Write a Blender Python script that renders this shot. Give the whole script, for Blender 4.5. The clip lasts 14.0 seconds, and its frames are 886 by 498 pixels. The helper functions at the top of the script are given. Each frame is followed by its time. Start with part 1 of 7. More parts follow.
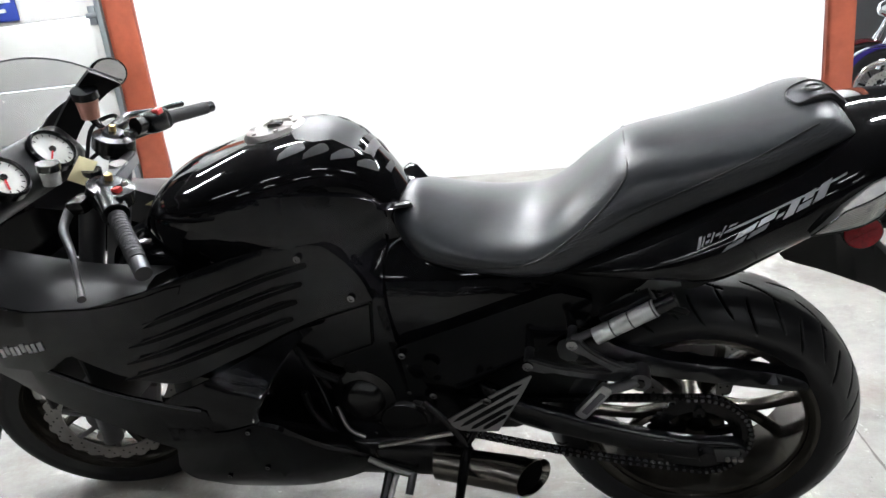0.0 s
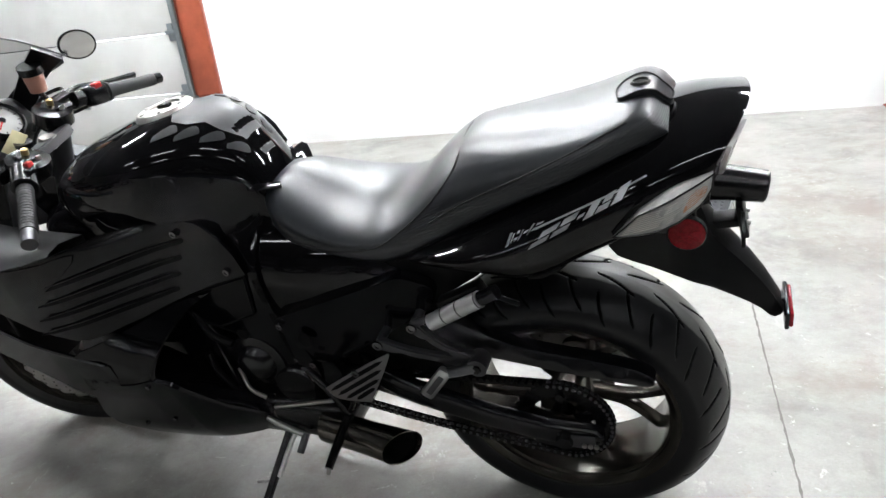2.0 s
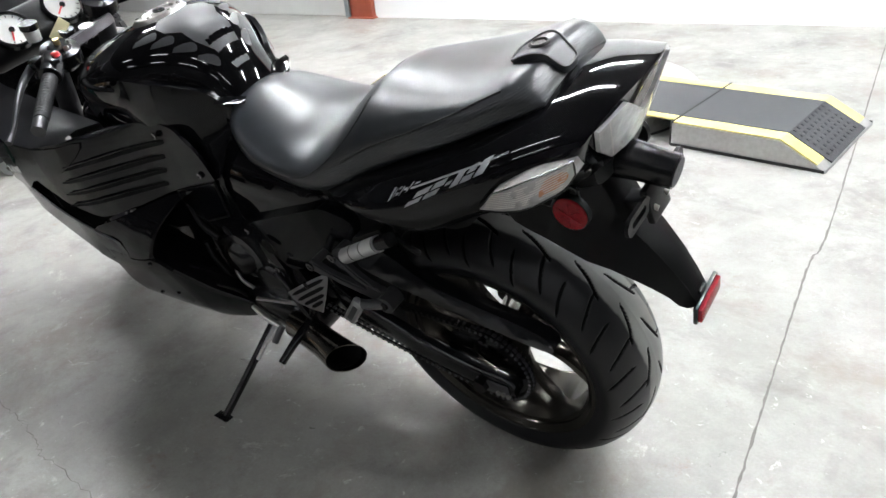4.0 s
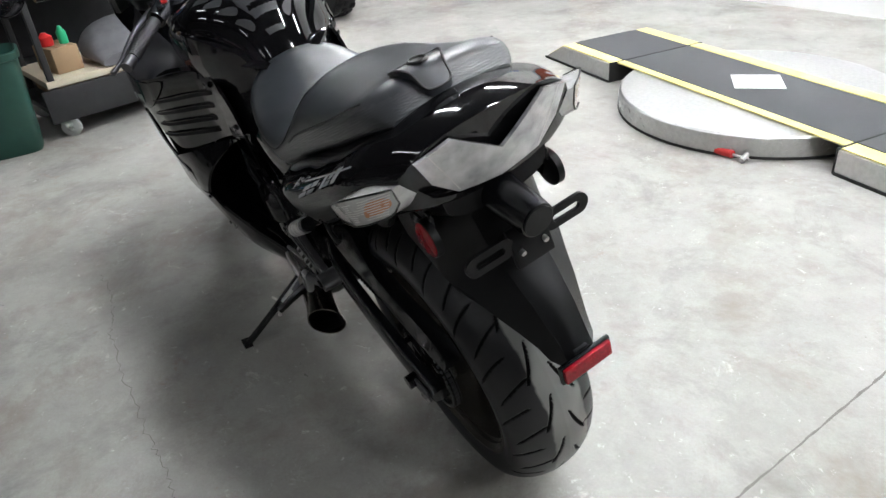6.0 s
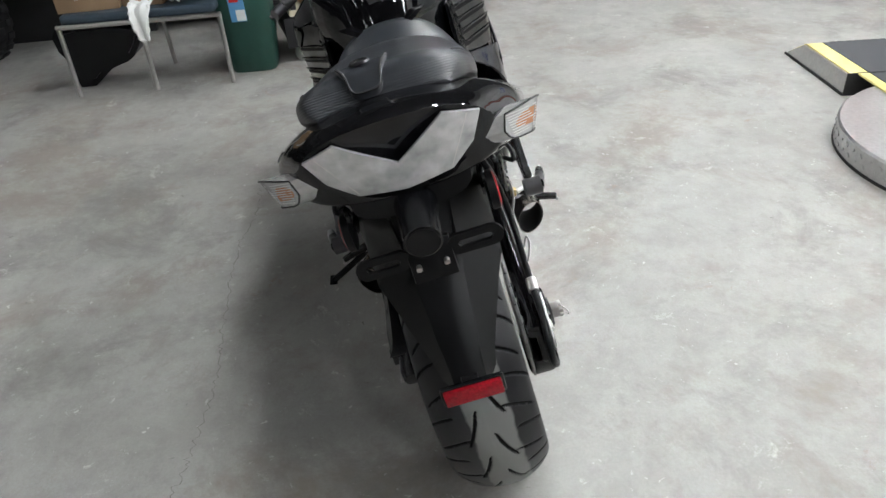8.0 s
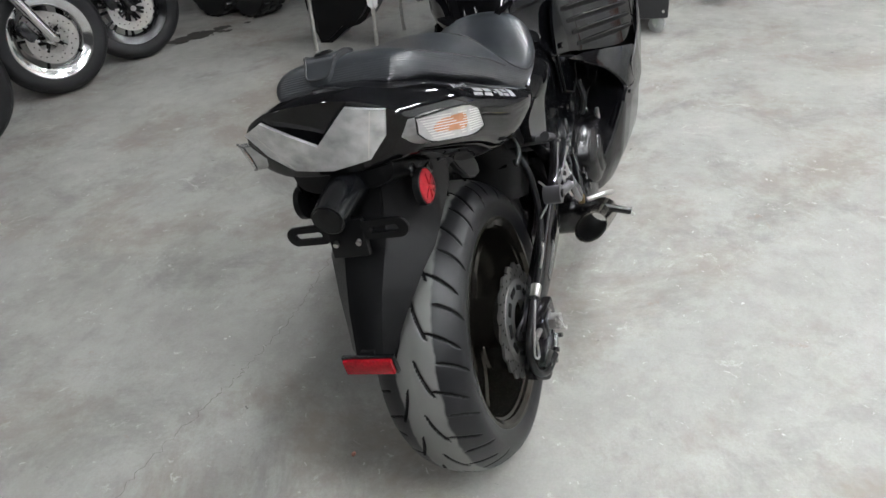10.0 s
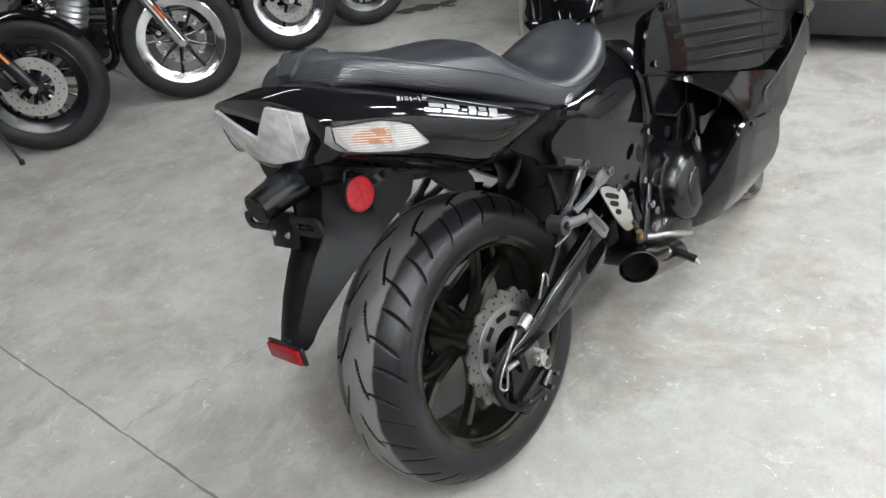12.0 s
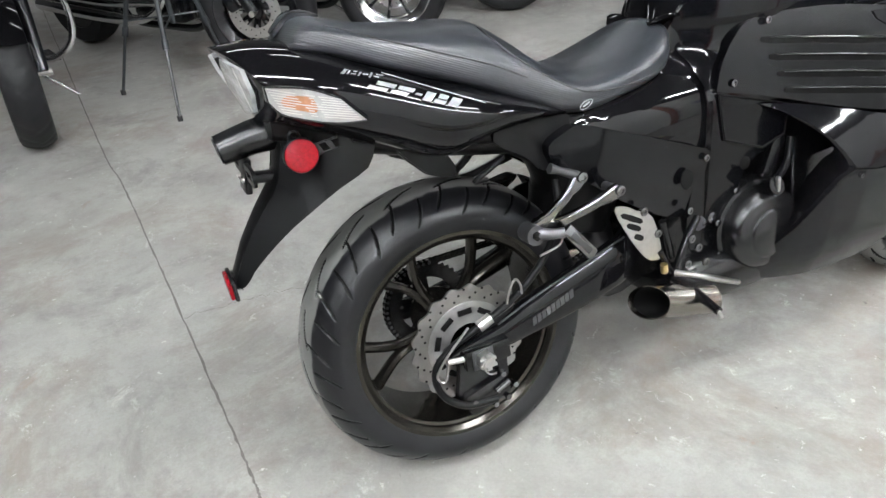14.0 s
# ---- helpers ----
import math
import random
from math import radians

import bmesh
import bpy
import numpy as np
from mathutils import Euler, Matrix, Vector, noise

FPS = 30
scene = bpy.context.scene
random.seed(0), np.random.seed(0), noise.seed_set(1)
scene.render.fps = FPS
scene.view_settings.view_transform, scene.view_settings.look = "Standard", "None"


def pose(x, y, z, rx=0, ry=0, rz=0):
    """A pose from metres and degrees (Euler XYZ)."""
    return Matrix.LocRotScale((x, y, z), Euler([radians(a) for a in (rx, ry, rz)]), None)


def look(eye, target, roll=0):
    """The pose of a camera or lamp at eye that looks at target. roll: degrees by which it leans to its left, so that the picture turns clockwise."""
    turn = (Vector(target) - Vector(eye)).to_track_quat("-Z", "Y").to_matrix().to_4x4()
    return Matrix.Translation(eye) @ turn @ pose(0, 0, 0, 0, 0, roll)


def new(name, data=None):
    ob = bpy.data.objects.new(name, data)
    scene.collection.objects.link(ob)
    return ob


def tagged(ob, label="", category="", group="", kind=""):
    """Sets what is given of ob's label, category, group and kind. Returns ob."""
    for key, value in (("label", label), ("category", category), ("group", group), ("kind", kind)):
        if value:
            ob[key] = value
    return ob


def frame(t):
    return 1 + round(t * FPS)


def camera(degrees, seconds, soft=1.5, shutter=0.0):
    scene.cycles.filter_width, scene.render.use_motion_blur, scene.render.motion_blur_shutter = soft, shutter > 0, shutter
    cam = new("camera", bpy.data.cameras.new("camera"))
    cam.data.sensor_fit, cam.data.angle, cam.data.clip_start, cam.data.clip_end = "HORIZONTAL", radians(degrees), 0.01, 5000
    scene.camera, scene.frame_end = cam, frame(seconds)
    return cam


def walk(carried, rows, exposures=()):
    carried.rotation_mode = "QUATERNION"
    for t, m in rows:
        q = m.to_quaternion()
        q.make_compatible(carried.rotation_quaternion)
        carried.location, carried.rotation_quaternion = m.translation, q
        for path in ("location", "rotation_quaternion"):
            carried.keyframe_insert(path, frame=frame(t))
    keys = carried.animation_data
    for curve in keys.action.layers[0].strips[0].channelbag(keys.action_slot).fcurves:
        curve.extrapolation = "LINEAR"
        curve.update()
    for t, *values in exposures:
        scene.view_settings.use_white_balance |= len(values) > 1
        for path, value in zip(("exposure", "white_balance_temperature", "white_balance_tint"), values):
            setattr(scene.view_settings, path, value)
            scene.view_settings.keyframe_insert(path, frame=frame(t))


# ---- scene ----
cam = camera(65.26, 14.0, soft=1.5)
PATH = [
    (0, (-0.1544, -1.4774, 1.1080), (-0.5128, -0.0889, 0.6678), -6.57),
    (0.5, (-0.0464, -1.4280, 1.1308), (-0.4439, -0.0644, 0.6483), -6.41),
    (1, (0.0907, -1.4182, 1.1418), (-0.3491, -0.0741, 0.6420), -7.18),
    (1.5, (0.1984, -1.4198, 1.1475), (-0.3218, -0.1068, 0.6419), -7.46),
    (2, (0.2886, -1.3611, 1.1380), (-0.2668, -0.0721, 0.6087), -7.47),
    (2.5, (0.3714, -1.2870, 1.1473), (-0.2382, -0.0621, 0.5324), -6.45),
    (3, (0.4819, -1.2332, 1.1763), (-0.2077, -0.0780, 0.5130), -6.11),
    (3.5, (0.5976, -1.1987, 1.2039), (-0.1935, -0.1280, 0.5127), -6.88),
    (4, (0.6729, -1.1012, 1.2035), (-0.1623, -0.0946, 0.4693), -6.66),
    (4.2, (0.7001, -1.0512, 1.2080), (-0.1517, -0.0738, 0.4537), -5.95),
    (6.3, (1.0329, -0.6095, 1.2285), (-0.1269, -0.0707, 0.4444), -5.44),
    (6.5, (1.0419, -0.5691, 1.2317), (-0.1301, -0.0771, 0.4352), -5.51),
    (7, (1.1064, -0.4408, 1.2456), (-0.1146, -0.0877, 0.4492), -5.19),
    (7.5, (1.1518, -0.3275, 1.2523), (-0.0781, -0.1211, 0.4187), -4.60),
    (8, (1.1421, -0.1983, 1.2674), (-0.1122, -0.1091, 0.4496), -4.16),
    (8.5, (1.1390, -0.0764, 1.2771), (-0.1322, -0.1234, 0.4822), -5.02),
    (9, (1.1705, 0.0558, 1.2935), (-0.0815, -0.1516, 0.4937), -5.57),
    (9.2, (1.1819, 0.1018, 1.2927), (-0.0544, -0.1567, 0.4836), -5.55),
    (11.3, (0.9864, 0.5976, 1.2778), (-0.0502, -0.1259, 0.4702), -6.01),
    (11.5, (0.9592, 0.6283, 1.2767), (-0.0418, -0.1407, 0.4663), -6.26),
    (12, (0.8602, 0.7148, 1.2850), (-0.0479, -0.1607, 0.4733), -6.45),
    (12.5, (0.7732, 0.8142, 1.2795), (-0.0279, -0.1531, 0.4593), -6.62),
    (13, (0.6762, 0.9365, 1.2780), (-0.0115, -0.1076, 0.4492), -5.95),
    (13.5, (0.5602, 0.9841, 1.2681), (-0.0431, -0.1117, 0.4402), -5.29),
    (14, (0.4510, 1.0021, 1.2687), (-0.0395, -0.1456, 0.4367), -4.86),
]
EXPOSURES = [(0, 3.38), (2, 3.38), (3.8, 3.54), (6.5, 3.22), (7.5, 3.07), (9, 3.01), (11.5, 3.27), (12.5, 3.44), (14, 3.45)]
TUBE_POWER, DIM_TUBES = 17.0, 0.10
CRACK_LINE = [(-1.39, -0.73), (-1.17, -0.73), (-0.97, -0.76), (-0.56, -0.75), (-0.31, -0.73), (-0.04, -0.75), (0.08, -0.77), (0.31, -0.81), (0.53, -0.83)]
walk(cam, [(t, look(eye, target, roll)) for t, eye, target, roll in PATH], exposures=EXPOSURES)

# ---- world and light ----
world = bpy.data.worlds.new("world")
scene.world = world
world.use_nodes = True
world.node_tree.nodes["Background"].inputs[0].default_value = (0.72, 0.78, 0.85, 1)
world.node_tree.nodes["Background"].inputs[1].default_value = 0.3


# ---- materials ----
def material(name, colour, rough=0.5, metal=0.0, coat=0.0, var=0.12, scale=30.0, bump=0.0, bump_scale=200.0, rough_var=0.08,
             emit=None, strength=0.0, trans=0.0, alpha=1.0, stain=0.0, stain_scale=3.0, spec=0.5):
    m = bpy.data.materials.new(name)
    m.use_nodes = True
    nt = m.node_tree
    b = nt.nodes["Principled BSDF"]
    tc = nt.nodes.new("ShaderNodeTexCoord")
    n1 = nt.nodes.new("ShaderNodeTexNoise")
    n1.inputs["Scale"].default_value, n1.inputs["Detail"].default_value = scale, 6
    nt.links.new(tc.outputs["Object"], n1.inputs["Vector"])
    n2 = nt.nodes.new("ShaderNodeTexNoise")
    n2.inputs["Scale"].default_value, n2.inputs["Detail"].default_value = stain_scale, 4
    nt.links.new(tc.outputs["Object"], n2.inputs["Vector"])
    lo = [c * (1 - var) for c in colour] + [1]
    hi = [min(1, c * (1 + var)) for c in colour] + [1]
    r = nt.nodes.new("ShaderNodeMix")
    r.data_type = "RGBA"
    r.inputs["A"].default_value, r.inputs["B"].default_value = lo, hi
    nt.links.new(n1.outputs["Fac"], r.inputs["Factor"])
    out = r.outputs["Result"]
    if stain:
        mr = nt.nodes.new("ShaderNodeMapRange")
        mr.inputs["From Min"].default_value, mr.inputs["From Max"].default_value = 0.45, 0.7
        mr.inputs["To Max"].default_value = stain
        nt.links.new(n2.outputs["Fac"], mr.inputs["Value"])
        s = nt.nodes.new("ShaderNodeMix")
        s.data_type = "RGBA"
        s.inputs["B"].default_value = [c * 0.45 for c in colour] + [1]
        nt.links.new(mr.outputs["Result"], s.inputs["Factor"])
        nt.links.new(out, s.inputs["A"])
        out = s.outputs["Result"]
    nt.links.new(out, b.inputs["Base Color"])
    rr = nt.nodes.new("ShaderNodeMapRange")
    rr.inputs["To Min"].default_value, rr.inputs["To Max"].default_value = max(0, rough - rough_var), min(1, rough + rough_var)
    nt.links.new(n2.outputs["Fac"], rr.inputs["Value"])
    nt.links.new(rr.outputs["Result"], b.inputs["Roughness"])
    b.inputs["Metallic"].default_value = metal
    b.inputs["Coat Weight"].default_value = coat
    b.inputs["Coat Roughness"].default_value = 0.03
    b.inputs["Specular IOR Level"].default_value = spec
    b.inputs["Transmission Weight"].default_value = trans
    b.inputs["Alpha"].default_value = alpha
    if emit:
        b.inputs["Emission Color"].default_value = (*emit, 1)
        b.inputs["Emission Strength"].default_value = strength
    if bump:
        n3 = nt.nodes.new("ShaderNodeTexNoise")
        n3.inputs["Scale"].default_value, n3.inputs["Detail"].default_value = bump_scale, 5
        nt.links.new(tc.outputs["Object"], n3.inputs["Vector"])
        bp = nt.nodes.new("ShaderNodeBump")
        bp.inputs["Strength"].default_value, bp.inputs["Distance"].default_value = bump, 0.002
        nt.links.new(n3.outputs["Fac"], bp.inputs["Height"])
        nt.links.new(bp.outputs["Normal"], b.inputs["Normal"])
    return m


GLOSS = material("gloss_black_paint", (0.0045, 0.0045, 0.0052), 0.035, var=0.3, rough_var=0.015, spec=0.36)
SATIN = material("black_fairing_plastic", (0.0045, 0.0049, 0.0060), 0.24, var=0.2, bump=0.02, bump_scale=60, rough_var=0.04, spec=0.55)
FAIRING = material("fairing_black_paint", (0.0036, 0.0038, 0.0046), 0.09, var=0.2, bump=0.01, bump_scale=40, rough_var=0.03, spec=0.33)
MATTE = material("matte_black_plastic", (0.0045, 0.0046, 0.005), 0.36, var=0.2, bump=0.12, bump_scale=1200, spec=0.22)
# near-black: paints in the shade of slots, holes and grooves; also black marks
DARK = material("near_black_shade_and_marks", (0.002, 0.002, 0.002), 0.7, spec=0.2)
VINYL = material("black_seat_vinyl", (0.027, 0.030, 0.035), 0.325, var=0.35, scale=45, bump=0.10, bump_scale=500, rough_var=0.07, spec=0.60)
RIBVINYL = material("ribbed_seat_vinyl", (0.028, 0.030, 0.035), 0.34, var=0.25, scale=60, spec=0.7)


def ribbed(m, scale):
    nt = m.node_tree
    tc, w, bp = nt.nodes.new("ShaderNodeTexCoord"), nt.nodes.new("ShaderNodeTexWave"), nt.nodes.new("ShaderNodeBump")
    w.bands_direction = "Z"
    w.inputs["Scale"].default_value, w.inputs["Distortion"].default_value = scale, 0.3
    mp = nt.nodes.new("ShaderNodeMapping")
    mp.inputs["Rotation"].default_value = (0, radians(24), 0)
    nt.links.new(tc.outputs["Object"], mp.inputs["Vector"])
    nt.links.new(mp.outputs["Vector"], w.inputs["Vector"])
    nt.links.new(w.outputs["Fac"], bp.inputs["Height"])
    bp.inputs["Strength"].default_value, bp.inputs["Distance"].default_value = 0.22, 0.0015
    nt.links.new(bp.outputs["Normal"], nt.nodes["Principled BSDF"].inputs["Normal"])


ribbed(RIBVINYL, 85.0)


def lens_grid(m, scale, strength):
    """Fine crossed prisms in a lamp lens."""
    nt = m.node_tree
    tc, bp = nt.nodes.new("ShaderNodeTexCoord"), nt.nodes.new("ShaderNodeBump")
    waves = []
    for direction in ("Y", "Z"):
        w = nt.nodes.new("ShaderNodeTexWave")
        w.bands_direction = direction
        w.inputs["Scale"].default_value = scale
        nt.links.new(tc.outputs["Object"], w.inputs["Vector"])
        waves.append(w)
    add = nt.nodes.new("ShaderNodeMath")
    nt.links.new(waves[0].outputs["Fac"], add.inputs[0])
    nt.links.new(waves[1].outputs["Fac"], add.inputs[1])
    nt.links.new(add.outputs[0], bp.inputs["Height"])
    bp.inputs["Strength"].default_value, bp.inputs["Distance"].default_value = strength, 0.001
    nt.links.new(bp.outputs["Normal"], nt.nodes["Principled BSDF"].inputs["Normal"])

RUBBER = material("tyre_rubber", (0.0065, 0.0067, 0.0082), 0.40, var=0.25, scale=14, bump=0.08, bump_scale=500, stain=0.2, stain_scale=9, spec=0.46)

FARRUBBER = material("old_black_rubber", (0.010, 0.010, 0.011), 0.55, var=0.3, scale=14, bump=0.1, bump_scale=300, spec=0.3)


def worn_crown(m, half, pale):
    """Lays a dusty worn band round the middle of a tyre's tread."""
    nt = m.node_tree
    b = nt.nodes["Principled BSDF"]
    old = b.inputs["Base Color"].links[0].from_socket
    tc, sep, ab = nt.nodes.new("ShaderNodeTexCoord"), nt.nodes.new("ShaderNodeSeparateXYZ"), nt.nodes.new("ShaderNodeMath")
    nz, ad, mr, mx = nt.nodes.new("ShaderNodeTexNoise"), nt.nodes.new("ShaderNodeMath"), nt.nodes.new("ShaderNodeMapRange"), nt.nodes.new("ShaderNodeMix")
    ab.operation, ad.operation, mx.data_type = "ABSOLUTE", "MULTIPLY_ADD", "RGBA"
    nz.inputs["Scale"].default_value, nz.inputs["Detail"].default_value = 30, 5
    nt.links.new(tc.outputs["Object"], sep.inputs[0])
    nt.links.new(tc.outputs["Object"], nz.inputs["Vector"])
    nt.links.new(sep.outputs["Y"], ab.inputs[0])
    nt.links.new(nz.outputs["Fac"], ad.inputs[0])
    ad.inputs[1].default_value = 0.014
    nt.links.new(ab.outputs[0], ad.inputs[2])
    mr.inputs["From Min"].default_value, mr.inputs["From Max"].default_value = half, half + 0.005
    mr.inputs["To Min"].default_value, mr.inputs["To Max"].default_value = 0.85, 0.0
    nt.links.new(ad.outputs[0], mr.inputs["Value"])
    nt.links.new(mr.outputs["Result"], mx.inputs["Factor"])
    nt.links.new(old, mx.inputs["A"])
    mx.inputs["B"].default_value = (*pale, 1)
    nt.links.new(mx.outputs["Result"], b.inputs["Base Color"])


worn_crown(RUBBER, 0.044, (0.175, 0.175, 0.165))
RIM = material("bronze_grey_rim_paint", (0.050, 0.046, 0.039), 0.2, metal=0.8, var=0.2, rough_var=0.06)
STEEL = material("brushed_steel", (0.55, 0.54, 0.52), 0.32, metal=1.0, var=0.2, scale=80, bump=0.06, bump_scale=600)
DISC = material("used_disc_steel", (0.33, 0.32, 0.31), 0.36, metal=1.0, var=0.25, scale=50, bump=0.05, bump_scale=500)
ALU = material("cast_aluminium", (0.45, 0.45, 0.45), 0.38, metal=1.0, var=0.2, scale=60, bump=0.08)
CHROME = material("chrome", (0.8, 0.8, 0.8), 0.06, metal=1.0, var=0.05)
BURNT = material("polished_exhaust_steel", (0.25, 0.235, 0.21), 0.2, metal=1.0, var=0.3, scale=20, rough_var=0.06)
ENGINE = material("black_engine_paint", (0.0045, 0.0045, 0.005), 0.22, var=0.3, bump=0.06, bump_scale=300, spec=0.45)
CASE = material("black_engine_case", (0.007, 0.007, 0.0075), 0.24, var=0.3, bump=0.08, bump_scale=250, spec=0.6)
GREYMETAL = material("grey_painted_metal", (0.10, 0.10, 0.105), 0.35, metal=0.7, var=0.2)
CLEAR = material("clear_lens_plastic", (0.50, 0.50, 0.495), 0.12, var=0.85, scale=30, coat=0.7, rough_var=0.05)
lens_grid(CLEAR, 200.0, 0.25)
SIGNAL = material("clear_signal_plastic", (0.40, 0.395, 0.385), 0.12, var=0.45, scale=45, coat=0.6, rough_var=0.05)
lens_grid(SIGNAL, 200.0, 0.15)
POLISHED = material("polished_alloy", (0.24, 0.24, 0.245), 0.17, metal=1.0, var=0.2, scale=60)
AMBER = material("amber_bulb_plastic", (0.46, 0.22, 0.12), 0.22, coat=0.5, var=0.25, scale=90)
RED = material("red_reflector_plastic", (0.29, 0.004, 0.011), 0.22, var=0.6, scale=220, spec=0.35)
lens_grid(RED, 140.0, 0.3)
REDBTN = material("red_switch_plastic", (0.6, 0.02, 0.02), 0.4)
WHITE = material("white_printed_decal", (0.50, 0.50, 0.52), 0.26, metal=0.4)
FLUID = material("pink_brake_fluid", (0.72, 0.36, 0.27), 0.3, coat=0.4)
YELLOW = material("yellow_tag", (0.88, 0.80, 0.48), 0.6)
BRASS = material("brass", (0.55, 0.42, 0.2), 0.35, metal=1.0)
PAPER = material("white_paper", (0.75, 0.75, 0.72), 0.7)


# ---- mesh helpers ----
def finish(name, bm, mat, smooth=True):
    bmesh.ops.recalc_face_normals(bm, faces=bm.faces)
    me = bpy.data.meshes.new(name)
    bm.to_mesh(me)
    bm.free()
    me.materials.append(mat)
    if smooth:
        me.polygons.foreach_set("use_smooth", [True] * len(me.polygons))
        me.set_sharp_from_angle(angle=radians(38))
    return me


def part(name, bm, mat, parent, label="", smooth=True):
    ob = new(name, finish(name, bm, mat, smooth))
    ob.parent = parent
    if label:
        ob["label"] = label
    return ob


def again(ob, parent, m=None):
    """One more part on the same mesh."""
    c = new(ob.name.split(".")[0], ob.data)
    c.parent = parent
    if m is not None:
        c.matrix_basis = m
    if "label" in ob:
        c["label"] = ob["label"]
    return c


def thing(name, m, label, category, group=""):
    return tagged(place(new(name), m), label, category, group)


def place(ob, m):
    ob.matrix_basis = m
    return ob


def box(sx, sy, sz, at=(0, 0, 0), bevel=0.0, rot=None, seg=2, bm=None):
    b = bmesh.new()
    bmesh.ops.create_cube(b, size=1)
    bmesh.ops.scale(b, vec=(sx, sy, sz), verts=b.verts)
    if bevel:
        bmesh.ops.bevel(b, geom=b.edges, offset=bevel, segments=seg, affect="EDGES", profile=0.5)
    m = Matrix.Translation(at) @ (rot.to_4x4() if rot is not None else Matrix())
    bmesh.ops.transform(b, matrix=m, verts=b.verts)
    return merge(bm, b)


def merge(bm, b):
    if bm is None:
        return b
    me = bpy.data.meshes.new("tmp")
    b.to_mesh(me)
    b.free()
    bm.from_mesh(me)
    bpy.data.meshes.remove(me)
    return bm


def loft(rings, closed=True, caps=True, bm=None):
    bm = bm or bmesh.new()
    vs = [[bm.verts.new(p) for p in r] for r in rings]
    for a, b in zip(vs, vs[1:]):
        n = len(a)
        for i in range(n if closed else n - 1):
            j = (i + 1) % n
            try:
                bm.faces.new((a[i], a[j], b[j], b[i]))
            except ValueError:
                pass
    if caps and closed:
        bm.faces.new(vs[0][::-1])
        bm.faces.new(vs[-1])
    return bm


def spline(pts, k=6):
    """Catmull-Rom through rows of numbers."""
    P = np.array(pts, float)
    P = np.vstack([2 * P[0] - P[1], P, 2 * P[-1] - P[-2]])
    out = []
    for i in range(1, len(P) - 2):
        for u in np.linspace(0, 1, k, endpoint=False):
            a, b, c, d = P[i - 1], P[i], P[i + 1], P[i + 2]
            out.append(0.5 * (2 * b + (c - a) * u + (2 * a - 5 * b + 4 * c - d) * u * u + (3 * b - a - 3 * c + d) * u ** 3))
    out.append(P[-2])
    return np.array(out)


def tube(points, r, n=12, k=5, bm=None, caps=True, smooth=True):
    """A round bar along points; r one number or one for each point."""
    rs = [r] * len(points) if isinstance(r, (int, float)) else list(r)
    rows = spline([(*p, q) for p, q in zip(points, rs)], k) if smooth and len(points) > 2 else np.array([(*p, q) for p, q in zip(points, rs)], float)
    rings, up = [], None
    for i, row in enumerate(rows):
        a, b = rows[max(i - 1, 0)], rows[min(i + 1, len(rows) - 1)]
        d = Vector(b[:3] - a[:3]).normalized()
        if up is None:
            up = d.orthogonal().normalized()
        up = (up - d * up.dot(d)).normalized()
        side = d.cross(up)
        rings.append([Vector(row[:3]) + float(row[3]) * (math.cos(2 * math.pi * j / n) * up + math.sin(2 * math.pi * j / n) * side) for j in range(n)])
    return loft(rings, caps=caps, bm=bm)


def lathe(profile, n=48, axis="y", closed=False, at=(0, 0, 0), bm=None, arc=None):
    """Turns a profile of (radius, offset) round an axis."""
    rings = []
    for i in range(n):
        a = 2 * math.pi * i / n
        c, s = math.cos(a), math.sin(a)
        ring = []
        for r, o in profile:
            v = {"y": (r * c, o, r * s), "z": (r * c, r * s, o), "x": (o, r * c, r * s)}[axis]
            ring.append(Vector(v) + Vector(at))
        rings.append(ring)
    return _wrap(rings, closed, bm)


def _wrap(rings, closed, bm):
    bm = bm or bmesh.new()
    vs = [[bm.verts.new(p) for p in r] for r in rings]
    n, k = len(vs), len(vs[0])
    for i in range(n):
        a, b = vs[i], vs[(i + 1) % n]
        for j in range(k if closed else k - 1):
            jj = (j + 1) % k
            bm.faces.new((a[j], a[jj], b[jj], b[j]))
    bmesh.ops.remove_doubles(bm, verts=[v for r in vs for v in r], dist=1e-6)
    return bm


def rod(a, b, r, n=14, bm=None, r2=None):
    return tube([a, b], [r, r if r2 is None else r2], n, bm=bm, smooth=False)


def body(stations, n=36, k=6):
    """A rounded body along x. Stations: x, top z, widest z, bottom z, half width, squareness above and below."""
    rings = []
    for x, zt, zm, zb, hw, pt, pb in spline(stations, k):
        ring = []
        for i in range(n):
            a = 2 * math.pi * i / n
            c, s = math.cos(a), math.sin(a)
            p = max(1.2, pt if s >= 0 else pb)
            y = hw * math.copysign(abs(c) ** (2 / p), c)
            z = zm + ((zt - zm) if s >= 0 else (zm - zb)) * math.copysign(abs(s) ** (2 / p), s)
            ring.append(Vector((x, y, z)))
        rings.append(ring)
    return loft(rings)


def outline(pts, k=4, sharp=()):
    """A closed smooth outline; corners named in sharp stay sharp."""
    P = [tuple(p) for p in pts]
    n, out = len(P), []
    for i in range(n):
        a, b, c, d = (np.array(P[(i + j) % n], float) for j in (-1, 0, 1, 2))
        if i in sharp:
            a = 2 * b - c
        if (i + 1) % n in sharp:
            d = 2 * c - b
        for u in np.linspace(0, 1, k, endpoint=False):
            out.append(tuple(0.5 * (2 * b + (c - a) * u + (2 * a - 5 * b + 4 * c - d) * u * u + (3 * b - a - 3 * c + d) * u ** 3)))
    return out


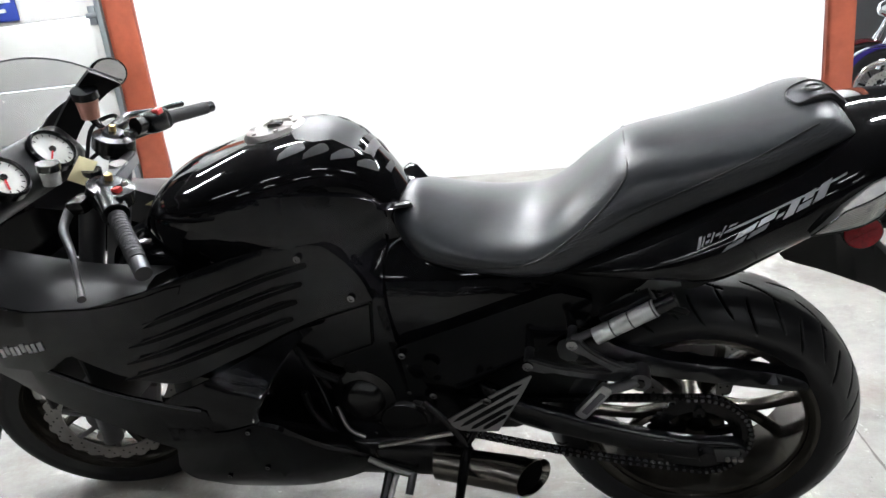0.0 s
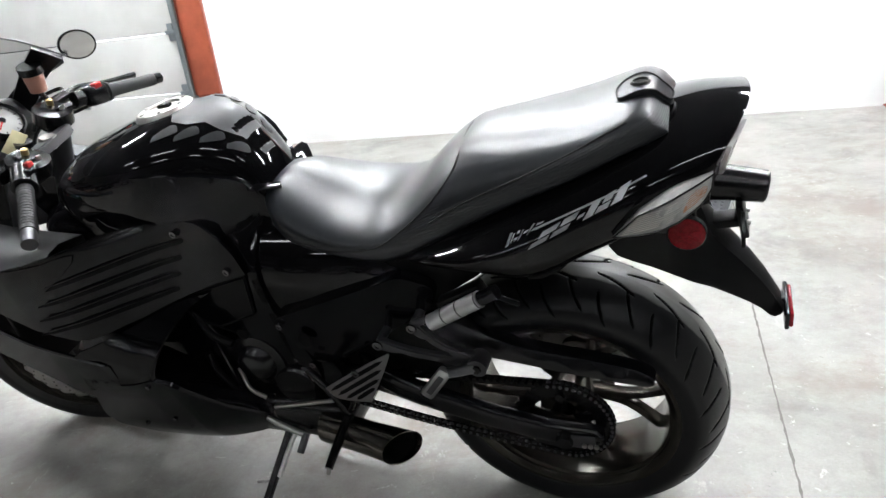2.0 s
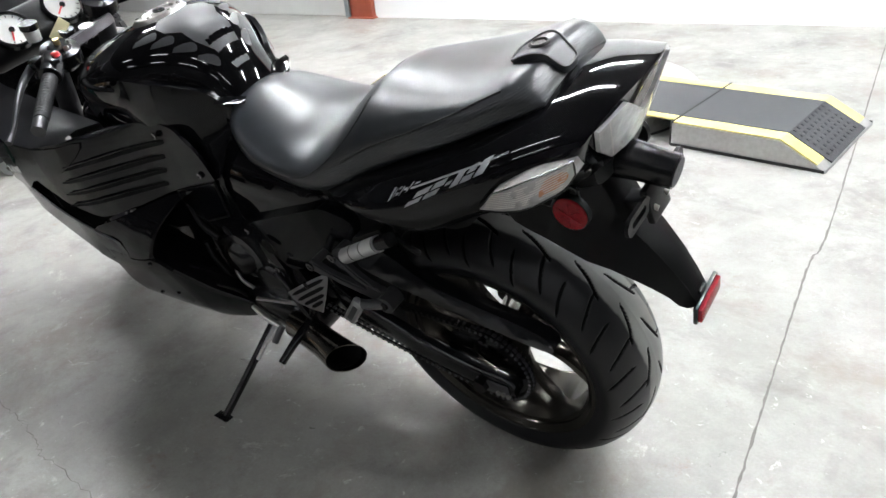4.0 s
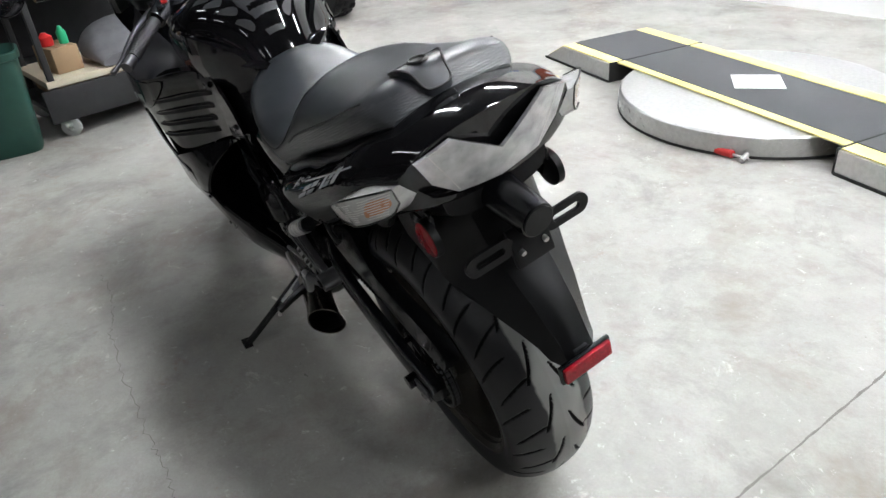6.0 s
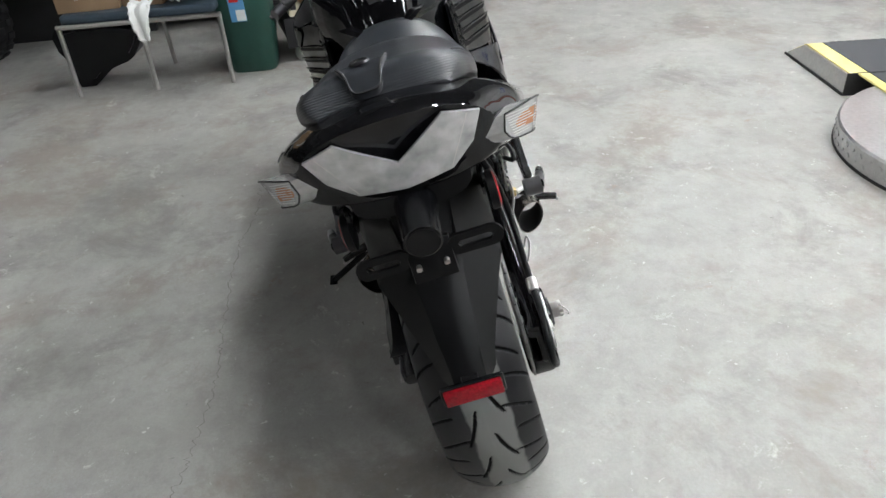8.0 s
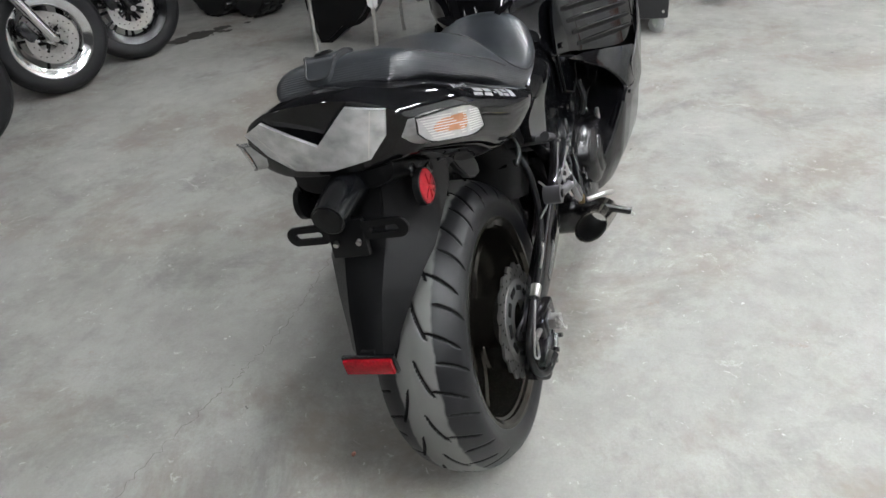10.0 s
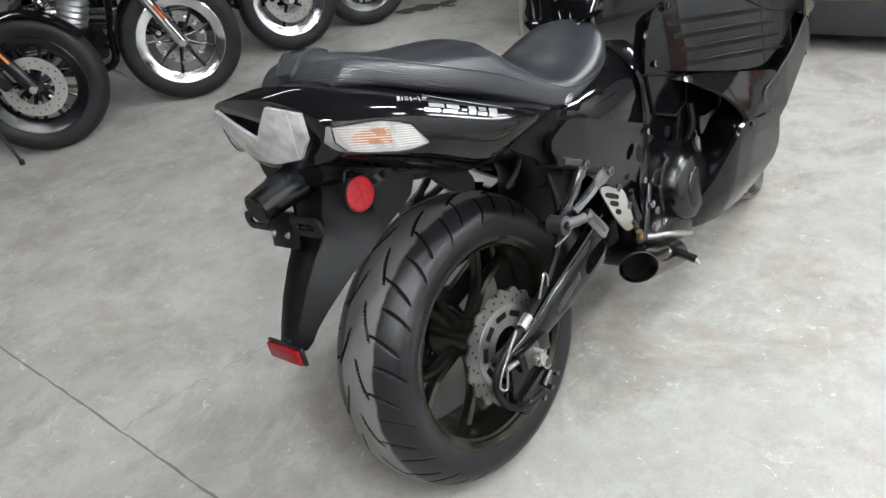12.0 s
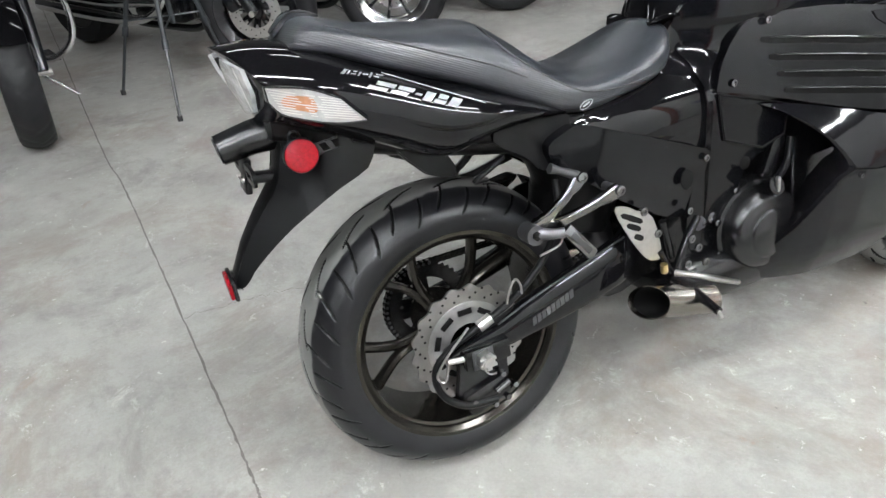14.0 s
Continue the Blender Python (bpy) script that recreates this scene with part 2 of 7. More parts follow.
def panel(pts, yfun, thick=0.004, step=0.03, side=-1, bm=None, holes=()):
    """A curved sheet over an outline of (x, z), at y = side * yfun(x, z), with thickness inwards."""
    b = bmesh.new()
    f = b.faces.new([b.verts.new((x, 0, z)) for x, z in pts])
    xs, zs = [p[0] for p in pts], [p[1] for p in pts]
    bmesh.ops.triangulate(b, faces=[f])
    for k in range(int((max(xs) - min(xs)) / step)):
        bmesh.ops.bisect_plane(b, geom=b.verts[:] + b.edges[:] + b.faces[:], plane_co=(min(xs) + (k + 0.5) * step, 0, 0), plane_no=(1, 0, 0))
    for k in range(int((max(zs) - min(zs)) / step)):
        bmesh.ops.bisect_plane(b, geom=b.verts[:] + b.edges[:] + b.faces[:], plane_co=(0, 0, min(zs) + (k + 0.5) * step), plane_no=(0, 0, 1))
    faces = b.faces[:]
    r = bmesh.ops.extrude_face_region(b, geom=faces)
    inner = {v for v in r["geom"] if isinstance(v, bmesh.types.BMVert)}
    for v in b.verts:
        v.co.y = side * (yfun(v.co.x, v.co.z) - (thick if v in inner else 0))
    return merge(bm, b)


def slab(pts, y0, y1, bevel=0.0, bm=None):
    """A plate of an (x, z) outline from y0 to y1."""
    b = bmesh.new()
    f = b.faces.new([b.verts.new((x, y0, z)) for x, z in pts])
    r = bmesh.ops.extrude_face_region(b, geom=[f])
    for v in r["geom"]:
        if isinstance(v, bmesh.types.BMVert):
            v.co.y = y1
    if bevel:
        bmesh.ops.bevel(b, geom=[e for e in b.edges if len(e.link_faces) == 2 and e.calc_face_angle(0) > 0.6], offset=bevel, segments=2, affect="EDGES")
    return merge(bm, b)


def turn(bm, m):
    bmesh.ops.transform(bm, matrix=m, verts=bm.verts)
    return bm


# ---- setting ----
GRID = pose(0, 0, 0, 0, 0, 5.0)          # the building stands five degrees off the motorcycle


def concrete():
    m = bpy.data.materials.new("sealed_concrete")
    m.use_nodes = True
    nt = m.node_tree
    b = nt.nodes["Principled BSDF"]
    tc = nt.nodes.new("ShaderNodeTexCoord")

    def tex(scale, detail=6, rough=0.6, dist=0.0):
        n = nt.nodes.new("ShaderNodeTexNoise")
        n.inputs["Scale"].default_value, n.inputs["Detail"].default_value = scale, detail
        n.inputs["Roughness"].default_value, n.inputs["Distortion"].default_value = rough, dist
        nt.links.new(tc.outputs["Object"], n.inputs["Vector"])
        return n.outputs["Fac"]

    def rng(v, a, b_, lo, hi):
        n = nt.nodes.new("ShaderNodeMapRange")
        for k, x in zip(("From Min", "From Max", "To Min", "To Max"), (a, b_, lo, hi)):
            n.inputs[k].default_value = x
        nt.links.new(v, n.inputs["Value"])
        return n.outputs["Result"]

    def mix(f, a, b_):
        n = nt.nodes.new("ShaderNodeMix")
        n.data_type = "RGBA"
        nt.links.new(f, n.inputs["Factor"])
        for k, v in (("A", a), ("B", b_)):
            if isinstance(v, tuple):
                n.inputs[k].default_value = v
            else:
                nt.links.new(v, n.inputs[k])
        return n.outputs["Result"]

    base = mix(rng(tex(0.9, 6, 0.6, 0.3), 0.32, 0.68, 0, 1), (0.280, 0.273, 0.258, 1), (0.375, 0.372, 0.360, 1))
    base = mix(rng(tex(2.8, 12, 0.72, 0.2), 0.40, 0.64, 0, 0.65), base, (0.45, 0.448, 0.43, 1))
    base = mix(rng(tex(10.0, 14, 0.78, 0.2), 0.47, 0.70, 0, 0.6), base, (0.225, 0.215, 0.20, 1))
    base = mix(rng(tex(1.6, 12, 0.75, 0.3), 0.50, 0.62, 0, 0.75), base, (0.232, 0.195, 0.166, 1))
    base = mix(rng(tex(2.2, 12, 0.74, 0.4), 0.52, 0.65, 0, 0.75), base, (0.185, 0.177, 0.168, 1))
    base = mix(rng(tex(24, 6, 0.7, 0.8), 0.64, 0.70, 0, 0.8), base, (0.62, 0.62, 0.60, 1))
    base = mix(rng(tex(6.0, 10, 0.8, 0.6), 0.60, 0.66, 0, 0.7), base, (0.57, 0.565, 0.55, 1))
    base = mix(rng(tex(4.5, 10, 0.8, 0.5), 0.61, 0.69, 0, 0.7), base, (0.28, 0.19, 0.145, 1))
    base = mix(rng(tex(30, 6, 0.7, 0.8), 0.68, 0.73, 0, 0.8), base, (0.11, 0.105, 0.10, 1))
    for scale, size, colour, amount in ((9.0, 0.055, (0.66, 0.66, 0.64, 1), 0.85), (5.0, 0.030, (0.075, 0.07, 0.065, 1), 0.8), (17.0, 0.07, (0.60, 0.60, 0.58, 1), 0.6)):
        spot = nt.nodes.new("ShaderNodeTexVoronoi")
        spot.inputs["Scale"].default_value = scale
        warp = nt.nodes.new("ShaderNodeMix")
        warp.data_type = "RGBA"
        warp.inputs["Factor"].default_value = 0.06
        wob = nt.nodes.new("ShaderNodeTexNoise")
        wob.inputs["Scale"].default_value = 40
        nt.links.new(tc.outputs["Object"], wob.inputs["Vector"])
        nt.links.new(tc.outputs["Object"], warp.inputs["A"])
        nt.links.new(wob.outputs["Color"], warp.inputs["B"])
        nt.links.new(warp.outputs["Result"], spot.inputs["Vector"])
        base = mix(rng(spot.outputs["Distance"], size * 0.6, size, amount, 0), base, colour)
    base = mix(rng(tex(140, 4, 0.7), 0.3, 0.75, 0, 0.4), base, (0.23, 0.225, 0.215, 1))
    tone = nt.nodes.new("ShaderNodeMix")
    tone.data_type, tone.blend_type = "RGBA", "MULTIPLY"
    tone.inputs["Factor"].default_value = 1.0
    tone.inputs["B"].default_value = (1.01, 1.0, 0.975, 1)
    nt.links.new(base, tone.inputs["A"])
    base = tone.outputs["Result"]
    nt.links.new(base, b.inputs["Base Color"])
    nt.links.new(rng(tex(2.2, 6), 0.3, 0.7, 0.34, 0.6), b.inputs["Roughness"])
    bp = nt.nodes.new("ShaderNodeBump")
    bp.inputs["Strength"].default_value, bp.inputs["Distance"].default_value = 0.15, 0.004
    nt.links.new(tex(60, 8, 0.7), bp.inputs["Height"])
    nt.links.new(bp.outputs["Normal"], b.inputs["Normal"])
    return m


CONCRETE = concrete()
WALLWHITE = material("white_wall_panel", (0.86, 0.86, 0.85), 0.55, var=0.03, scale=2)
DOORGREY = material("off_white_steel_door", (0.62, 0.62, 0.60), 0.45, var=0.06, scale=4, stain=0.15)
REDSTEEL = material("red_oxide_painted_steel", (0.36, 0.085, 0.045), 0.45, var=0.2, scale=18, bump=0.1, stain=0.3, stain_scale=8)
CEIL = material("dark_unseen_ceiling", (0.06, 0.06, 0.06), 0.8, var=0.05)
GREYWALL = material("dark_grey_painted_wall", (0.06, 0.06, 0.063), 0.7, var=0.1, scale=3, stain=0.2)
TUBE = material("lit_fluorescent_tube", (0.9, 0.9, 0.9), 0.4, emit=(0.967, 0.997, 1.03), strength=TUBE_POWER)
# same tube dimmed for the -y rows, to set the fill light there
TUBE_DIM = material("dimmed_fluorescent_tube", (0.9, 0.9, 0.9), 0.4, emit=(0.967, 0.997, 1.03), strength=TUBE_POWER * DIM_TUBES)
LIGHT_ROWS = ((-5.4, TUBE_DIM), (-2.9, TUBE_DIM), (0.9, TUBE), (2.8, TUBE))
FIXTURE = material("white_lamp_housing", (0.75, 0.75, 0.75), 0.5)
JOINT = material("joint_filler_dark", (0.16, 0.15, 0.14), 0.8, var=0.3, scale=40)
CRACK = material("floor_crack_dark", (0.18, 0.165, 0.15), 0.9, var=0.3, scale=50)


def setting(name, bm, mat, label, m=None, smooth=False):
    ob = new(name, finish(name, bm, mat, smooth))
    if m is not None:
        ob.matrix_basis = m
    return tagged(ob, label, kind="structure")


setting("floor", box(24, 20, 0.2, (0, -2, -0.1)), CONCRETE, "grey sealed concrete workshop floor with stains and cracks", GRID)
# unseen ceiling, kept dark so glossy tops reflect black between the tubes
setting("ceiling", box(24, 20, 0.2, (0, -2, 3.7)), CEIL, "unseen dark workshop ceiling", GRID)
WALL_V = 4.06
JL, JR = -3.60, 1.83                      # the two red jambs along the far wall
setting("wall_north", box(JR - JL - 0.23, 0.2, 3.6, ((JL + JR) / 2 + 0.015, WALL_V + 0.1, 1.8)), WALLWHITE, "bright white panelled wall between red steel posts", GRID)
setting("wall_north_side", box(8.0, 0.2, 3.6, (JR + 5.0, WALL_V + 2.6, 1.8)), GREYWALL, "grey painted wall behind parked motorcycles", GRID)
# unseen walls added to close the room, dark so little light bounces back
setting("wall_south", box(24, 0.2, 3.6, (0, -8.1, 1.8)), GREYWALL, "unseen dark wall added to close the room", GRID)
setting("wall_west", box(0.2, 20, 3.6, (-8.5, -2, 1.8)), GREYWALL, "unseen dark wall added to close the room", GRID)
setting("wall_east", box(0.2, 20, 3.6, (9.5, -2, 1.8)), GREYWALL, "unseen dark wall added to close the room", GRID)
for n, x in (("red_post", JL), ("red_post", JR)):
    p = thing(n, GRID @ pose(x, WALL_V - 0.02, 0), "red oxide painted steel door post with chips", "post", "red door posts")
    part("web", box(0.25 if x < 0 else 0.19, 0.05, 3.6, (0, 0, 1.8), 0.006), REDSTEEL, p)
    part("flange", box(0.03, 0.17, 3.6, (-0.11 if x < 0 else -0.078, 0.06, 1.8), 0.004), REDSTEEL, p)
    part("floor_plate", box(0.29, 0.2, 0.012, (0, 0.05, 0.006), 0.003), REDSTEEL, p)

# sectional overhead door beyond the first post
door = tagged(place(new("door_1"), GRID @ pose(JL - 0.15, WALL_V + 0.06, 0)), "closed off-white sectional overhead door with grey hinges", kind="structure")
for k in range(7):
    part("panel", box(4.4, 0.05, 0.515, (-2.24, 0, 0.26 + 0.525 * k), 0.006), DOORGREY, door)
HINGE = material("galvanised_hinge", (0.32, 0.36, 0.38), 0.4, metal=0.6)
for k in range(1, 7):
    for x in (-0.12, -1.25, -2.4, -3.6):
        b = box(0.06, 0.02, 0.15, (x, -0.035, 0.525 * k), 0.004)
        box(0.10, 0.03, 0.035, (x, -0.045, 0.525 * k), 0.006, bm=b)
        part("hinge", b, HINGE, door)
part("track", box(0.05, 0.08, 3.5, (-0.03, -0.05, 1.75), 0.004), HINGE, door)

# saw-cut joint with a crack running off it
def strip(points, width, z, jitter, seed, seg=40):
    rnd = random.Random(seed)
    rows = spline([(x, y, width) for x, y in points], max(2, seg // max(1, len(points) - 1)))
    bm = bmesh.new()
    prev = None
    for i, (x, y, w) in enumerate(rows):
        a, c = rows[max(0, i - 1)], rows[min(len(rows) - 1, i + 1)]
        d = Vector((c[0] - a[0], c[1] - a[1])).normalized()
        nrm = Vector((-d.y, d.x))
        o = nrm * rnd.uniform(-jitter, jitter)
        h = w / 2 * rnd.uniform(0.5, 1.3)
        cur = [bm.verts.new((x + o.x + s * nrm.x * h, y + o.y + s * nrm.y * h, z)) for s in (-1, 1)]
        if prev:
            bm.faces.new((prev[0], prev[1], cur[1], cur[0]))
        prev = cur
    return bm


setting("floor_joint", strip([(0.99, -6.0), (0.70, -2.51), (0.62, -1.82), (0.49, -0.29), (0.47, 0.02), (0.40, 0.95), (0.395, 1.37), (0.21, 3.95)], 0.0062, 0.0012, 0.0015, 1, 300), JOINT, "dark saw-cut joint across the concrete floor")
setting("floor_crack", strip(CRACK_LINE, 0.0019, 0.0012, 0.010, 3, 150), CRACK, "thin wandering crack in the concrete floor")

# dark oil stain by the parked motorcycles
rnd = random.Random(8)
OIL = material("dried_oil_stain", (0.045, 0.04, 0.036), 0.6, var=0.5, scale=25)
oil = bmesh.new()
for k in range(34):
    q = rnd.random()
    cx, cy = -2.90 - 0.38 * q + rnd.uniform(-0.10, 0.10), -3.02 + 0.24 * q + rnd.uniform(-0.06, 0.06)
    r = rnd.uniform(0.012, 0.075) * (1.3 - q)
    oil.faces.new([oil.verts.new((cx + r * (1 + 0.35 * rnd.uniform(-1, 1)) * math.cos(0.45 * j), cy + r * (1 + 0.35 * rnd.uniform(-1, 1)) * math.sin(0.45 * j), 0.0012 + 0.00005 * k)) for j in range(14)])
tagged(new("oil_stain", finish("oil_stain", oil, OIL, False)), "dark dried oil stain on the concrete", kind="stuff")

# fluorescent fixtures
for gx in (-4.2, -1.4, 1.4, 4.2):
    for gy, lit in LIGHT_ROWS:
        f = thing("ceiling_light", GRID @ pose(gx, gy, 3.513), "white twin-tube fluorescent ceiling light, switched on", "ceiling light", "fluorescent ceiling lights")
        part("housing", box(1.28, 0.16, 0.05, (0, 0, 0.06), 0.006), FIXTURE, f)
        for s in (-0.045, 0.045):
            part("tube", rod((-0.6, s, 0), (0.6, s, 0), 0.019, 10), lit, f, "lit white tube")
        for s in (-0.615, 0.615):
            part("end_cap", box(0.03, 0.13, 0.05, (s, 0, 0.01), 0.004), FIXTURE, f)


# ---- motorcycle ----
BIKE_M = Matrix(((0.99997, -0.00172, -0.00783), (0.0, 0.97684, -0.21397), (0.00802, 0.21396, 0.97681))).to_4x4()
bike = tagged(place(new("motorcycle"), BIKE_M), "gloss black sports motorcycle leaning on its side stand, plate removed", "motorcycle")


# grooves: phase, inner and outer edge, slant, bow, half width in metres
GROOVES = ((0.10, 0.26, 0.84, -0.34, -0.22, 0.0017), (0.60, 0.42, 0.97, -0.30, -0.26, 0.0017), (0.35, 0.08, 0.34, -0.70, 0.30, 0.0019))


def tyre(parent, R, half, rim_r, at, m=None, lug=18, N=1300, K=157):
    """A road tyre with cut grooves, turned round y."""
    shape = spline([(0.0, 0.0), (0.25, 0.0020), (0.5, 0.0090), (0.7, 0.0190), (0.85, 0.0305), (0.95, 0.0420), (1.0, 0.0560), (0.985, 0.0700), (0.93, 0.0850)], 12)
    shape = np.vstack([shape * (1, half / 0.097), [(0.87, R - rim_r)]])
    run = np.concatenate([[0], np.cumsum(np.hypot(np.diff(shape[:, 0]) * half, np.diff(shape[:, 1])))])
    u = np.linspace(-1, 1, K)
    a = np.abs(u)
    y = np.interp(a * run[-1], run, shape[:, 0]) * half * np.sign(u)
    r = R - np.interp(a * run[-1], run, shape[:, 1])
    edge_ = float(run[72])
    tread = a * run[-1] < edge_
    th = 2 * math.pi * np.arange(N) / N
    yy = a * run[-1] / edge_
    cut = np.zeros((N, K))
    pitch = 2 * math.pi * R / lug
    for c0, y0, y1, slope, bow, wid in GROOVES:
        v = (yy - y0) / (y1 - y0)
        ph = th[:, None] * lug / (2 * math.pi) + np.where(y > 0, 0.5, 0.0)[None]
        line = c0 + slope * (v - 0.5) + bow * (v - 0.5) ** 2
        lean_ = (slope + 2 * bow * (v - 0.5)) * pitch / ((y1 - y0) * edge_)
        dist = np.abs((ph - line[None] + 0.5) % 1.0 - 0.5) * pitch / np.sqrt(1 + lean_ ** 2)[None]
        w = wid * np.clip(np.minimum(7 * v, 7 * (1 - v)), 0.02, 1)[None]
        inside = ((v > 0) & (v < 1) & tread)[None]
        cut = np.maximum(cut, np.where(inside, 0.006 * np.clip(1.9 - dist / w, 0, 1), 0))
    rr = r[None] - cut
    P = np.stack([rr * np.cos(th)[:, None] + at[0], np.broadcast_to(y[None], (N, K)) + at[1], rr * np.sin(th)[:, None] + at[2]], -1).reshape(-1, 3)
    M = np.array(BIKE_M @ m if m is not None else BIKE_M)
    wz = P @ M[2, :3] + M[2, 3]
    P[:, 2] -= np.minimum(wz, 0)
    i, j = np.meshgrid(np.arange(N), np.arange(K - 1), indexing="ij")
    k = (i + 1) % N
    F = np.stack([i * K + j, i * K + j + 1, k * K + j + 1, k * K + j], -1).reshape(-1, 4)
    me = bpy.data.meshes.new("tyre")
    me.from_pydata(P.tolist(), [], F.tolist())
    me.materials.append(RUBBER)
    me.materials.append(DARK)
    # groove faces coloured near-black, putting the shade of the cuts into the colour
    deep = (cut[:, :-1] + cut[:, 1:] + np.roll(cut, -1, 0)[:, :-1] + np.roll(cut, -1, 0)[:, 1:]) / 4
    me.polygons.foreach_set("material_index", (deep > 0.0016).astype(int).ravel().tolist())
    me.polygons.foreach_set("use_smooth", [True] * len(me.polygons))
    ob = new("tyre", me)
    ob.parent = parent
    ob["label"] = "worn black road tyre with curved grooves"
    return ob


def spoke_fan(count, r0, r1, lat, parent, mat, fork=0.0, w=0.022, at=(0, 0, 0), start=0.0):
    b = bmesh.new()
    spread = math.pi / count * fork
    for s in (-1, 1):
        pts = [(r0, lat[0] * 0 + s * 0.004), ((r0 + r1) / 2, s * 0.012), (r1, s * (0.02 + r1 * math.tan(spread)))]
        rows = [(p[0], 0, p[1]) for p in pts]
        tube(rows, [w * 0.55, w * 0.5, w * 0.55], 8, 4, bm=b)
    bmesh.ops.scale(b, vec=(1, 1.5, 1), verts=b.verts)
    me_ob = None
    for i in range(count):
        a = start + 360 / count * i
        mm = Matrix.Translation(at) @ pose(0, 0, 0, 0, a, 0)
        if me_ob is None:
            me_ob = part("spoke", b, mat, parent)
            me_ob.matrix_basis = mm
        else:
            again(me_ob, parent, mm)


# rear wheel
AXLE = (0.001, -0.010, 0.310)
rear_wheel = new("rear_wheel")
rear_wheel.parent = bike
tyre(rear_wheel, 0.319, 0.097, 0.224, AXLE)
rim_prof = [(0.231, 0.088), (0.231, 0.080), (0.222, 0.079), (0.206, 0.070), (0.200, 0.02), (0.200, -0.02), (0.206, -0.070), (0.222, -0.079), (0.231, -0.080), (0.231, -0.088), (0.222, -0.088), (0.212, -0.080), (0.213, -0.03), (0.213, 0.03), (0.212, 0.080), (0.222, 0.088)]
part("rim", lathe(rim_prof, 96, closed=True, at=AXLE), RIM, rear_wheel, "bronze-grey cast alloy rim")
spoke_fan(5, 0.04, 0.205, (0, 0), rear_wheel, RIM, 0.30, 0.021, AXLE, 12)
part("hub", lathe([(0.02, -0.075), (0.055, -0.075), (0.06, -0.05), (0.045, 0), (0.06, 0.05), (0.055, 0.075), (0.02, 0.075)], 40, closed=True, at=AXLE), RIM, rear_wheel)


def petal_disc(R, r, t, y, petals, parent, at, mat, holes=True):
    b = bmesh.new()
    N = petals * 12
    rings = []
    for i in range(N):
        a = 2 * math.pi * i / N
        ro = R + 0.004 * math.cos(petals * a)
        c, s = math.cos(a), math.sin(a)
        rings.append([Vector((q * c, yy, q * s)) + Vector(at) for q, yy in ((r, y - t / 2), (ro, y - t / 2), (ro, y + t / 2), (r, y + t / 2))])
    _wrap(rings, True, b)
    d = part("brake_disc", b, mat, parent, "petal-edged drilled steel brake disc")
    if holes:
        hb = bmesh.new()
        # near-black pegs through the solid disc paint the shade of drilled holes
        for i in range(petals * 3):
            a = 2 * math.pi * i / (petals * 3)
            q = r + (R - r) * (0.3 + 0.28 * (i % 3))
            rod((at[0] + q * math.cos(a), y - t * 0.53 + at[1], at[2] + q * math.sin(a)), (at[0] + q * math.cos(a), y + t * 0.53 + at[1], at[2] + q * math.sin(a)), 0.0028, 8, bm=hb)
        part("drill_holes", hb, DARK, d)
    return d


petal_disc(0.122, 0.088, 0.005, 0.112, 18, rear_wheel, AXLE, DISC)
part("disc_carrier", lathe([(0.045, 0.108), (0.09, 0.108), (0.09, 0.116), (0.06, 0.118), (0.045, 0.12)], 60, closed=True, at=AXLE), ALU, rear_wheel, "slotted cast aluminium disc carrier")
for i in range(10):
    a = 2 * math.pi * (i + 0.5) / 10
    # near-black inlay paints the shade of a carrier slot
    part("slot", box(0.030, 0.003, 0.012, (AXLE[0] + 0.071 * math.cos(a), AXLE[1] + 0.1185, AXLE[2] + 0.071 * math.sin(a)), 0.001, Euler((0, -a + math.pi / 2, 0)).to_matrix()), DARK, rear_wheel)


# front wheel, steered with the bars
STEER = Matrix.Translation((-1.554, 0, 0)) @ Matrix.Rotation(radians(17), 4, Vector((0.4245, 0, 1)).normalized()) @ Matrix.Translation((1.554, 0, 0))
FAX = (-1.46, 0.0, 0.300)
front_wheel = new("front_wheel")
front_wheel.parent = bike
front_wheel.matrix_basis = STEER
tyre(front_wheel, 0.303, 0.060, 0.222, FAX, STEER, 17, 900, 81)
frim = [(0.229, 0.052), (0.229, 0.045), (0.215, 0.042), (0.200, 0.02), (0.200, -0.02), (0.215, -0.042), (0.229, -0.045), (0.229, -0.052), (0.220, -0.052), (0.21, -0.03), (0.21, 0.03), (0.220, 0.052)]
part("rim", lathe(frim, 96, closed=True, at=FAX), RIM, front_wheel, "bronze-grey cast alloy rim")
spoke_fan(5, 0.035, 0.205, (0, 0), front_wheel, RIM, 0.28, 0.022, FAX, 30)
for s in (-1, 1):
    petal_disc(0.155, 0.115, 0.005, s * 0.068, 22, front_wheel, FAX, DISC)
    part("disc_carrier", lathe([(0.03, s * 0.062), (0.058, s * 0.062), (0.058, s * 0.069), (0.03, s * 0.071)], 40, closed=True, at=FAX), GREYMETAL, front_wheel, "dark open-armed disc carrier")
    for k in range(7):
        a = 2 * math.pi * k / 7
        part("carrier_arm", box(0.066, 0.006, 0.014, (FAX[0] + 0.087 * math.cos(a), s * 0.066, FAX[2] + 0.087 * math.sin(a)), 0.002, Euler((0, -a, 0)).to_matrix()), GREYMETAL, front_wheel)
part("axle", rod((FAX[0], -0.13, FAX[2]), (FAX[0], 0.13, FAX[2]), 0.014), STEEL, front_wheel)
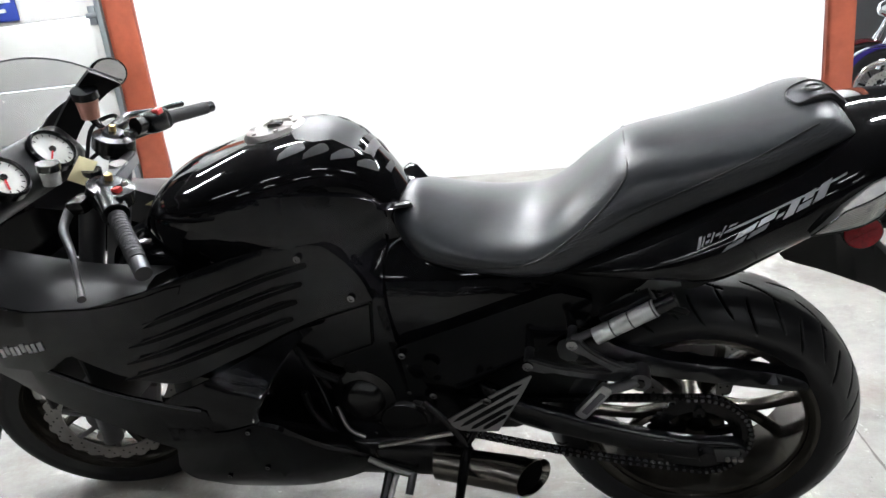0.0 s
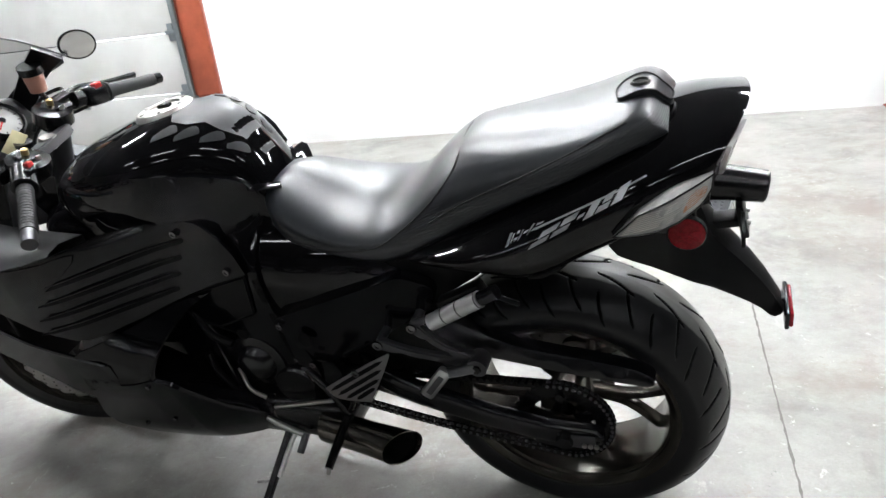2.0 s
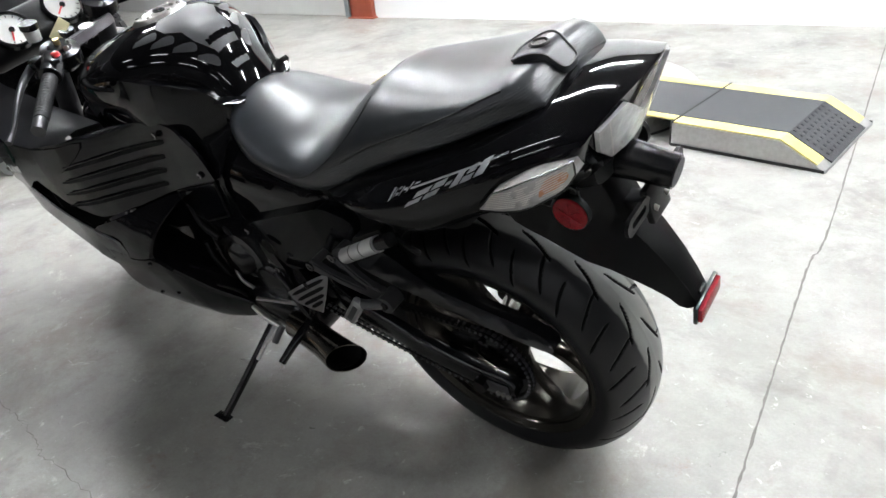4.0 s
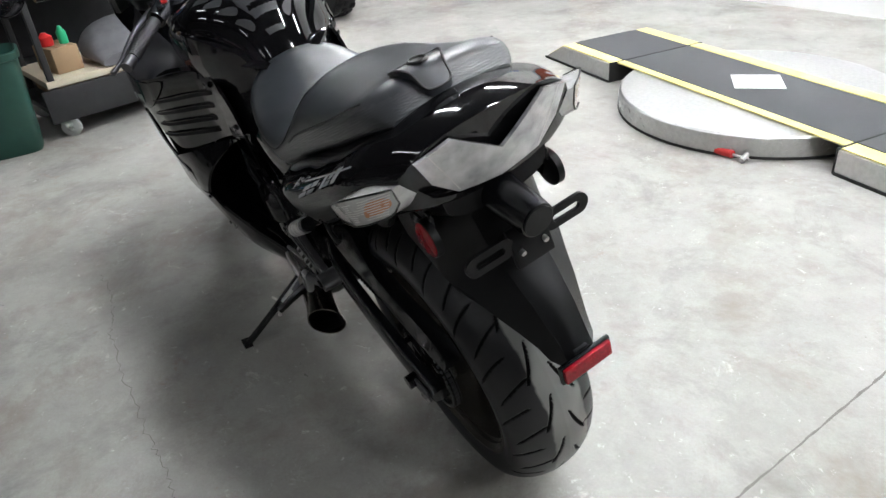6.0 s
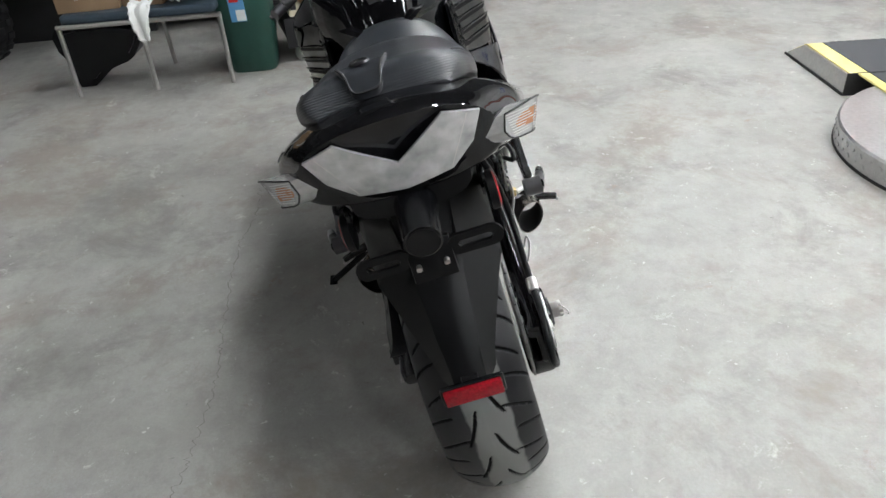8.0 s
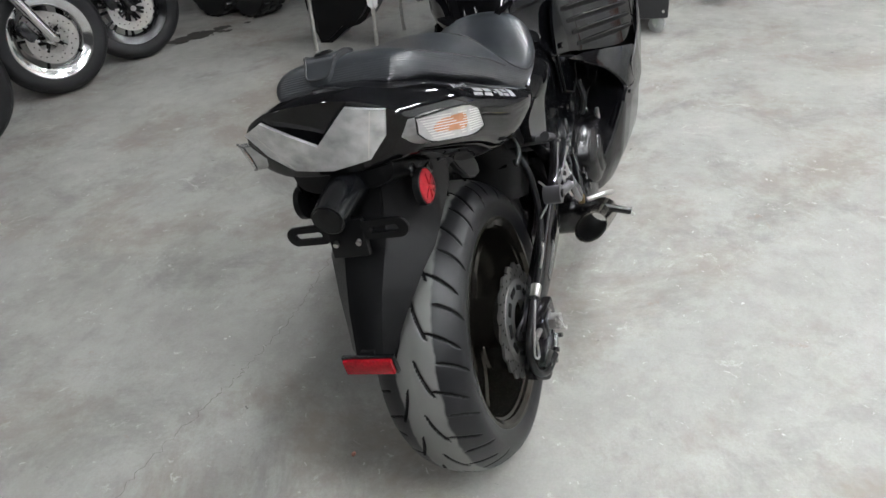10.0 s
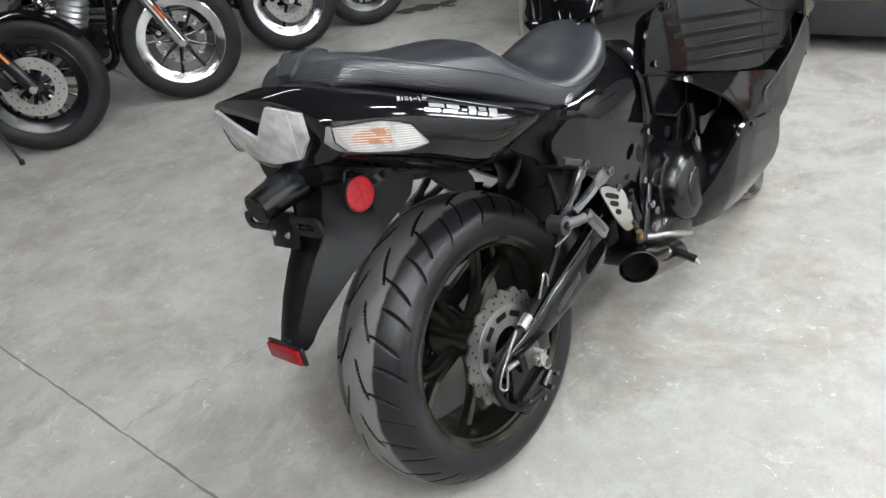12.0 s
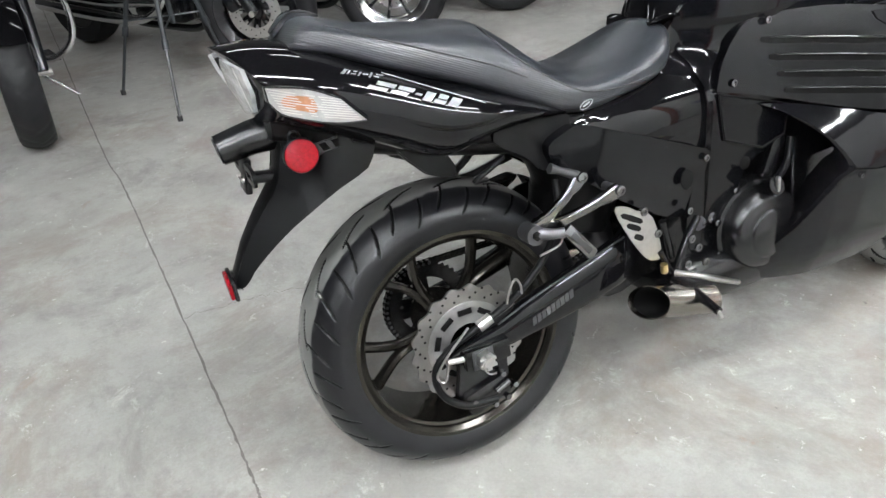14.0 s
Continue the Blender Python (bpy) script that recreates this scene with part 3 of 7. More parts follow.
for s in (-1, 1):
    part("fork_leg", tube([(FAX[0] + 0.01, s * 0.11, 0.27), (-1.40, s * 0.108, 0.5), (-1.20, s * 0.105, 0.925)], [0.026, 0.028, 0.025], 16, smooth=False), GREYMETAL, front_wheel)
    part("caliper", box(0.07, 0.05, 0.12, (FAX[0] + 0.13, s * 0.085, 0.37), 0.014, Euler((0, 0.4, 0)).to_matrix()), GREYMETAL, front_wheel)
fb = lathe([(0.312 - 0.02 * (y / 0.07) ** 2, y) for y in np.linspace(-0.07, 0.07, 11)] + [(0.308 - 0.02 * (y / 0.07) ** 2, y) for y in np.linspace(0.07, -0.07, 11)], 96, closed=True, at=FAX)
bmesh.ops.bisect_plane(fb, geom=fb.verts[:] + fb.edges[:] + fb.faces[:], plane_co=(FAX[0], 0, 0.36), plane_no=(0.2, 0, -1), clear_outer=True)
part("front_mudguard", fb, GLOSS, front_wheel, "gloss black front mudguard")


def lerp(x, table):
    xs, ys = zip(*table)
    return float(np.interp(x, xs, ys))


# bodywork ---------------------------------------------------------------
TANK = [(-1.10, 0.865, 0.83, 0.72, 0.08, 2.2, 2.2), (-1.02, 0.935, 0.87, 0.72, 0.150, 2.2, 2.4), (-0.92, 0.968, 0.888, 0.70, 0.180, 2.2, 2.6),
        (-0.82, 0.994, 0.900, 0.70, 0.182, 2.2, 2.6), (-0.74, 1.003, 0.905, 0.70, 0.168, 2.25, 2.6), (-0.66, 0.992, 0.895, 0.70, 0.130, 2.3, 2.4),
        (-0.60, 0.955, 0.860, 0.69, 0.095, 2.2, 2.2), (-0.56, 0.895, 0.81, 0.69, 0.078, 2.2, 2.2), (-0.53, 0.825, 0.77, 0.70, 0.066, 2.2, 2.2)]
SEAT = [(-0.562, 0.840, 0.820, 0.798, 0.055, 2.2, 2.4), (-0.548, 0.852, 0.818, 0.780, 0.090, 2.0, 3), (-0.515, 0.854, 0.800, 0.755, 0.125, 1.8, 4), (-0.46, 0.835, 0.780, 0.738, 0.148, 1.75, 4),
        (-0.38, 0.809, 0.766, 0.727, 0.162, 1.8, 4), (-0.30, 0.806, 0.762, 0.717, 0.167, 1.9, 4), (-0.24, 0.832, 0.770, 0.726, 0.165, 2.05, 4), (-0.18, 0.883, 0.793, 0.752, 0.161, 2.1, 4), (-0.13, 0.918, 0.815, 0.778, 0.158, 2.2, 4),
        (-0.095, 0.929, 0.832, 0.797, 0.156, 2.2, 4), (-0.02, 0.937, 0.862, 0.832, 0.153, 2.4, 4), (0.08, 0.953, 0.898, 0.873, 0.147, 2.6, 4), (0.14, 0.970, 0.922, 0.901, 0.138, 2.7, 4), (0.172, 0.979, 0.932, 0.914, 0.128, 2.8, 4),
        (0.196, 0.976, 0.937, 0.921, 0.118, 2.8, 4), (0.212, 0.962, 0.939, 0.926, 0.108, 2.6, 3.5), (0.222, 0.947, 0.937, 0.928, 0.098, 2.4, 3)]
TAIL = [(-0.25, 0.745, 0.735, 0.715, 0.150, 2.2, 2.2), (-0.17, 0.785, 0.757, 0.726, 0.195, 2.0, 2.4), (-0.08, 0.825, 0.775, 0.724, 0.222, 1.9, 2.7), (0.01, 0.865, 0.795, 0.702, 0.218, 1.9, 3.0), (0.1, 0.905, 0.830, 0.743, 0.204, 1.95, 3.0),
        (0.18, 0.938, 0.858, 0.778, 0.190, 2.05, 2.8), (0.25, 0.954, 0.876, 0.809, 0.160, 2.1, 2.8), (0.30, 0.958, 0.890, 0.828, 0.137, 2.1, 2.8), (0.35, 0.956, 0.90, 0.838, 0.125, 2.2, 2.6)]


def skin(stations, x, deg, out=0.0):
    """The place on a body's surface at x and an angle round it (0 right, 90 top, 180 left)."""
    rows = spline(stations, 12)
    r = [float(np.interp(x, rows[:, 0], rows[:, i])) for i in range(7)]
    c, s = math.cos(radians(deg)), math.sin(radians(deg))
    p = r[5] if s >= 0 else r[6]
    v = Vector((0, r[4] * math.copysign(abs(c) ** (2 / p), c), ((r[1] - r[2]) if s >= 0 else (r[2] - r[3])) * math.copysign(abs(s) ** (2 / p), s)))
    v *= 1 + out / max(v.length, 0.01)
    return Vector((x, v.y, r[2] + v.z))


def skin_z(stations, x, z, side, out=0.0):
    """The place on a body's side at x and height z."""
    rows = spline(stations, 12)
    zt, zm, zb, pt, pb = (float(np.interp(x, rows[:, 0], rows[:, i])) for i in (1, 2, 3, 5, 6))
    q, p = ((z - zm) / (zt - zm), pt) if z >= zm else ((z - zm) / (zm - zb), pb)
    deg = math.degrees(math.asin(math.copysign(min(1.0, abs(q)) ** (p / 2), q)))
    return skin(stations, x, deg if side > 0 else 180 - deg, out)


tank = part("fuel_tank", body(TANK, 48), GLOSS, bike, "gloss black fuel tank")
seat = part("seat", body(SEAT, 48, 8), VINYL, bike, "black vinyl custom seat with stitched seams")


def rear_x(y, z):
    return 0.337 - 0.36 * (0.947 - z) - 1.4 * y * y


tb = body(TAIL, 48)
for v in tb.verts:
    v.co.x = min(v.co.x, rear_x(v.co.y, v.co.z) - 0.004)
tail = part("tail_cowl", tb, GLOSS, bike, "gloss black tail cowl")

seat.data.materials.append(RIBVINYL)
for poly in seat.data.polygons:
    c = poly.center
    if c.x > -0.34 and poly.normal.z < (0.75 if c.x < 0.14 else 0.92) and c.z < lerp(c.x, [(-0.34, 0.755), (-0.235, 0.79), (-0.17, 0.835), (0.0, 0.893), (0.08, 0.926), (0.2, 0.968)]):
        poly.material_index = 1

# seams and strap on the seat
SEAM = material("seat_piping", (0.022, 0.022, 0.024), 0.5)
HALFSEAM = [(-0.530, 0.775), (-0.50, 0.764), (-0.445, 0.760), (-0.36, 0.757), (-0.29, 0.765), (-0.235, 0.793), (-0.17, 0.843), (-0.13, 0.886), (-0.120, 0.908)]
for pts in ([skin_z(SEAT, x, z, -1, -0.0006) for x, z in HALFSEAM] + [skin(SEAT, -0.122, 90, -0.0006)] + [skin_z(SEAT, x, z, 1, -0.0006) for x, z in HALFSEAM[::-1]],
            *([skin_z(SEAT, x, z, sd, -0.0006) for x, z in ((-0.17, 0.815), (-0.10, 0.852), (0.0, 0.893), (0.08, 0.926), (0.13, 0.948), (0.165, 0.962))] for sd in (-1, 1))):
    part("seam", tube(pts, 0.0020, 8, 6), SEAM, seat)
STRAP = [(0.142, -0.030), (0.152, -0.054), (0.180, -0.052), (0.202, -0.042), (0.222, -0.036), (0.226, -0.014), (0.222, 0.004), (0.202, 0.010), (0.176, 0.020), (0.150, 0.018), (0.140, -0.004)]


def seat_top(x, y):
    rows_ = spline(SEAT, 12)
    zt, zm, hw, pt = (float(np.interp(x, rows_[:, 0], rows_[:, i])) for i in (1, 2, 4, 5))
    return zm + (zt - zm) * max(0.0, 1 - abs(y / hw) ** pt) ** (1 / pt)


def strap_z(x, y):
    return seat_top(min(x, 0.206), y) + 0.0030 + 0.006 * min(1.0, max(0.0, (x - 0.145) / 0.04)) - 0.9 * max(0.0, x - 0.206)


sb = panel(outline(STRAP, 4), strap_z, 0.009, 0.012, 1)
for v in sb.verts:
    v.co = Vector((v.co.x, v.co.z, v.co.y))
strap = part("strap_loop", sb, VINYL, seat, "moulded black strap loop with a hole")
edge = [(x, y, strap_z(x, y) + 0.0005) for x, y in outline(STRAP, 4)]
part("strap_piping", tube(edge + [edge[0]], 0.0020, 6, 1), SEAM, strap)
part("strap_hole", turn(lathe([(0.0, 0.0005), (0.010, 0.0005), (0.0125, 0.003), (0.0165, 0.0)], 24, axis="z"), Matrix.Translation((0.178, -0.018, strap_z(0.178, -0.018))) @ pose(0, 0, 0, 0, -4, 0)), MATTE, strap)
ring = [Vector((0.015 * math.cos(a), 0, 0.0065 * math.sin(a))) for a in np.linspace(0, 2 * math.pi, 25)]
part("badge", turn(tube(ring, 0.0011, 6, 1, smooth=False), Matrix.Translation(skin_z(SEAT, -0.284, 0.742, 1, 0.0008)) @ pose(0, 0, 0, 0, 22, 0)), WHITE, seat, "small pale oval maker badge")
part("badge_bar", turn(box(0.018, 0.0012, 0.003, (0, 0, 0)), Matrix.Translation(skin_z(SEAT, -0.284, 0.742, 1, 0.0006)) @ pose(0, 0, 0, 0, 22, 0)), WHITE, seat)

# decals on the tail: plain slanted bars inside a leaning band
def decal(corners, bars, side, label):
    """Flat bars laid on the tail; corners (x, z) of the band, bars as stretches along and across it."""
    p00, p10, p11, p01 = (Vector(c) for c in corners)
    for u0, u1, v0, v1 in bars:
        b = bmesh.new()
        rows_ = []
        for v in (v0, (v0 + v1) / 2, v1):
            foot, head = p00.lerp(p01, v), p10.lerp(p11, v)
            rows_.append([b.verts.new(skin_z(TAIL, *foot.lerp(head, u0 + (u1 - u0) * k / 4), side, 0.0024)) for k in range(5)])
        for lo, up in zip(rows_, rows_[1:]):
            for k in range(4):
                b.faces.new((lo[k], lo[k + 1], up[k + 1], up[k]))
        part("decal", b, WHITE, tail, label)


BAND = [(0, 0.20, 0, 0.42), (0.05, 0.25, 0.54, 1), (0.24, 0.42, 0, 0.42), (0.28, 0.45, 0.54, 1), (0.48, 0.55, 0.36, 0.62), (0.58, 0.68, 0, 1), (0.70, 0.83, 0, 0.44), (0.72, 0.82, 0.54, 1), (0.86, 0.97, 0, 1)]
SCRIPT = [(0, 0.09, 0, 0.9), (0.13, 0.18, 0.1, 0.8), (0.22, 0.34, 0.15, 0.40), (0.24, 0.33, 0.62, 0.85), (0.39, 0.44, 0, 0.8), (0.49, 0.62, 0.35, 0.60), (0.66, 0.71, 0, 1), (0.77, 0.90, 0.2, 0.45), (0.80, 1.0, 0.65, 0.9)]
for s, band, script, streak in (
        (-1, [(0.016, 0.803), (0.166, 0.877), (0.180, 0.899), (0.034, 0.825)], [(-0.021, 0.804), (0.030, 0.829), (0.044, 0.841), (-0.015, 0.820)], [(0.026, 0.8275), (0.196, 0.900), (0.196, 0.9022), (0.026, 0.830)]),
        (1, [(0.138, 0.864), (-0.004, 0.803), (-0.024, 0.811), (0.120, 0.872)], [(0.170, 0.891), (0.104, 0.869), (0.095, 0.8735), (0.158, 0.896)], [(0.097, 0.8755), (-0.056, 0.7985), (-0.056, 0.8005), (0.097, 0.8780)])):
    decal(band, BAND, s, "silver-white slanted lettering decal as plain bars")
    decal(script, SCRIPT, s, "small pale script decal as plain strokes")
    decal(streak, [(0, 1, 0, 1)], s, "thin pale streak decal")

# rear lamp and signals
def rear_panel(pts, off, thick, bm=None):
    b = bmesh.new()
    f = b.faces.new([b.verts.new((0, y, z)) for y, z in pts])
    bmesh.ops.triangulate(b, faces=[f])
    for k in range(-12, 13):
        bmesh.ops.bisect_plane(b, geom=b.verts[:] + b.edges[:] + b.faces[:], plane_co=(0, k * 0.0105, 0), plane_no=(0, 1, 0))
    r = bmesh.ops.extrude_face_region(b, geom=b.faces[:])
    inner = {v for v in r["geom"] if isinstance(v, bmesh.types.BMVert)}
    for v in b.verts:
        v.co.x = rear_x(v.co.y, v.co.z) + off - (thick if v in inner else 0)
    return merge(bm, b)


LENS = [(-0.122, 0.921), (-0.073, 0.940), (0, 0.886), (0.073, 0.940), (0.122, 0.921), (0.104, 0.878), (0.068, 0.846), (0, 0.838), (-0.068, 0.846), (-0.104, 0.878)]
lamp = part("tail_lamp", rear_panel(LENS, 0.004, 0.007), CLEAR, tail, "clear chevron-shaped tail lamp lens")
RIB = material("lens_rib_plastic", (0.62, 0.60, 0.58), 0.10, coat=0.5)
for s in (-1, 1):
    for y0, z0, y1, z1 in ((0.066, 0.850, 0.103, 0.925),):
        part("lens_rib", rear_panel([(s * y0, z0), (s * (y0 + 0.0016), z0), (s * (y1 + 0.0016), z1), (s * y1, z1)], 0.0046, 0.003), RIB, lamp)

for s in (-1, 1):
    pts = [(0.146, 0.815), (0.195, 0.822), (0.240, 0.836), (0.270, 0.848), (0.284, 0.868), (0.286, 0.893), (0.234, 0.884), (0.186, 0.860)]

    def sig_y(x, z):
        top = lerp(x, [(0.14, 0.204), (0.18, 0.210), (0.22, 0.212), (0.24, 0.204), (0.27, 0.172), (0.29, 0.147)])
        return top - 0.30 * max(0.0, lerp(x, [(0.14, 0.83), (0.19, 0.86), (0.23, 0.884), (0.29, 0.893)]) - z)
    sg = part("turn_signal", panel(outline(pts, 4, {0, 4, 5, 7}), sig_y, 0.040, 0.012, s), SIGNAL, tail, "clear ribbed turn signal lens with amber bulb")
    am = [(0.224, 0.846), (0.244, 0.851), (0.262, 0.858), (0.268, 0.867), (0.260, 0.876), (0.238, 0.873), (0.226, 0.866)] if s > 0 else [(0.246, 0.850), (0.266, 0.857), (0.277, 0.868), (0.276, 0.880), (0.258, 0.878)]
    part("bulb", panel(outline(am, 3), lambda x, z: sig_y(x, z) + 0.0006, 0.004, 0.012, s), AMBER, sg, "amber bulb behind the lens")
    for k in range(9):
        q = (k + 0.5) / 9
        x0, z0, x1, z1 = 0.156 + 0.030 * q, 0.8165 + 0.043 * q, 0.268 + 0.016 * q, 0.849 + 0.042 * q
        part("lens_rib", panel([(x0, z0), (x1, z1), (x1, z1 + 0.0016), (x0, z0 + 0.0016)], lambda x, z: sig_y(x, z) + 0.0011, 0.002, 0.02, s), RIB, sg)
    edge = [(x, s * (sig_y(x, z) + 0.001), z) for x, z in outline(pts, 3, {0, 4, 5, 7})]
    part("lens_edge", tube(edge + [edge[0]], 0.0014, 6, 1), SATIN, sg)

# rear mudguard with bracket and reflectors
FEN = [(0.115, 0.752), (0.135, 0.716), (0.19, 0.694), (0.255, 0.662), (0.315, 0.617), (0.364, 0.570), (0.388, 0.540), (0.400, 0.550), (0.364, 0.615), (0.329, 0.662), (0.296, 0.700), (0.274, 0.735), (0.264, 0.775), (0.258, 0.80), (0.16, 0.80)]


def fen_back(z):
    return lerp(z, [(0.53, 0.397), (0.550, 0.400), (0.615, 0.364), (0.662, 0.329), (0.700, 0.296), (0.735, 0.274), (0.775, 0.264), (0.80, 0.258)])


def fen_y(x, z):
    w = lerp(z, [(0.53, 0.022), (0.62, 0.030), (0.72, 0.040), (0.80, 0.05)])
    return min(0.104, w + 0.9 * max(0.0, fen_back(z) - x))


fender = new("rear_mudguard")
fender.parent = bike
fender["label"] = "long satin black rear mudguard under the tail"
for s in (-1, 1):
    part("side_plate", panel(outline(FEN, 2, {0}), fen_y, 0.004, 0.04, s), MATTE, fender)
rows = []
for x, z in ((0.258, 0.80), (0.264, 0.775), (0.274, 0.735), (0.296, 0.700), (0.329, 0.662), (0.364, 0.615), (0.400, 0.550), (0.396, 0.535)):
    w = fen_y(x, z) + 0.001
    rows.append([Vector((x + 0.007 * (1 - u * u), u * w, z)) for u in np.linspace(-1, 1, 9)])
bk_ = loft(rows, closed=False)
rows = [[p - Vector((0.006, 0, 0.002)) for p in r] for r in rows]
loft(rows, closed=False, bm=bk_)
part("back_plate", bk_, MATTE, fender)
rows = []
for x, z in ((0.115, 0.752), (0.135, 0.716), (0.19, 0.694), (0.255, 0.662), (0.315, 0.617), (0.364, 0.570), (0.388, 0.542)):
    w = fen_y(x, z) - 0.002
    rows.append([Vector((x, u * w, z + 0.004 + 0.012 * (1 - u * u))) for u in np.linspace(-1, 1, 7)])
part("under_plate", loft(rows, closed=False), MATTE, fender)
part("lamp_tube", tube([(0.25, 0, 0.80), (0.31, 0, 0.795), (0.364, 0, 0.786)], [0.034, 0.030, 0.027], 24, smooth=False), SATIN, fender, "black plate-lamp tube")
part("lamp_tube_cap", rod((0.361, 0, 0.7865), (0.3665, 0, 0.7855), 0.0235, 24), MATTE, fender)
part("bracket_strut", box(0.075, 0.040, 0.016, (0.293, 0, 0.722), 0.004, Euler((0, -0.15, 0)).to_matrix()), MATTE, fender)
pb = box(0.012, 0.066, 0.062, (0.330, 0, 0.735), 0.003, Euler((0, -0.2, 0)).to_matrix())
part("plate_bracket", pb, MATTE, fender, "bare black number plate bracket")
for s in (-1, 1):
    rings = []
    for x, half, r in ((0.333, 0.024, 0.017), (0.333, 0.019, 0.006), (0.327, 0.019, 0.006), (0.327, 0.024, 0.017)):
        rings.append([Vector((x, s * 0.068 + half * (1 if math.cos(a) >= 0 else -1) + r * math.cos(a), 0.746 + r * math.sin(a))) for a in np.linspace(-math.pi / 2, 1.5 * math.pi, 24, endpoint=False)])
    part("slot_plate", loft(rings + [rings[0]], caps=False), MATTE, fender, "slotted black bracket arm")
    part("bolt", rod((0.330, s * 0.0205, 0.732), (0.3425, s * 0.0205, 0.729), 0.0045, 10), STEEL, fender)
    disc = lathe([(0.0, 0.0062), (0.024, 0.006), (0.0282, 0.0035), (0.0282, 0.0), (0.0, 0.0)], 32)
    bmesh.ops.transform(disc, matrix=Matrix.Translation((0.247, s * 0.115, 0.768)) @ pose(0, 0, 0, 0, 0, 0 if s > 0 else 180), verts=disc.verts)
    refl = part("round_reflector", disc, RED, fender, "round red reflector")
    part("backing", turn(lathe([(0.0, -0.0005), (0.0287, -0.0005), (0.0290, 0.0030), (0.0302, 0.0020), (0.0300, -0.0090), (0.0180, -0.0120), (0.0, -0.0120)], 32), Matrix.Translation((0.247, s * 0.115, 0.768)) @ pose(0, 0, 0, 0, 0, 0 if s > 0 else 180)), MATTE, refl, "black reflector backing")
    for k in range(3):
        part("facet_line", turn(box(0.044, 0.0012, 0.0016, (0, 0.0064, 0)), Matrix.Translation((0.247, s * 0.115, 0.768)) @ pose(0, 0, 0, 0, 0, 0 if s > 0 else 180) @ pose(0, 0, 0, 0, 30 + 60 * k, 0)), RED, refl)
    part("reflector_arm", slab([(0.135, 0.765), (0.24, 0.757), (0.25, 0.777), (0.145, 0.787)], s * 0.098, s * 0.103, 0.002), SATIN, fender)
    for k in range(3):
        # near-black slab over the uncut arm paints a slot's shade
        part("arm_slot", slab([(0.150 + 0.022 * k, 0.769 - 0.002 * k), (0.162 + 0.022 * k, 0.768 - 0.002 * k), (0.168 + 0.022 * k, 0.781 - 0.002 * k), (0.156 + 0.022 * k, 0.782 - 0.002 * k)], s * 0.0975, s * 0.1036), DARK, fender)
    part("arm_loop", tube([(0.238, s * 0.100, 0.79), (0.244, s * 0.103, 0.806), (0.256, s * 0.104, 0.806), (0.258, s * 0.104, 0.79)], 0.0035, 8), SATIN, fender)
part("reflector_stem", box(0.012, 0.026, 0.03, (0.398, 0, 0.55), 0.003), MATTE, fender)
part("reflector_base", box(0.008, 0.098, 0.036, (0.406, 0, 0.5415), 0.003), SATIN, fender)
part("bar_reflector", box(0.008, 0.090, 0.029, (0.4125, 0, 0.5415), 0.003), RED, fender, "rectangular red rear reflector")

# side bodywork ---------------------------------------------------------
def side_w(x, z):
    """Half width of the upper fairing and side cowl."""
    w = lerp(x, [(-1.75, 0.03), (-1.68, 0.10), (-1.55, 0.21), (-1.4, 0.285), (-1.25, 0.308), (-1.1, 0.302), (-1.0, 0.285), (-0.93, 0.258), (-0.85, 0.222), (-0.78, 0.192), (-0.7, 0.177), (-0.6, 0.166), (-0.5, 0.165)])
    return w * lerp(z, [(0.5, 1.0), (0.72, 1.0), (0.80, 0.97), (0.90, 0.85), (1.05, 0.6)])


def belly_w(x, z):
    w = lerp(x, [(-1.45, 0.27), (-1.3, 0.305), (-1.1, 0.31), (-0.9, 0.297), (-0.82, 0.285), (-0.75, 0.255), (-0.68, 0.215)])
    return w * lerp(z, [(0.2, 0.66), (0.25, 0.78), (0.3, 0.87), (0.45, 0.985), (0.6, 1.0)])


COWL = [(-0.600, 0.697), (-0.615, 0.75), (-0.65, 0.80), (-0.70, 0.826), (-0.85, 0.826), (-1.0, 0.80), (-1.15, 0.775), (-1.22, 0.72), (-1.15, 0.655), (-1.02, 0.595), (-0.93, 0.600), (-0.80, 0.640), (-0.70, 0.672)]
NOSE = [(-0.93, 0.80), (-1.06, 0.785), (-1.25, 0.785), (-1.45, 0.80), (-1.6, 0.80), (-1.72, 0.74), (-1.66, 0.66), (-1.5, 0.62), (-1.40, 0.64), (-1.265, 0.645), (-1.20, 0.68), (-1.10, 0.70), (-1.0, 0.74)]
STRIP = [(-1.50, 0.64), (-1.40, 0.655), (-1.265, 0.643), (-1.149, 0.592), (-1.039, 0.557), (-0.95, 0.53), (-0.97, 0.43), (-1.03, 0.41), (-1.113, 0.463), (-1.228, 0.523), (-1.342, 0.583), (-1.44, 0.62)]
BELLY = [(-1.05, 0.49), (-0.95, 0.472), (-0.865, 0.487), (-0.82, 0.466), (-0.765, 0.385), (-0.70, 0.312), (-0.685, 0.275), (-0.70, 0.245), (-0.83, 0.228), (-0.968, 0.232), (-1.042, 0.274), (-1.09, 0.336), (-1.06, 0.42)]
MID = [(-0.715, 0.648), (-0.77, 0.618), (-0.812, 0.578), (-0.845, 0.530), (-0.866, 0.491), (-0.95, 0.476), (-1.045, 0.494), (-1.03, 0.56), (-0.95, 0.588), (-0.80, 0.633)]
SCOOP = [(-1.27, 0.66), (-1.149, 0.58), (-1.039, 0.545), (-0.95, 0.51), (-0.86, 0.50), (-0.80, 0.60), (-0.78, 0.68), (-1.0, 0.68), (-1.15, 0.70), (-1.24, 0.70)]
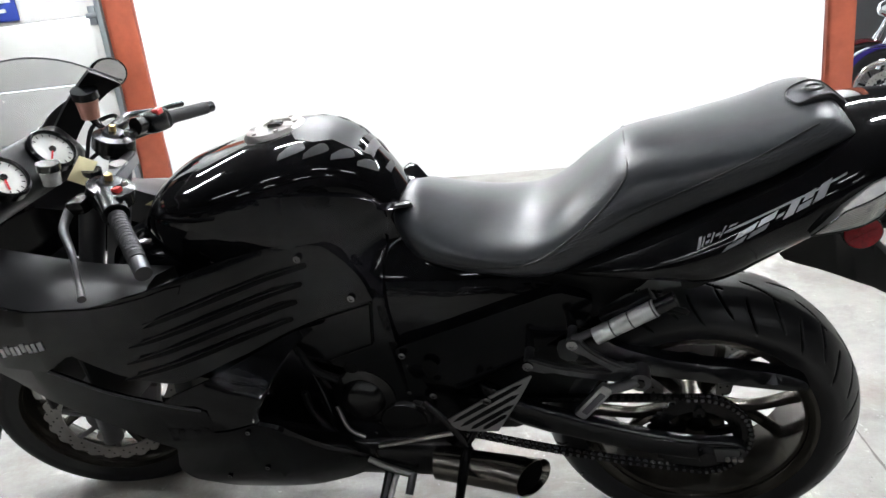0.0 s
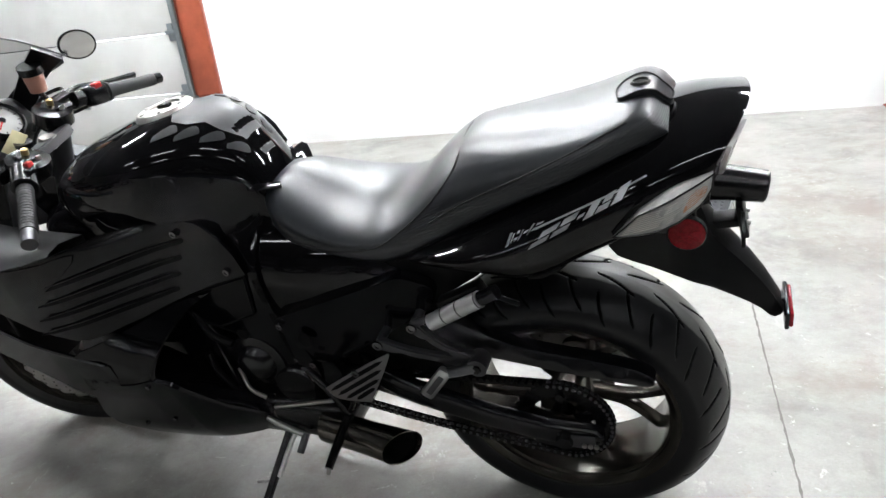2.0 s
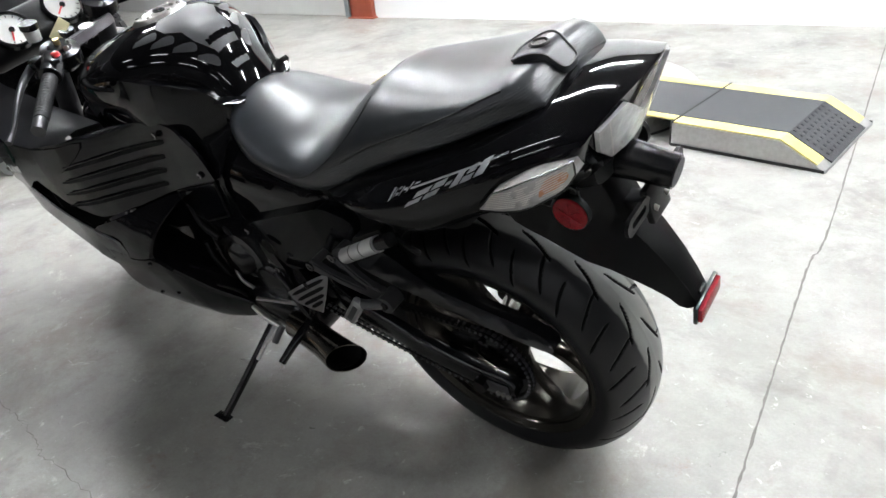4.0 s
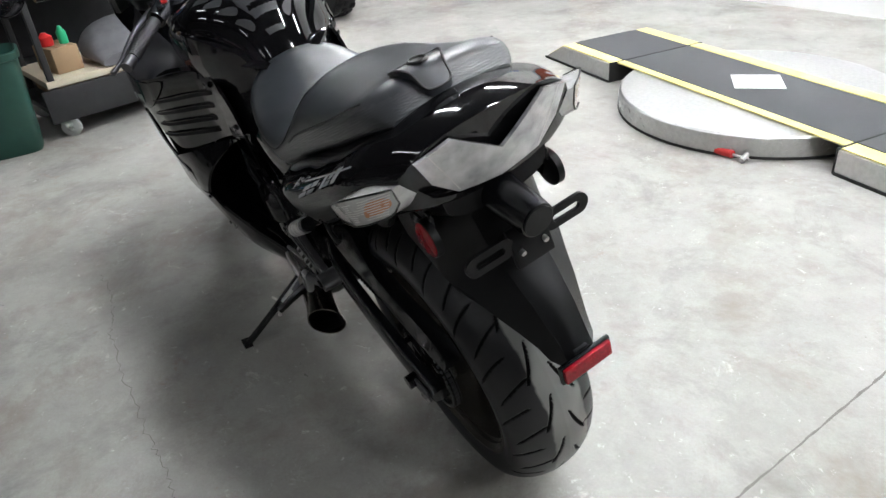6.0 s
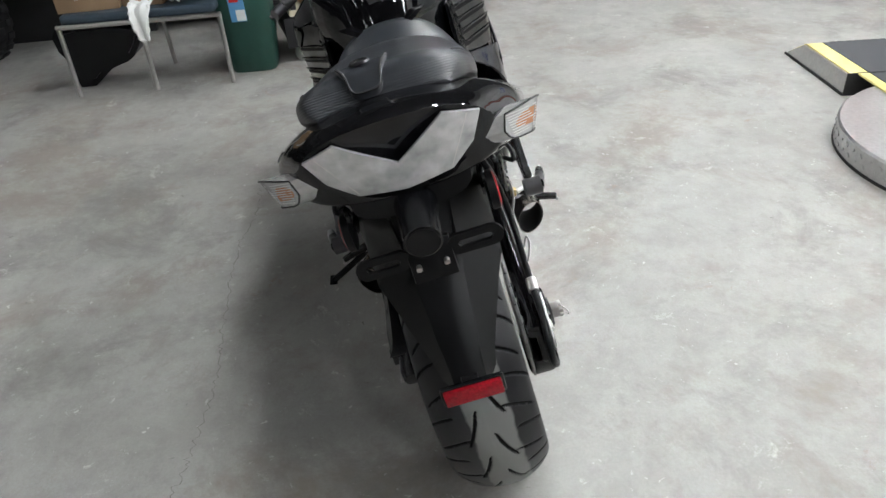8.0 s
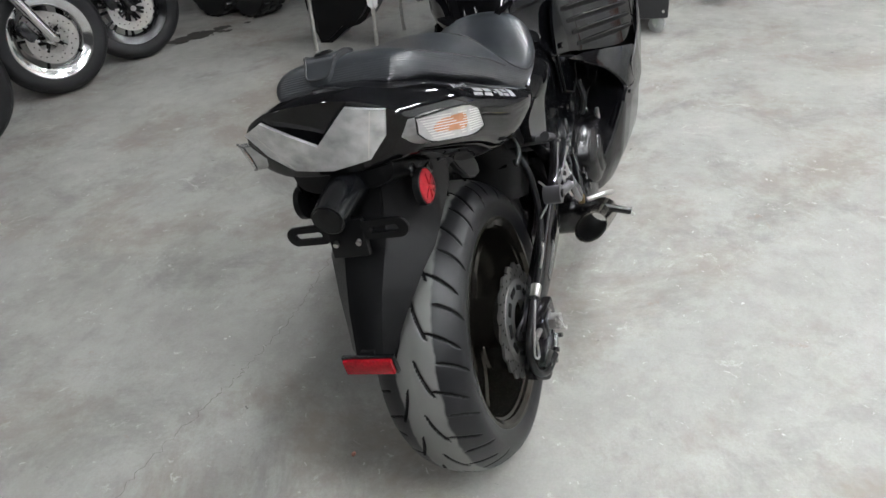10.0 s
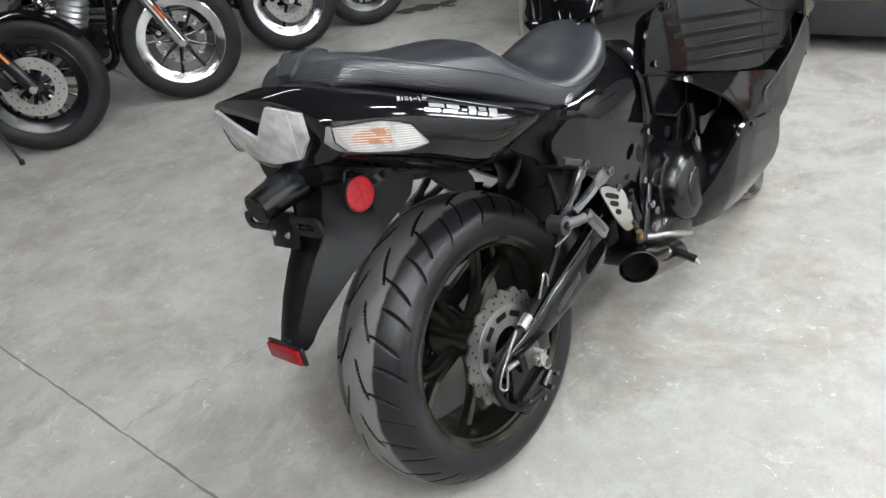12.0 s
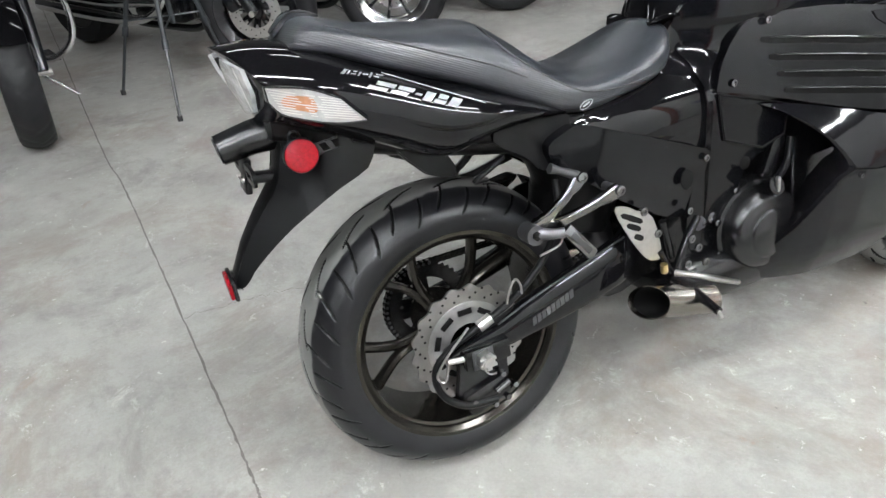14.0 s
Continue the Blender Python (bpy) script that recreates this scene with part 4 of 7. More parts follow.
SPAR = [(-0.575, 0.585), (-0.598, 0.66), (-0.585, 0.74), (-0.568, 0.80), (-0.567, 0.845), (-0.598, 0.885), (-0.68, 0.920), (-0.80, 0.925), (-0.92, 0.88), (-0.95, 0.80), (-0.80, 0.70), (-0.79, 0.56), (-0.70, 0.52), (-0.665, 0.44), (-0.63, 0.35), (-0.55, 0.345), (-0.53, 0.45)]
INNER = [(-0.608, 0.690), (-0.626, 0.590), (-0.735, 0.547), (-0.798, 0.563), (-0.808, 0.628)]
REARCOVER = [(-0.24, 0.712), (-0.275, 0.706), (-0.40, 0.655), (-0.565, 0.588), (-0.580, 0.57), (-0.560, 0.50), (-0.536, 0.449), (-0.476, 0.456), (-0.400, 0.50), (-0.343, 0.538), (-0.26, 0.60), (-0.205, 0.632), (-0.19, 0.685)]
SIDEGLOSS = [(-0.50, 0.835), (-0.56, 0.86), (-0.602, 0.82), (-0.606, 0.74), (-0.604, 0.66), (-0.585, 0.596), (-0.54, 0.592), (-0.40, 0.648), (-0.25, 0.705), (-0.18, 0.74), (-0.26, 0.76), (-0.42, 0.78)]


def mid_w(x, z):
    q = min(1.0, max(0.0, (z - 0.49) / 0.15))
    return (1 - q) * belly_w(x, z) + q * (side_w(x, z) - 0.010) + 0.012 * math.sin(math.pi * q)


def screw(parent, x, y, z, s, r=0.0075):
    b = lathe([(0.0, 0.003), (r * 0.45, 0.003), (r * 0.5, 0.0045), (r, 0.004), (r * 1.05, 0.0), (0, 0.0)], 14)
    bmesh.ops.transform(b, matrix=Matrix.Translation((x, y, z)) @ pose(0, 0, 0, 0, 0, 0 if s > 0 else 180), verts=b.verts)
    return part("screw", b, POLISHED, parent, "steel screw head")


def spar_w(x, z):
    knee = lerp(x, [(-0.74, 0.0), (-0.68, 0.015), (-0.63, 0.043), (-0.59, 0.080), (-0.55, 0.108)]) * min(1.0, max(0.0, (z - 0.70) / 0.09))
    return lerp(z, [(0.34, 0.14), (0.45, 0.152), (0.60, 0.158), (0.70, 0.161), (0.80, 0.170), (0.86, 0.183), (0.93, 0.172)]) - knee



for s in (-1, 1):
    cowl = part("side_cowl", panel(outline(COWL, 3, {0}), side_w, 0.008, 0.025, side=s), FAIRING, bike, "gloss black side cowl with long vent slots")
    for k in range(4):
        x0, z0 = -0.712 - 0.018 * k, (0.786 if s < 0 else 0.780) - 0.0375 * k
        L = 0.30
        # near-black sheet on the uncut cowl stands for the shade in the slot
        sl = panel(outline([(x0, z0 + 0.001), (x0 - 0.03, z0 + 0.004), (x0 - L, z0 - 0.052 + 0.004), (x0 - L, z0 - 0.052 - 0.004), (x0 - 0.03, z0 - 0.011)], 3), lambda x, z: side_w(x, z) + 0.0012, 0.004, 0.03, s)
        part("vent_slot_shade", sl, DARK, cowl, "vent slot with its shade painted near-black")
        lip = tube([(x, s * (side_w(x, z) + 0.0045), z) for x, z in [(x0 - 0.01, z0 + 0.004), (x0 - 0.10, z0 - 0.010), (x0 - 0.2, z0 - 0.027), (x0 - L, z0 - 0.046)]], [0.001, 0.0022, 0.0028, 0.002], 8, 5)
        part("vent_fin", lip, SATIN, cowl)
    screw(cowl, -0.721, s * 0.180, 0.805 if s < 0 else 0.819, s)
    screw(cowl, -0.639, s * 0.172, 0.708, s)
    nose = part("upper_fairing", panel(outline(NOSE, 3), lambda x, z: side_w(x, z) + 0.004, 0.008, 0.03, side=s), FAIRING, bike, "gloss black upper fairing")
    for k in range(8):
        x = -1.235 - 0.017 * k
        z = 0.702 - 0.004 * k + (0.004 if k in (3, 6) else 0)
        part("decal", panel([(x, z), (x - 0.012, z - 0.003), (x - 0.012, z + 0.017), (x, z + 0.020)], lambda x, z: side_w(x, z) + 0.0062, 0.002, 0.05, s), WHITE, nose, "silver lettering decal as plain bars")
    part("fairing_strip", panel(outline(STRIP, 3, {2}), belly_w, 0.008, 0.03, side=s), FAIRING, bike, "black lower fairing edge round the air outlet")
    # grey bar paints the highlight along the outlet's lower edge
    part("strip_edge_highlight", tube([(x, s * (belly_w(x, z) + 0.001), z) for x, z in [(-1.262, 0.643), (-1.149, 0.592), (-1.039, 0.557), (-0.96, 0.535)]], 0.0024, 8), GREYMETAL, bike)
    low = part("lower_fairing", panel(outline(BELLY, 3, {2, 6}), belly_w, 0.008, 0.03, side=s), FAIRING, bike, "black lower fairing")
    for x, z in ((-0.880, 0.470), (-0.985, 0.315), (-0.885, 0.345)) if s < 0 else ((-0.880, 0.470),):
        screw(low, x, s * belly_w(x, z), z, s, 0.005)
    rows = []
    part("mid_fairing", panel(outline(MID, 3, {0, 4}), mid_w, 0.006, 0.025, side=s), FAIRING, bike, "gloss black fairing panel over the engine opening")
    for x, z in spline([(-0.715, 0.648), (-0.77, 0.618), (-0.812, 0.578), (-0.845, 0.530), (-0.860, 0.489), (-0.82, 0.466), (-0.765, 0.385), (-0.70, 0.312), (-0.685, 0.275)], 5):
        e = Vector((x, s * (mid_w(x, z) if z > 0.489 else belly_w(x, z)), z))
        rows.append([e, e + Vector((0.006, -s * 0.008, 0.002)), e + Vector((-0.004, -s * 0.03, 0)), e + Vector((-0.04, -s * 0.07, 0)), e + Vector((-0.09, -s * 0.12, 0))])
    part("fairing_return", loft(rows, closed=False), GLOSS, low)
    part("fairing_scoop", panel(outline(SCOOP, 3, {0}), lambda x, z: side_w(x, z) * 0.62 + 0.02, 0.004, 0.04, side=s), GLOSS, bike)
    part("duct_baffle", box(0.010, 0.155, 0.22, (-1.19, s * 0.215, 0.59), 0.003), MATTE, bike)
    part("duct_baffle", box(0.010, 0.15, 0.16, (-1.33, s * 0.212, 0.60), 0.003), MATTE, bike)
    spar = part("frame_spar", panel(outline(SPAR, 3), spar_w, 0.014, 0.03, side=s), FAIRING, bike, "gloss black frame spar and knee panel")
    part("inner_panel", panel(outline(INNER, 4, {0, 1, 2, 3, 4}), lambda x, z: spar_w(x, z) + 0.004, 0.006, 0.04, side=s), FAIRING, bike)
    rim_ = [(x, s * (spar_w(x, z) + 0.0042), z) for x, z in INNER]
    part("panel_gap", tube(rim_ + [rim_[0]], 0.0026, 6, 1, smooth=False), DARK, bike)
    # near-black disc on the spar, the hole's shade put into its colour
    part("spar_hole", turn(lathe([(0, 0.0012), (0.013, 0.0012), (0.015, 0.0), (0, 0)], 24), Matrix.Translation((-0.690, s * (spar_w(-0.69, 0.522) + 0.0004), 0.522)) @ pose(0, 0, 0, 0, 0, 0 if s > 0 else 180)), DARK, spar)
    cover = part("frame_cover", panel(outline(REARCOVER, 3, {0, 3, 6, 11}), lambda x, z: 0.166 + 0.16 * (z - 0.57) - 0.1 * max(0, x + 0.3), 0.03, 0.03, side=s), FAIRING, bike, "gloss black frame cover")
    for x, z in ((-0.565, 0.568), (-0.518, 0.464)):
        screw(cover, x, s * 0.171, z, s)
    # near-black disc paints the shade inside the access hole
    hole = lathe([(0, 0.0015), (0.018, 0.0015), (0.0195, 0.0), (0, 0)], 24)
    bmesh.ops.transform(hole, matrix=Matrix.Translation((-0.513, s * 0.1715, 0.535)) @ pose(0, 0, 0, 0, 0, 0 if s > 0 else 180) @ Matrix.Diagonal((0.85, 1, 1.1, 1)), verts=hole.verts)
    part("access_hole", hole, DARK, cover)
    screw(spar, -0.598, s * 0.150, 0.420, s, 0.012)
    screw(spar, -0.577, s * 0.150, 0.411, s, 0.006)
    part("under_tail_cover", panel(outline([(-0.09, 0.715), (-0.126, 0.748), (-0.20, 0.745), (-0.255, 0.725), (-0.235, 0.665), (-0.19, 0.635), (-0.155, 0.668)], 3), lambda x, z: 0.150, 0.006, 0.04, side=s), MATTE, bike, "dull black cover between tail and frame")
    part("side_panel", panel(outline(SIDEGLOSS, 3), lambda x, z: 0.158 - (6.5 if z > 0.67 else 1.0) * (z - 0.670) ** 2 - 0.35 * (x + 0.46) ** 2, 0.03, 0.02, side=s), GLOSS, bike, "gloss black side panel under the seat")
    # exhaust stub, its mouth cut to face outwards
    end = Vector((-0.326, -0.226, 0.294)) if s < 0 else Vector((-0.366, 0.214, 0.314))
    start = Vector((-0.54, -0.182, 0.284)) if s < 0 else Vector((-0.52, 0.222, 0.278))
    ex = bmesh.new()
    rows_o, rows_i, rows_s = [], [], []
    for q in np.linspace(0, 1, 18):
        c = start.lerp(end, float(q))
        for lst, r in ((rows_o, 0.0375), (rows_i, 0.0352), (rows_s, 0.0346)):
            ring = []
            for k in range(40):
                a = 2 * math.pi * k / 40
                cut = ((0.030 if s < 0 else 0.024) * s * math.cos(a) + 0.006 * math.sin(a)) * max(0, (q - 0.6) / 0.4)
                ring.append(c + Vector((-cut, r * math.cos(a), r * math.sin(a))))
            lst.append(ring)
    loft(rows_o, caps=False, bm=ex)
    loft(rows_i, caps=False, bm=ex)
    loft([rows_o[-1], rows_i[-1]], caps=False, bm=ex)
    pipe = part("exhaust_pipe", ex, BURNT, bike, "short open polished steel exhaust pipe, slash cut")
    part("dark_lining", loft(rows_s[:-1], caps=False), DARK, pipe)
    # passenger footrest hanger
    hang = new("footrest_hanger")
    hang.parent = bike
    hang["label"] = "polished alloy passenger footrest hanger"
    hm = POLISHED if s > 0 else GREYMETAL
    for p0, p1 in (((-0.228, 0.624), (-0.125, 0.553)), ((-0.311, 0.576), (-0.125, 0.548))):
        d = Vector((p1[0] - p0[0], 0, p1[1] - p0[1])).normalized()
        nn = Vector((-d.z, 0, d.x))
        line = [(0.0, 0.013), (0.25, 0.0085), (0.6, 0.0075), (0.85, 0.012), (1.0, 0.013)]
        up = [(p0[0] + (p1[0] - p0[0]) * q + nn.x * w, p0[1] + (p1[1] - p0[1]) * q + nn.z * w - 0.006 * math.sin(q * math.pi)) for q, w in line]
        dn = [(p0[0] + (p1[0] - p0[0]) * q - nn.x * w, p0[1] + (p1[1] - p0[1]) * q - nn.z * w - 0.006 * math.sin(q * math.pi)) for q, w in line[::-1]]
        part("arm", slab(outline(up + dn, 3), s * 0.200, s * 0.216, 0.0035), hm, hang)
    part("pivot", rod((-0.113, s * 0.192, 0.546), (-0.113, s * 0.228, 0.546), 0.019, 20), GREYMETAL, hang)
    part("pivot_bolt", rod((-0.113, s * 0.226, 0.546), (-0.113, s * 0.233, 0.546), 0.009, 6), ENGINE, hang)
    part("standoff", rod((-0.228, s * 0.10, 0.624), (-0.228, s * 0.204, 0.624), 0.009, 12), GREYMETAL, hang)
    part("standoff", rod((-0.311, s * 0.10, 0.576), (-0.311, s * 0.204, 0.576), 0.009, 12), GREYMETAL, hang)
    part("stud", tube([(-0.168, s * 0.205, 0.655), (-0.19, s * 0.207, 0.645), (-0.225, s * 0.205, 0.627)], [0.010, 0.007, 0.009], 12), GREYMETAL, hang)
    screw(hang, -0.228, s * 0.216, 0.624, s, 0.010)
    screw(hang, -0.311, s * 0.216, 0.576, s, 0.010)
    pg = box(0.092, 0.016, 0.027, (0, 0, 0), 0.007)
    turn(pg, Matrix.Translation((-0.196, s * 0.238, 0.512)) @ pose(0, 0, 0, 0, -52, 0))
    peg = part("footrest", pg, POLISHED if s > 0 else ALU, hang, "folded alloy footrest with rubber inset")
    pi = box(0.058, 0.004, 0.012, (0, 0, 0), 0.0015)
    turn(pi, Matrix.Translation((-0.196, s * 0.2455, 0.512)) @ pose(0, 0, 0, 0, -52, 0))
    part("rubber_inset", pi, GREYMETAL, peg)
    part("hinge", tube([(-0.118, s * 0.222, 0.546), (-0.15, s * 0.232, 0.54), (-0.172, s * 0.236, 0.538)], [0.012, 0.010, 0.010], 10), GREYMETAL, hang)
    # heel guard plate
    if s < 0:
        H0, gy = [(-0.318, 0.512), (-0.330, 0.520), (-0.478, 0.424), (-0.491, 0.408), (-0.470, 0.385), (-0.400, 0.384), (-0.385, 0.396)], 0.188
        cuts = [(-0.345, 0.500, -0.468, 0.418), (-0.352, 0.476, -0.456, 0.405), (-0.362, 0.450, -0.440, 0.396), (-0.375, 0.426, -0.418, 0.394)]
    else:
        H0, gy = [(-0.324, 0.520), (-0.350, 0.522), (-0.380, 0.504), (-0.418, 0.478), (-0.437, 0.392), (-0.420, 0.382), (-0.396, 0.394), (-0.360, 0.446)], 0.175
        cuts = [(-0.342, 0.505, -0.386, 0.480), (-0.354, 0.480, -0.382, 0.464), (-0.370, 0.452, -0.388, 0.441)]
    guard = part("heel_guard", slab(outline(H0, 3), s * (gy - 0.002), s * (gy + 0.002), 0.001), STEEL if s > 0 else ALU, bike, "slotted alloy heel guard plate")
    for xa, za, xb, zb in cuts:
        d = Vector((xb - xa, 0, zb - za)).normalized()
        nn = Vector((-d.z, 0, d.x)) * (0.0040 if s < 0 else 0.0052)
        # slightly proud near-black bar paints the darkness behind a slot
        part("guard_slot_shade", slab(outline([(xa + nn.x, za + nn.z), (xb + nn.x, zb + nn.z), (xb - nn.x, zb - nn.z), (xa - nn.x, za - nn.z)], 2), s * (gy - 0.0028), s * (gy + 0.0028)), DARK, guard)
    for x, z in ((-0.395, 0.498), (-0.428, 0.440)) if s > 0 else ((-0.405, 0.466),):
        screw(guard, x, s * gy, z, s, 0.009)
    # rider footrest and rearset
    rs = new("rearset")
    rs.parent = bike
    rs["label"] = "rider footrest with pedal and linkage"
    part("bracket", tube([(-0.545, s * 0.165, 0.44), (-0.50, s * 0.178, 0.40), (-0.465, s * 0.18, 0.33)], [0.008, 0.009, 0.010], 12), ENGINE, rs)
    part("bracket", tube([(-0.43, s * 0.178, 0.40), (-0.45, s * 0.178, 0.36), (-0.47, s * 0.18, 0.33)], 0.007, 12), ENGINE, rs)
    part("footrest", tube([(-0.466, s * 0.18, 0.325), (-0.468, s * 0.24, 0.312), (-0.470, s * 0.302, 0.292)], [0.013, 0.011, 0.009], 14), ENGINE, rs)
    part("toe_feeler", rod((-0.470, s * 0.298, 0.294), (-0.473, s * 0.306, 0.278), 0.005, 10), STEEL, rs)
    if s < 0:
        part("gear_lever", tube([(-0.690, -0.192, 0.297), (-0.65, -0.197, 0.280), (-0.592, -0.199, 0.259)], [0.006, 0.008, 0.007], 10), STEEL, rs, "steel gear lever")
        part("toe_peg", rod((-0.594, -0.195, 0.262), (-0.60, -0.232, 0.235), 0.009, 12), GREYMETAL, rs)
        part("link_rod", rod((-0.66, -0.185, 0.33), (-0.49, -0.182, 0.37), 0.005, 8), STEEL, rs)
    else:
        part("brake_pedal", tube([(-0.45, 0.20, 0.350), (-0.475, 0.235, 0.348), (-0.52, 0.242, 0.328), (-0.585, 0.241, 0.297)], [0.007, 0.006, 0.007, 0.0055], 10), STEEL, rs, "bright steel brake pedal")
        part("master_cylinder", rod((-0.470, 0.165, 0.37), (-0.445, 0.170, 0.46), 0.009, 14), ENGINE, rs)
        part("brass_fitting", rod((-0.43, 0.19, 0.355), (-0.427, 0.193, 0.375), 0.008, 8), BRASS, rs)
        for dx, dz in ((0, 0), (-0.03, 0.03), (-0.05, -0.01), (-0.012, 0.055)):
            screw(rs, -0.49 + dx, 0.192, 0.355 + dz, 1, 0.009)

# mechanical parts --------------------------------------------------------
swing = new("swingarm")
swing.parent = bike
swing["label"] = "satin black box-section swingarm"


def swr_y(x, z):
    return lerp(x, [(-0.6, 0.03), (-0.50, 0.06), (-0.42, 0.12), (-0.36, 0.146), (-0.3, 0.151), (-0.2, 0.153), (0.06, 0.153)])


def beam(stations, out, thick, s):
    """A rounded box beam; stations give x, top and bottom."""
    rings = []
    for x, zt, zb in spline(stations, 5):
        yo, zm, h = swr_y(x, 0) + out, (zt + zb) / 2, (zt - zb) / 2
        ring = []
        for k in range(24):
            c, t = math.cos(2 * math.pi * k / 24), math.sin(2 * math.pi * k / 24)
            ring.append(Vector((x, s * (yo - thick / 2 + thick / 2 * math.copysign(abs(c) ** 0.7, c)), zm + h * math.copysign(abs(t) ** 0.7, t))))
        rings.append(ring)
    return loft(rings)


part("beam", beam([(-0.60, 0.475, 0.37), (-0.45, 0.458, 0.345), (-0.36, 0.438, 0.330), (-0.25, 0.410, 0.312), (-0.132, 0.378, 0.297), (-0.05, 0.350, 0.290), (0.03, 0.336, 0.286), (0.062, 0.325, 0.297)], 0.0, 0.042, 1), GLOSS, swing, "glossy black right swingarm beam")
part("beam_seam", tube([(-0.37, 0.140, 0.440), (-0.25, 0.145, 0.4105), (-0.132, 0.147, 0.379), (-0.05, 0.147, 0.351)], 0.0022, 6), GREYMETAL, swing)
stk = bmesh.new()
for k in range(9):
    x = -0.125 - 0.0115 * k
    z = 0.322 + 0.0036 * k
    panel([(x, z), (x - 0.009, z + 0.003), (x - 0.009, z + 0.021), (x, z + 0.018)], lambda x, z: swr_y(x, z) + 0.0009, 0.002, 0.05, 1, stk)
part("sticker", stk, GREYMETAL, swing, "worn grey warning sticker with unreadable bars")
part("beam", beam([(-0.60, 0.47, 0.37), (-0.42, 0.445, 0.372), (-0.30, 0.408, 0.345), (-0.15, 0.362, 0.305), (-0.03, 0.334, 0.281), (0.06, 0.328, 0.279), (0.085, 0.315, 0.29)], 0.006, 0.034, -1), SATIN, swing, "satin black left swingarm beam")
part("cross_tube", rod((-0.57, -0.14, 0.42), (-0.57, 0.14, 0.42), 0.032, 20), ENGINE, swing)
part("adjuster", box(0.075, 0.006, 0.034, (0.035, -0.162, 0.303), 0.003), GREYMETAL, swing)
part("axle_nut", rod((0.012, -0.158, 0.308), (0.012, -0.178, 0.308), 0.017, 6), ENGINE, swing)
for k in range(3):
    part("adjuster_bolt", rod((0.05 + 0.012 * k, -0.165, 0.297), (0.05 + 0.012 * k, -0.17, 0.297), 0.005, 6), STEEL, swing)
# chain guard
CG = [(-0.26, 0.560), (-0.24, 0.525), (-0.08, 0.492), (0.10, 0.462), (0.175, 0.455), (0.185, 0.468), (0.13, 0.486), (-0.07, 0.522), (-0.20, 0.560)]
part("chain_guard", panel(outline(CG, 3), lambda x, z: 0.146 - 0.9 * max(0, z - lerp(x, [(-0.26, 0.535), (-0.07, 0.508), (0.18, 0.462)])), 0.03, 0.03, -1), SATIN, bike, "satin black chain guard")
# sprocket and chain on the left
spr = bmesh.new()
N = 41 * 4
rings = []
for i in range(N):
    a = 2 * math.pi * i / N
    ro = 0.098 + 0.004 * math.cos(41 * a)
    rings.append([Vector((r * math.cos(a), y, 0.311 + r * math.sin(a))) for r, y in ((0.066, -0.119), (ro, -0.119), (ro, -0.113), (0.066, -0.113))])
_wrap(rings, True, spr)
sprocket = part("sprocket", spr, ENGINE, rear_wheel, "dark steel rear sprocket")
for k in range(5):
    a = 2 * math.pi * k / 5 + 0.3
    part("sprocket_arm", box(0.05, 0.006, 0.024, (0.052 * math.cos(a), -0.116, 0.311 + 0.052 * math.sin(a)), 0.002, Euler((0, -a, 0)).to_matrix()), ENGINE, sprocket)
    part("sprocket_nut", rod((0.074 * math.cos(a), -0.112, 0.311 + 0.074 * math.sin(a)), (0.074 * math.cos(a), -0.126, 0.311 + 0.074 * math.sin(a)), 0.007, 6), ENGINE, sprocket)
chain = new("chain")
chain.parent = bike
chain["label"] = "drive chain with bright lower pins, upper pins blackened for shade"
path = []
for a in np.linspace(radians(-83), radians(97), 26):
    path.append((0.100 * math.cos(a), 0.311 + 0.100 * math.sin(a)))
up_end, lo_end = (-0.545, 0.405), (-0.545, 0.325)
n = 36
a0 = path[-1]
top_run = [(a0[0] + (up_end[0] - a0[0]) * k / n, a0[1] + (up_end[1] - a0[1]) * k / n) for k in range(1, n + 1)]
b0 = path[0]
low_run = [(lo_end[0] + (b0[0] - lo_end[0]) * k / n, lo_end[1] + (b0[1] - lo_end[1]) * k / n - 0.012 * math.sin(math.pi * k / n)) for k in range(n)]
allp = low_run + path + top_run
plate_b = bmesh.new()
for s in (-0.006, 0.006):
    slab(outline([(-0.0085, 0.0), (-0.007, 0.007), (0, 0.0052), (0.007, 0.007), (0.0085, 0.0), (0.007, -0.007), (0, -0.0052), (-0.007, -0.007)], 1), s - 0.001, s + 0.001, bm=plate_b)
pin_b = rod((0, -0.010, 0), (0, 0.010, 0), 0.0034, 8)
rod((0, -0.0048, 0), (0, 0.0048, 0), 0.0052, 8, bm=pin_b)
first = None
for i in range(len(allp) - 1):
    (x0, z0), (x1, z1) = allp[i], allp[i + 1]
    mm = Matrix.Translation(((x0 + x1) / 2, -0.116, (z0 + z1) / 2)) @ pose(0, 0, 0, 0, -math.degrees(math.atan2(z1 - z0, x1 - x0)), 0)
    if first is None:
        first = part("link", plate_b, ENGINE, chain)
        first.matrix_basis = mm
        pin = part("pin", pin_b, GREYMETAL, chain)
        pin.matrix_basis = mm
    else:
        again(first, chain, mm)
        # upper-run pins go black: the shade by the guard put into their colour
        if i == 62:
            pin = part("pin", rod((0, -0.010, 0), (0, 0.010, 0), 0.0034, 8), ENGINE, chain)
            pin.matrix_basis = mm
        else:
            again(pin, chain, mm)

# rear axle, brake and hose on the right
ra = new("rear_axle_end")
ra.parent = bike
part("adjuster_block", box(0.10, 0.020, 0.044, (-0.010, 0.160, 0.306), 0.005), ENGINE, ra)
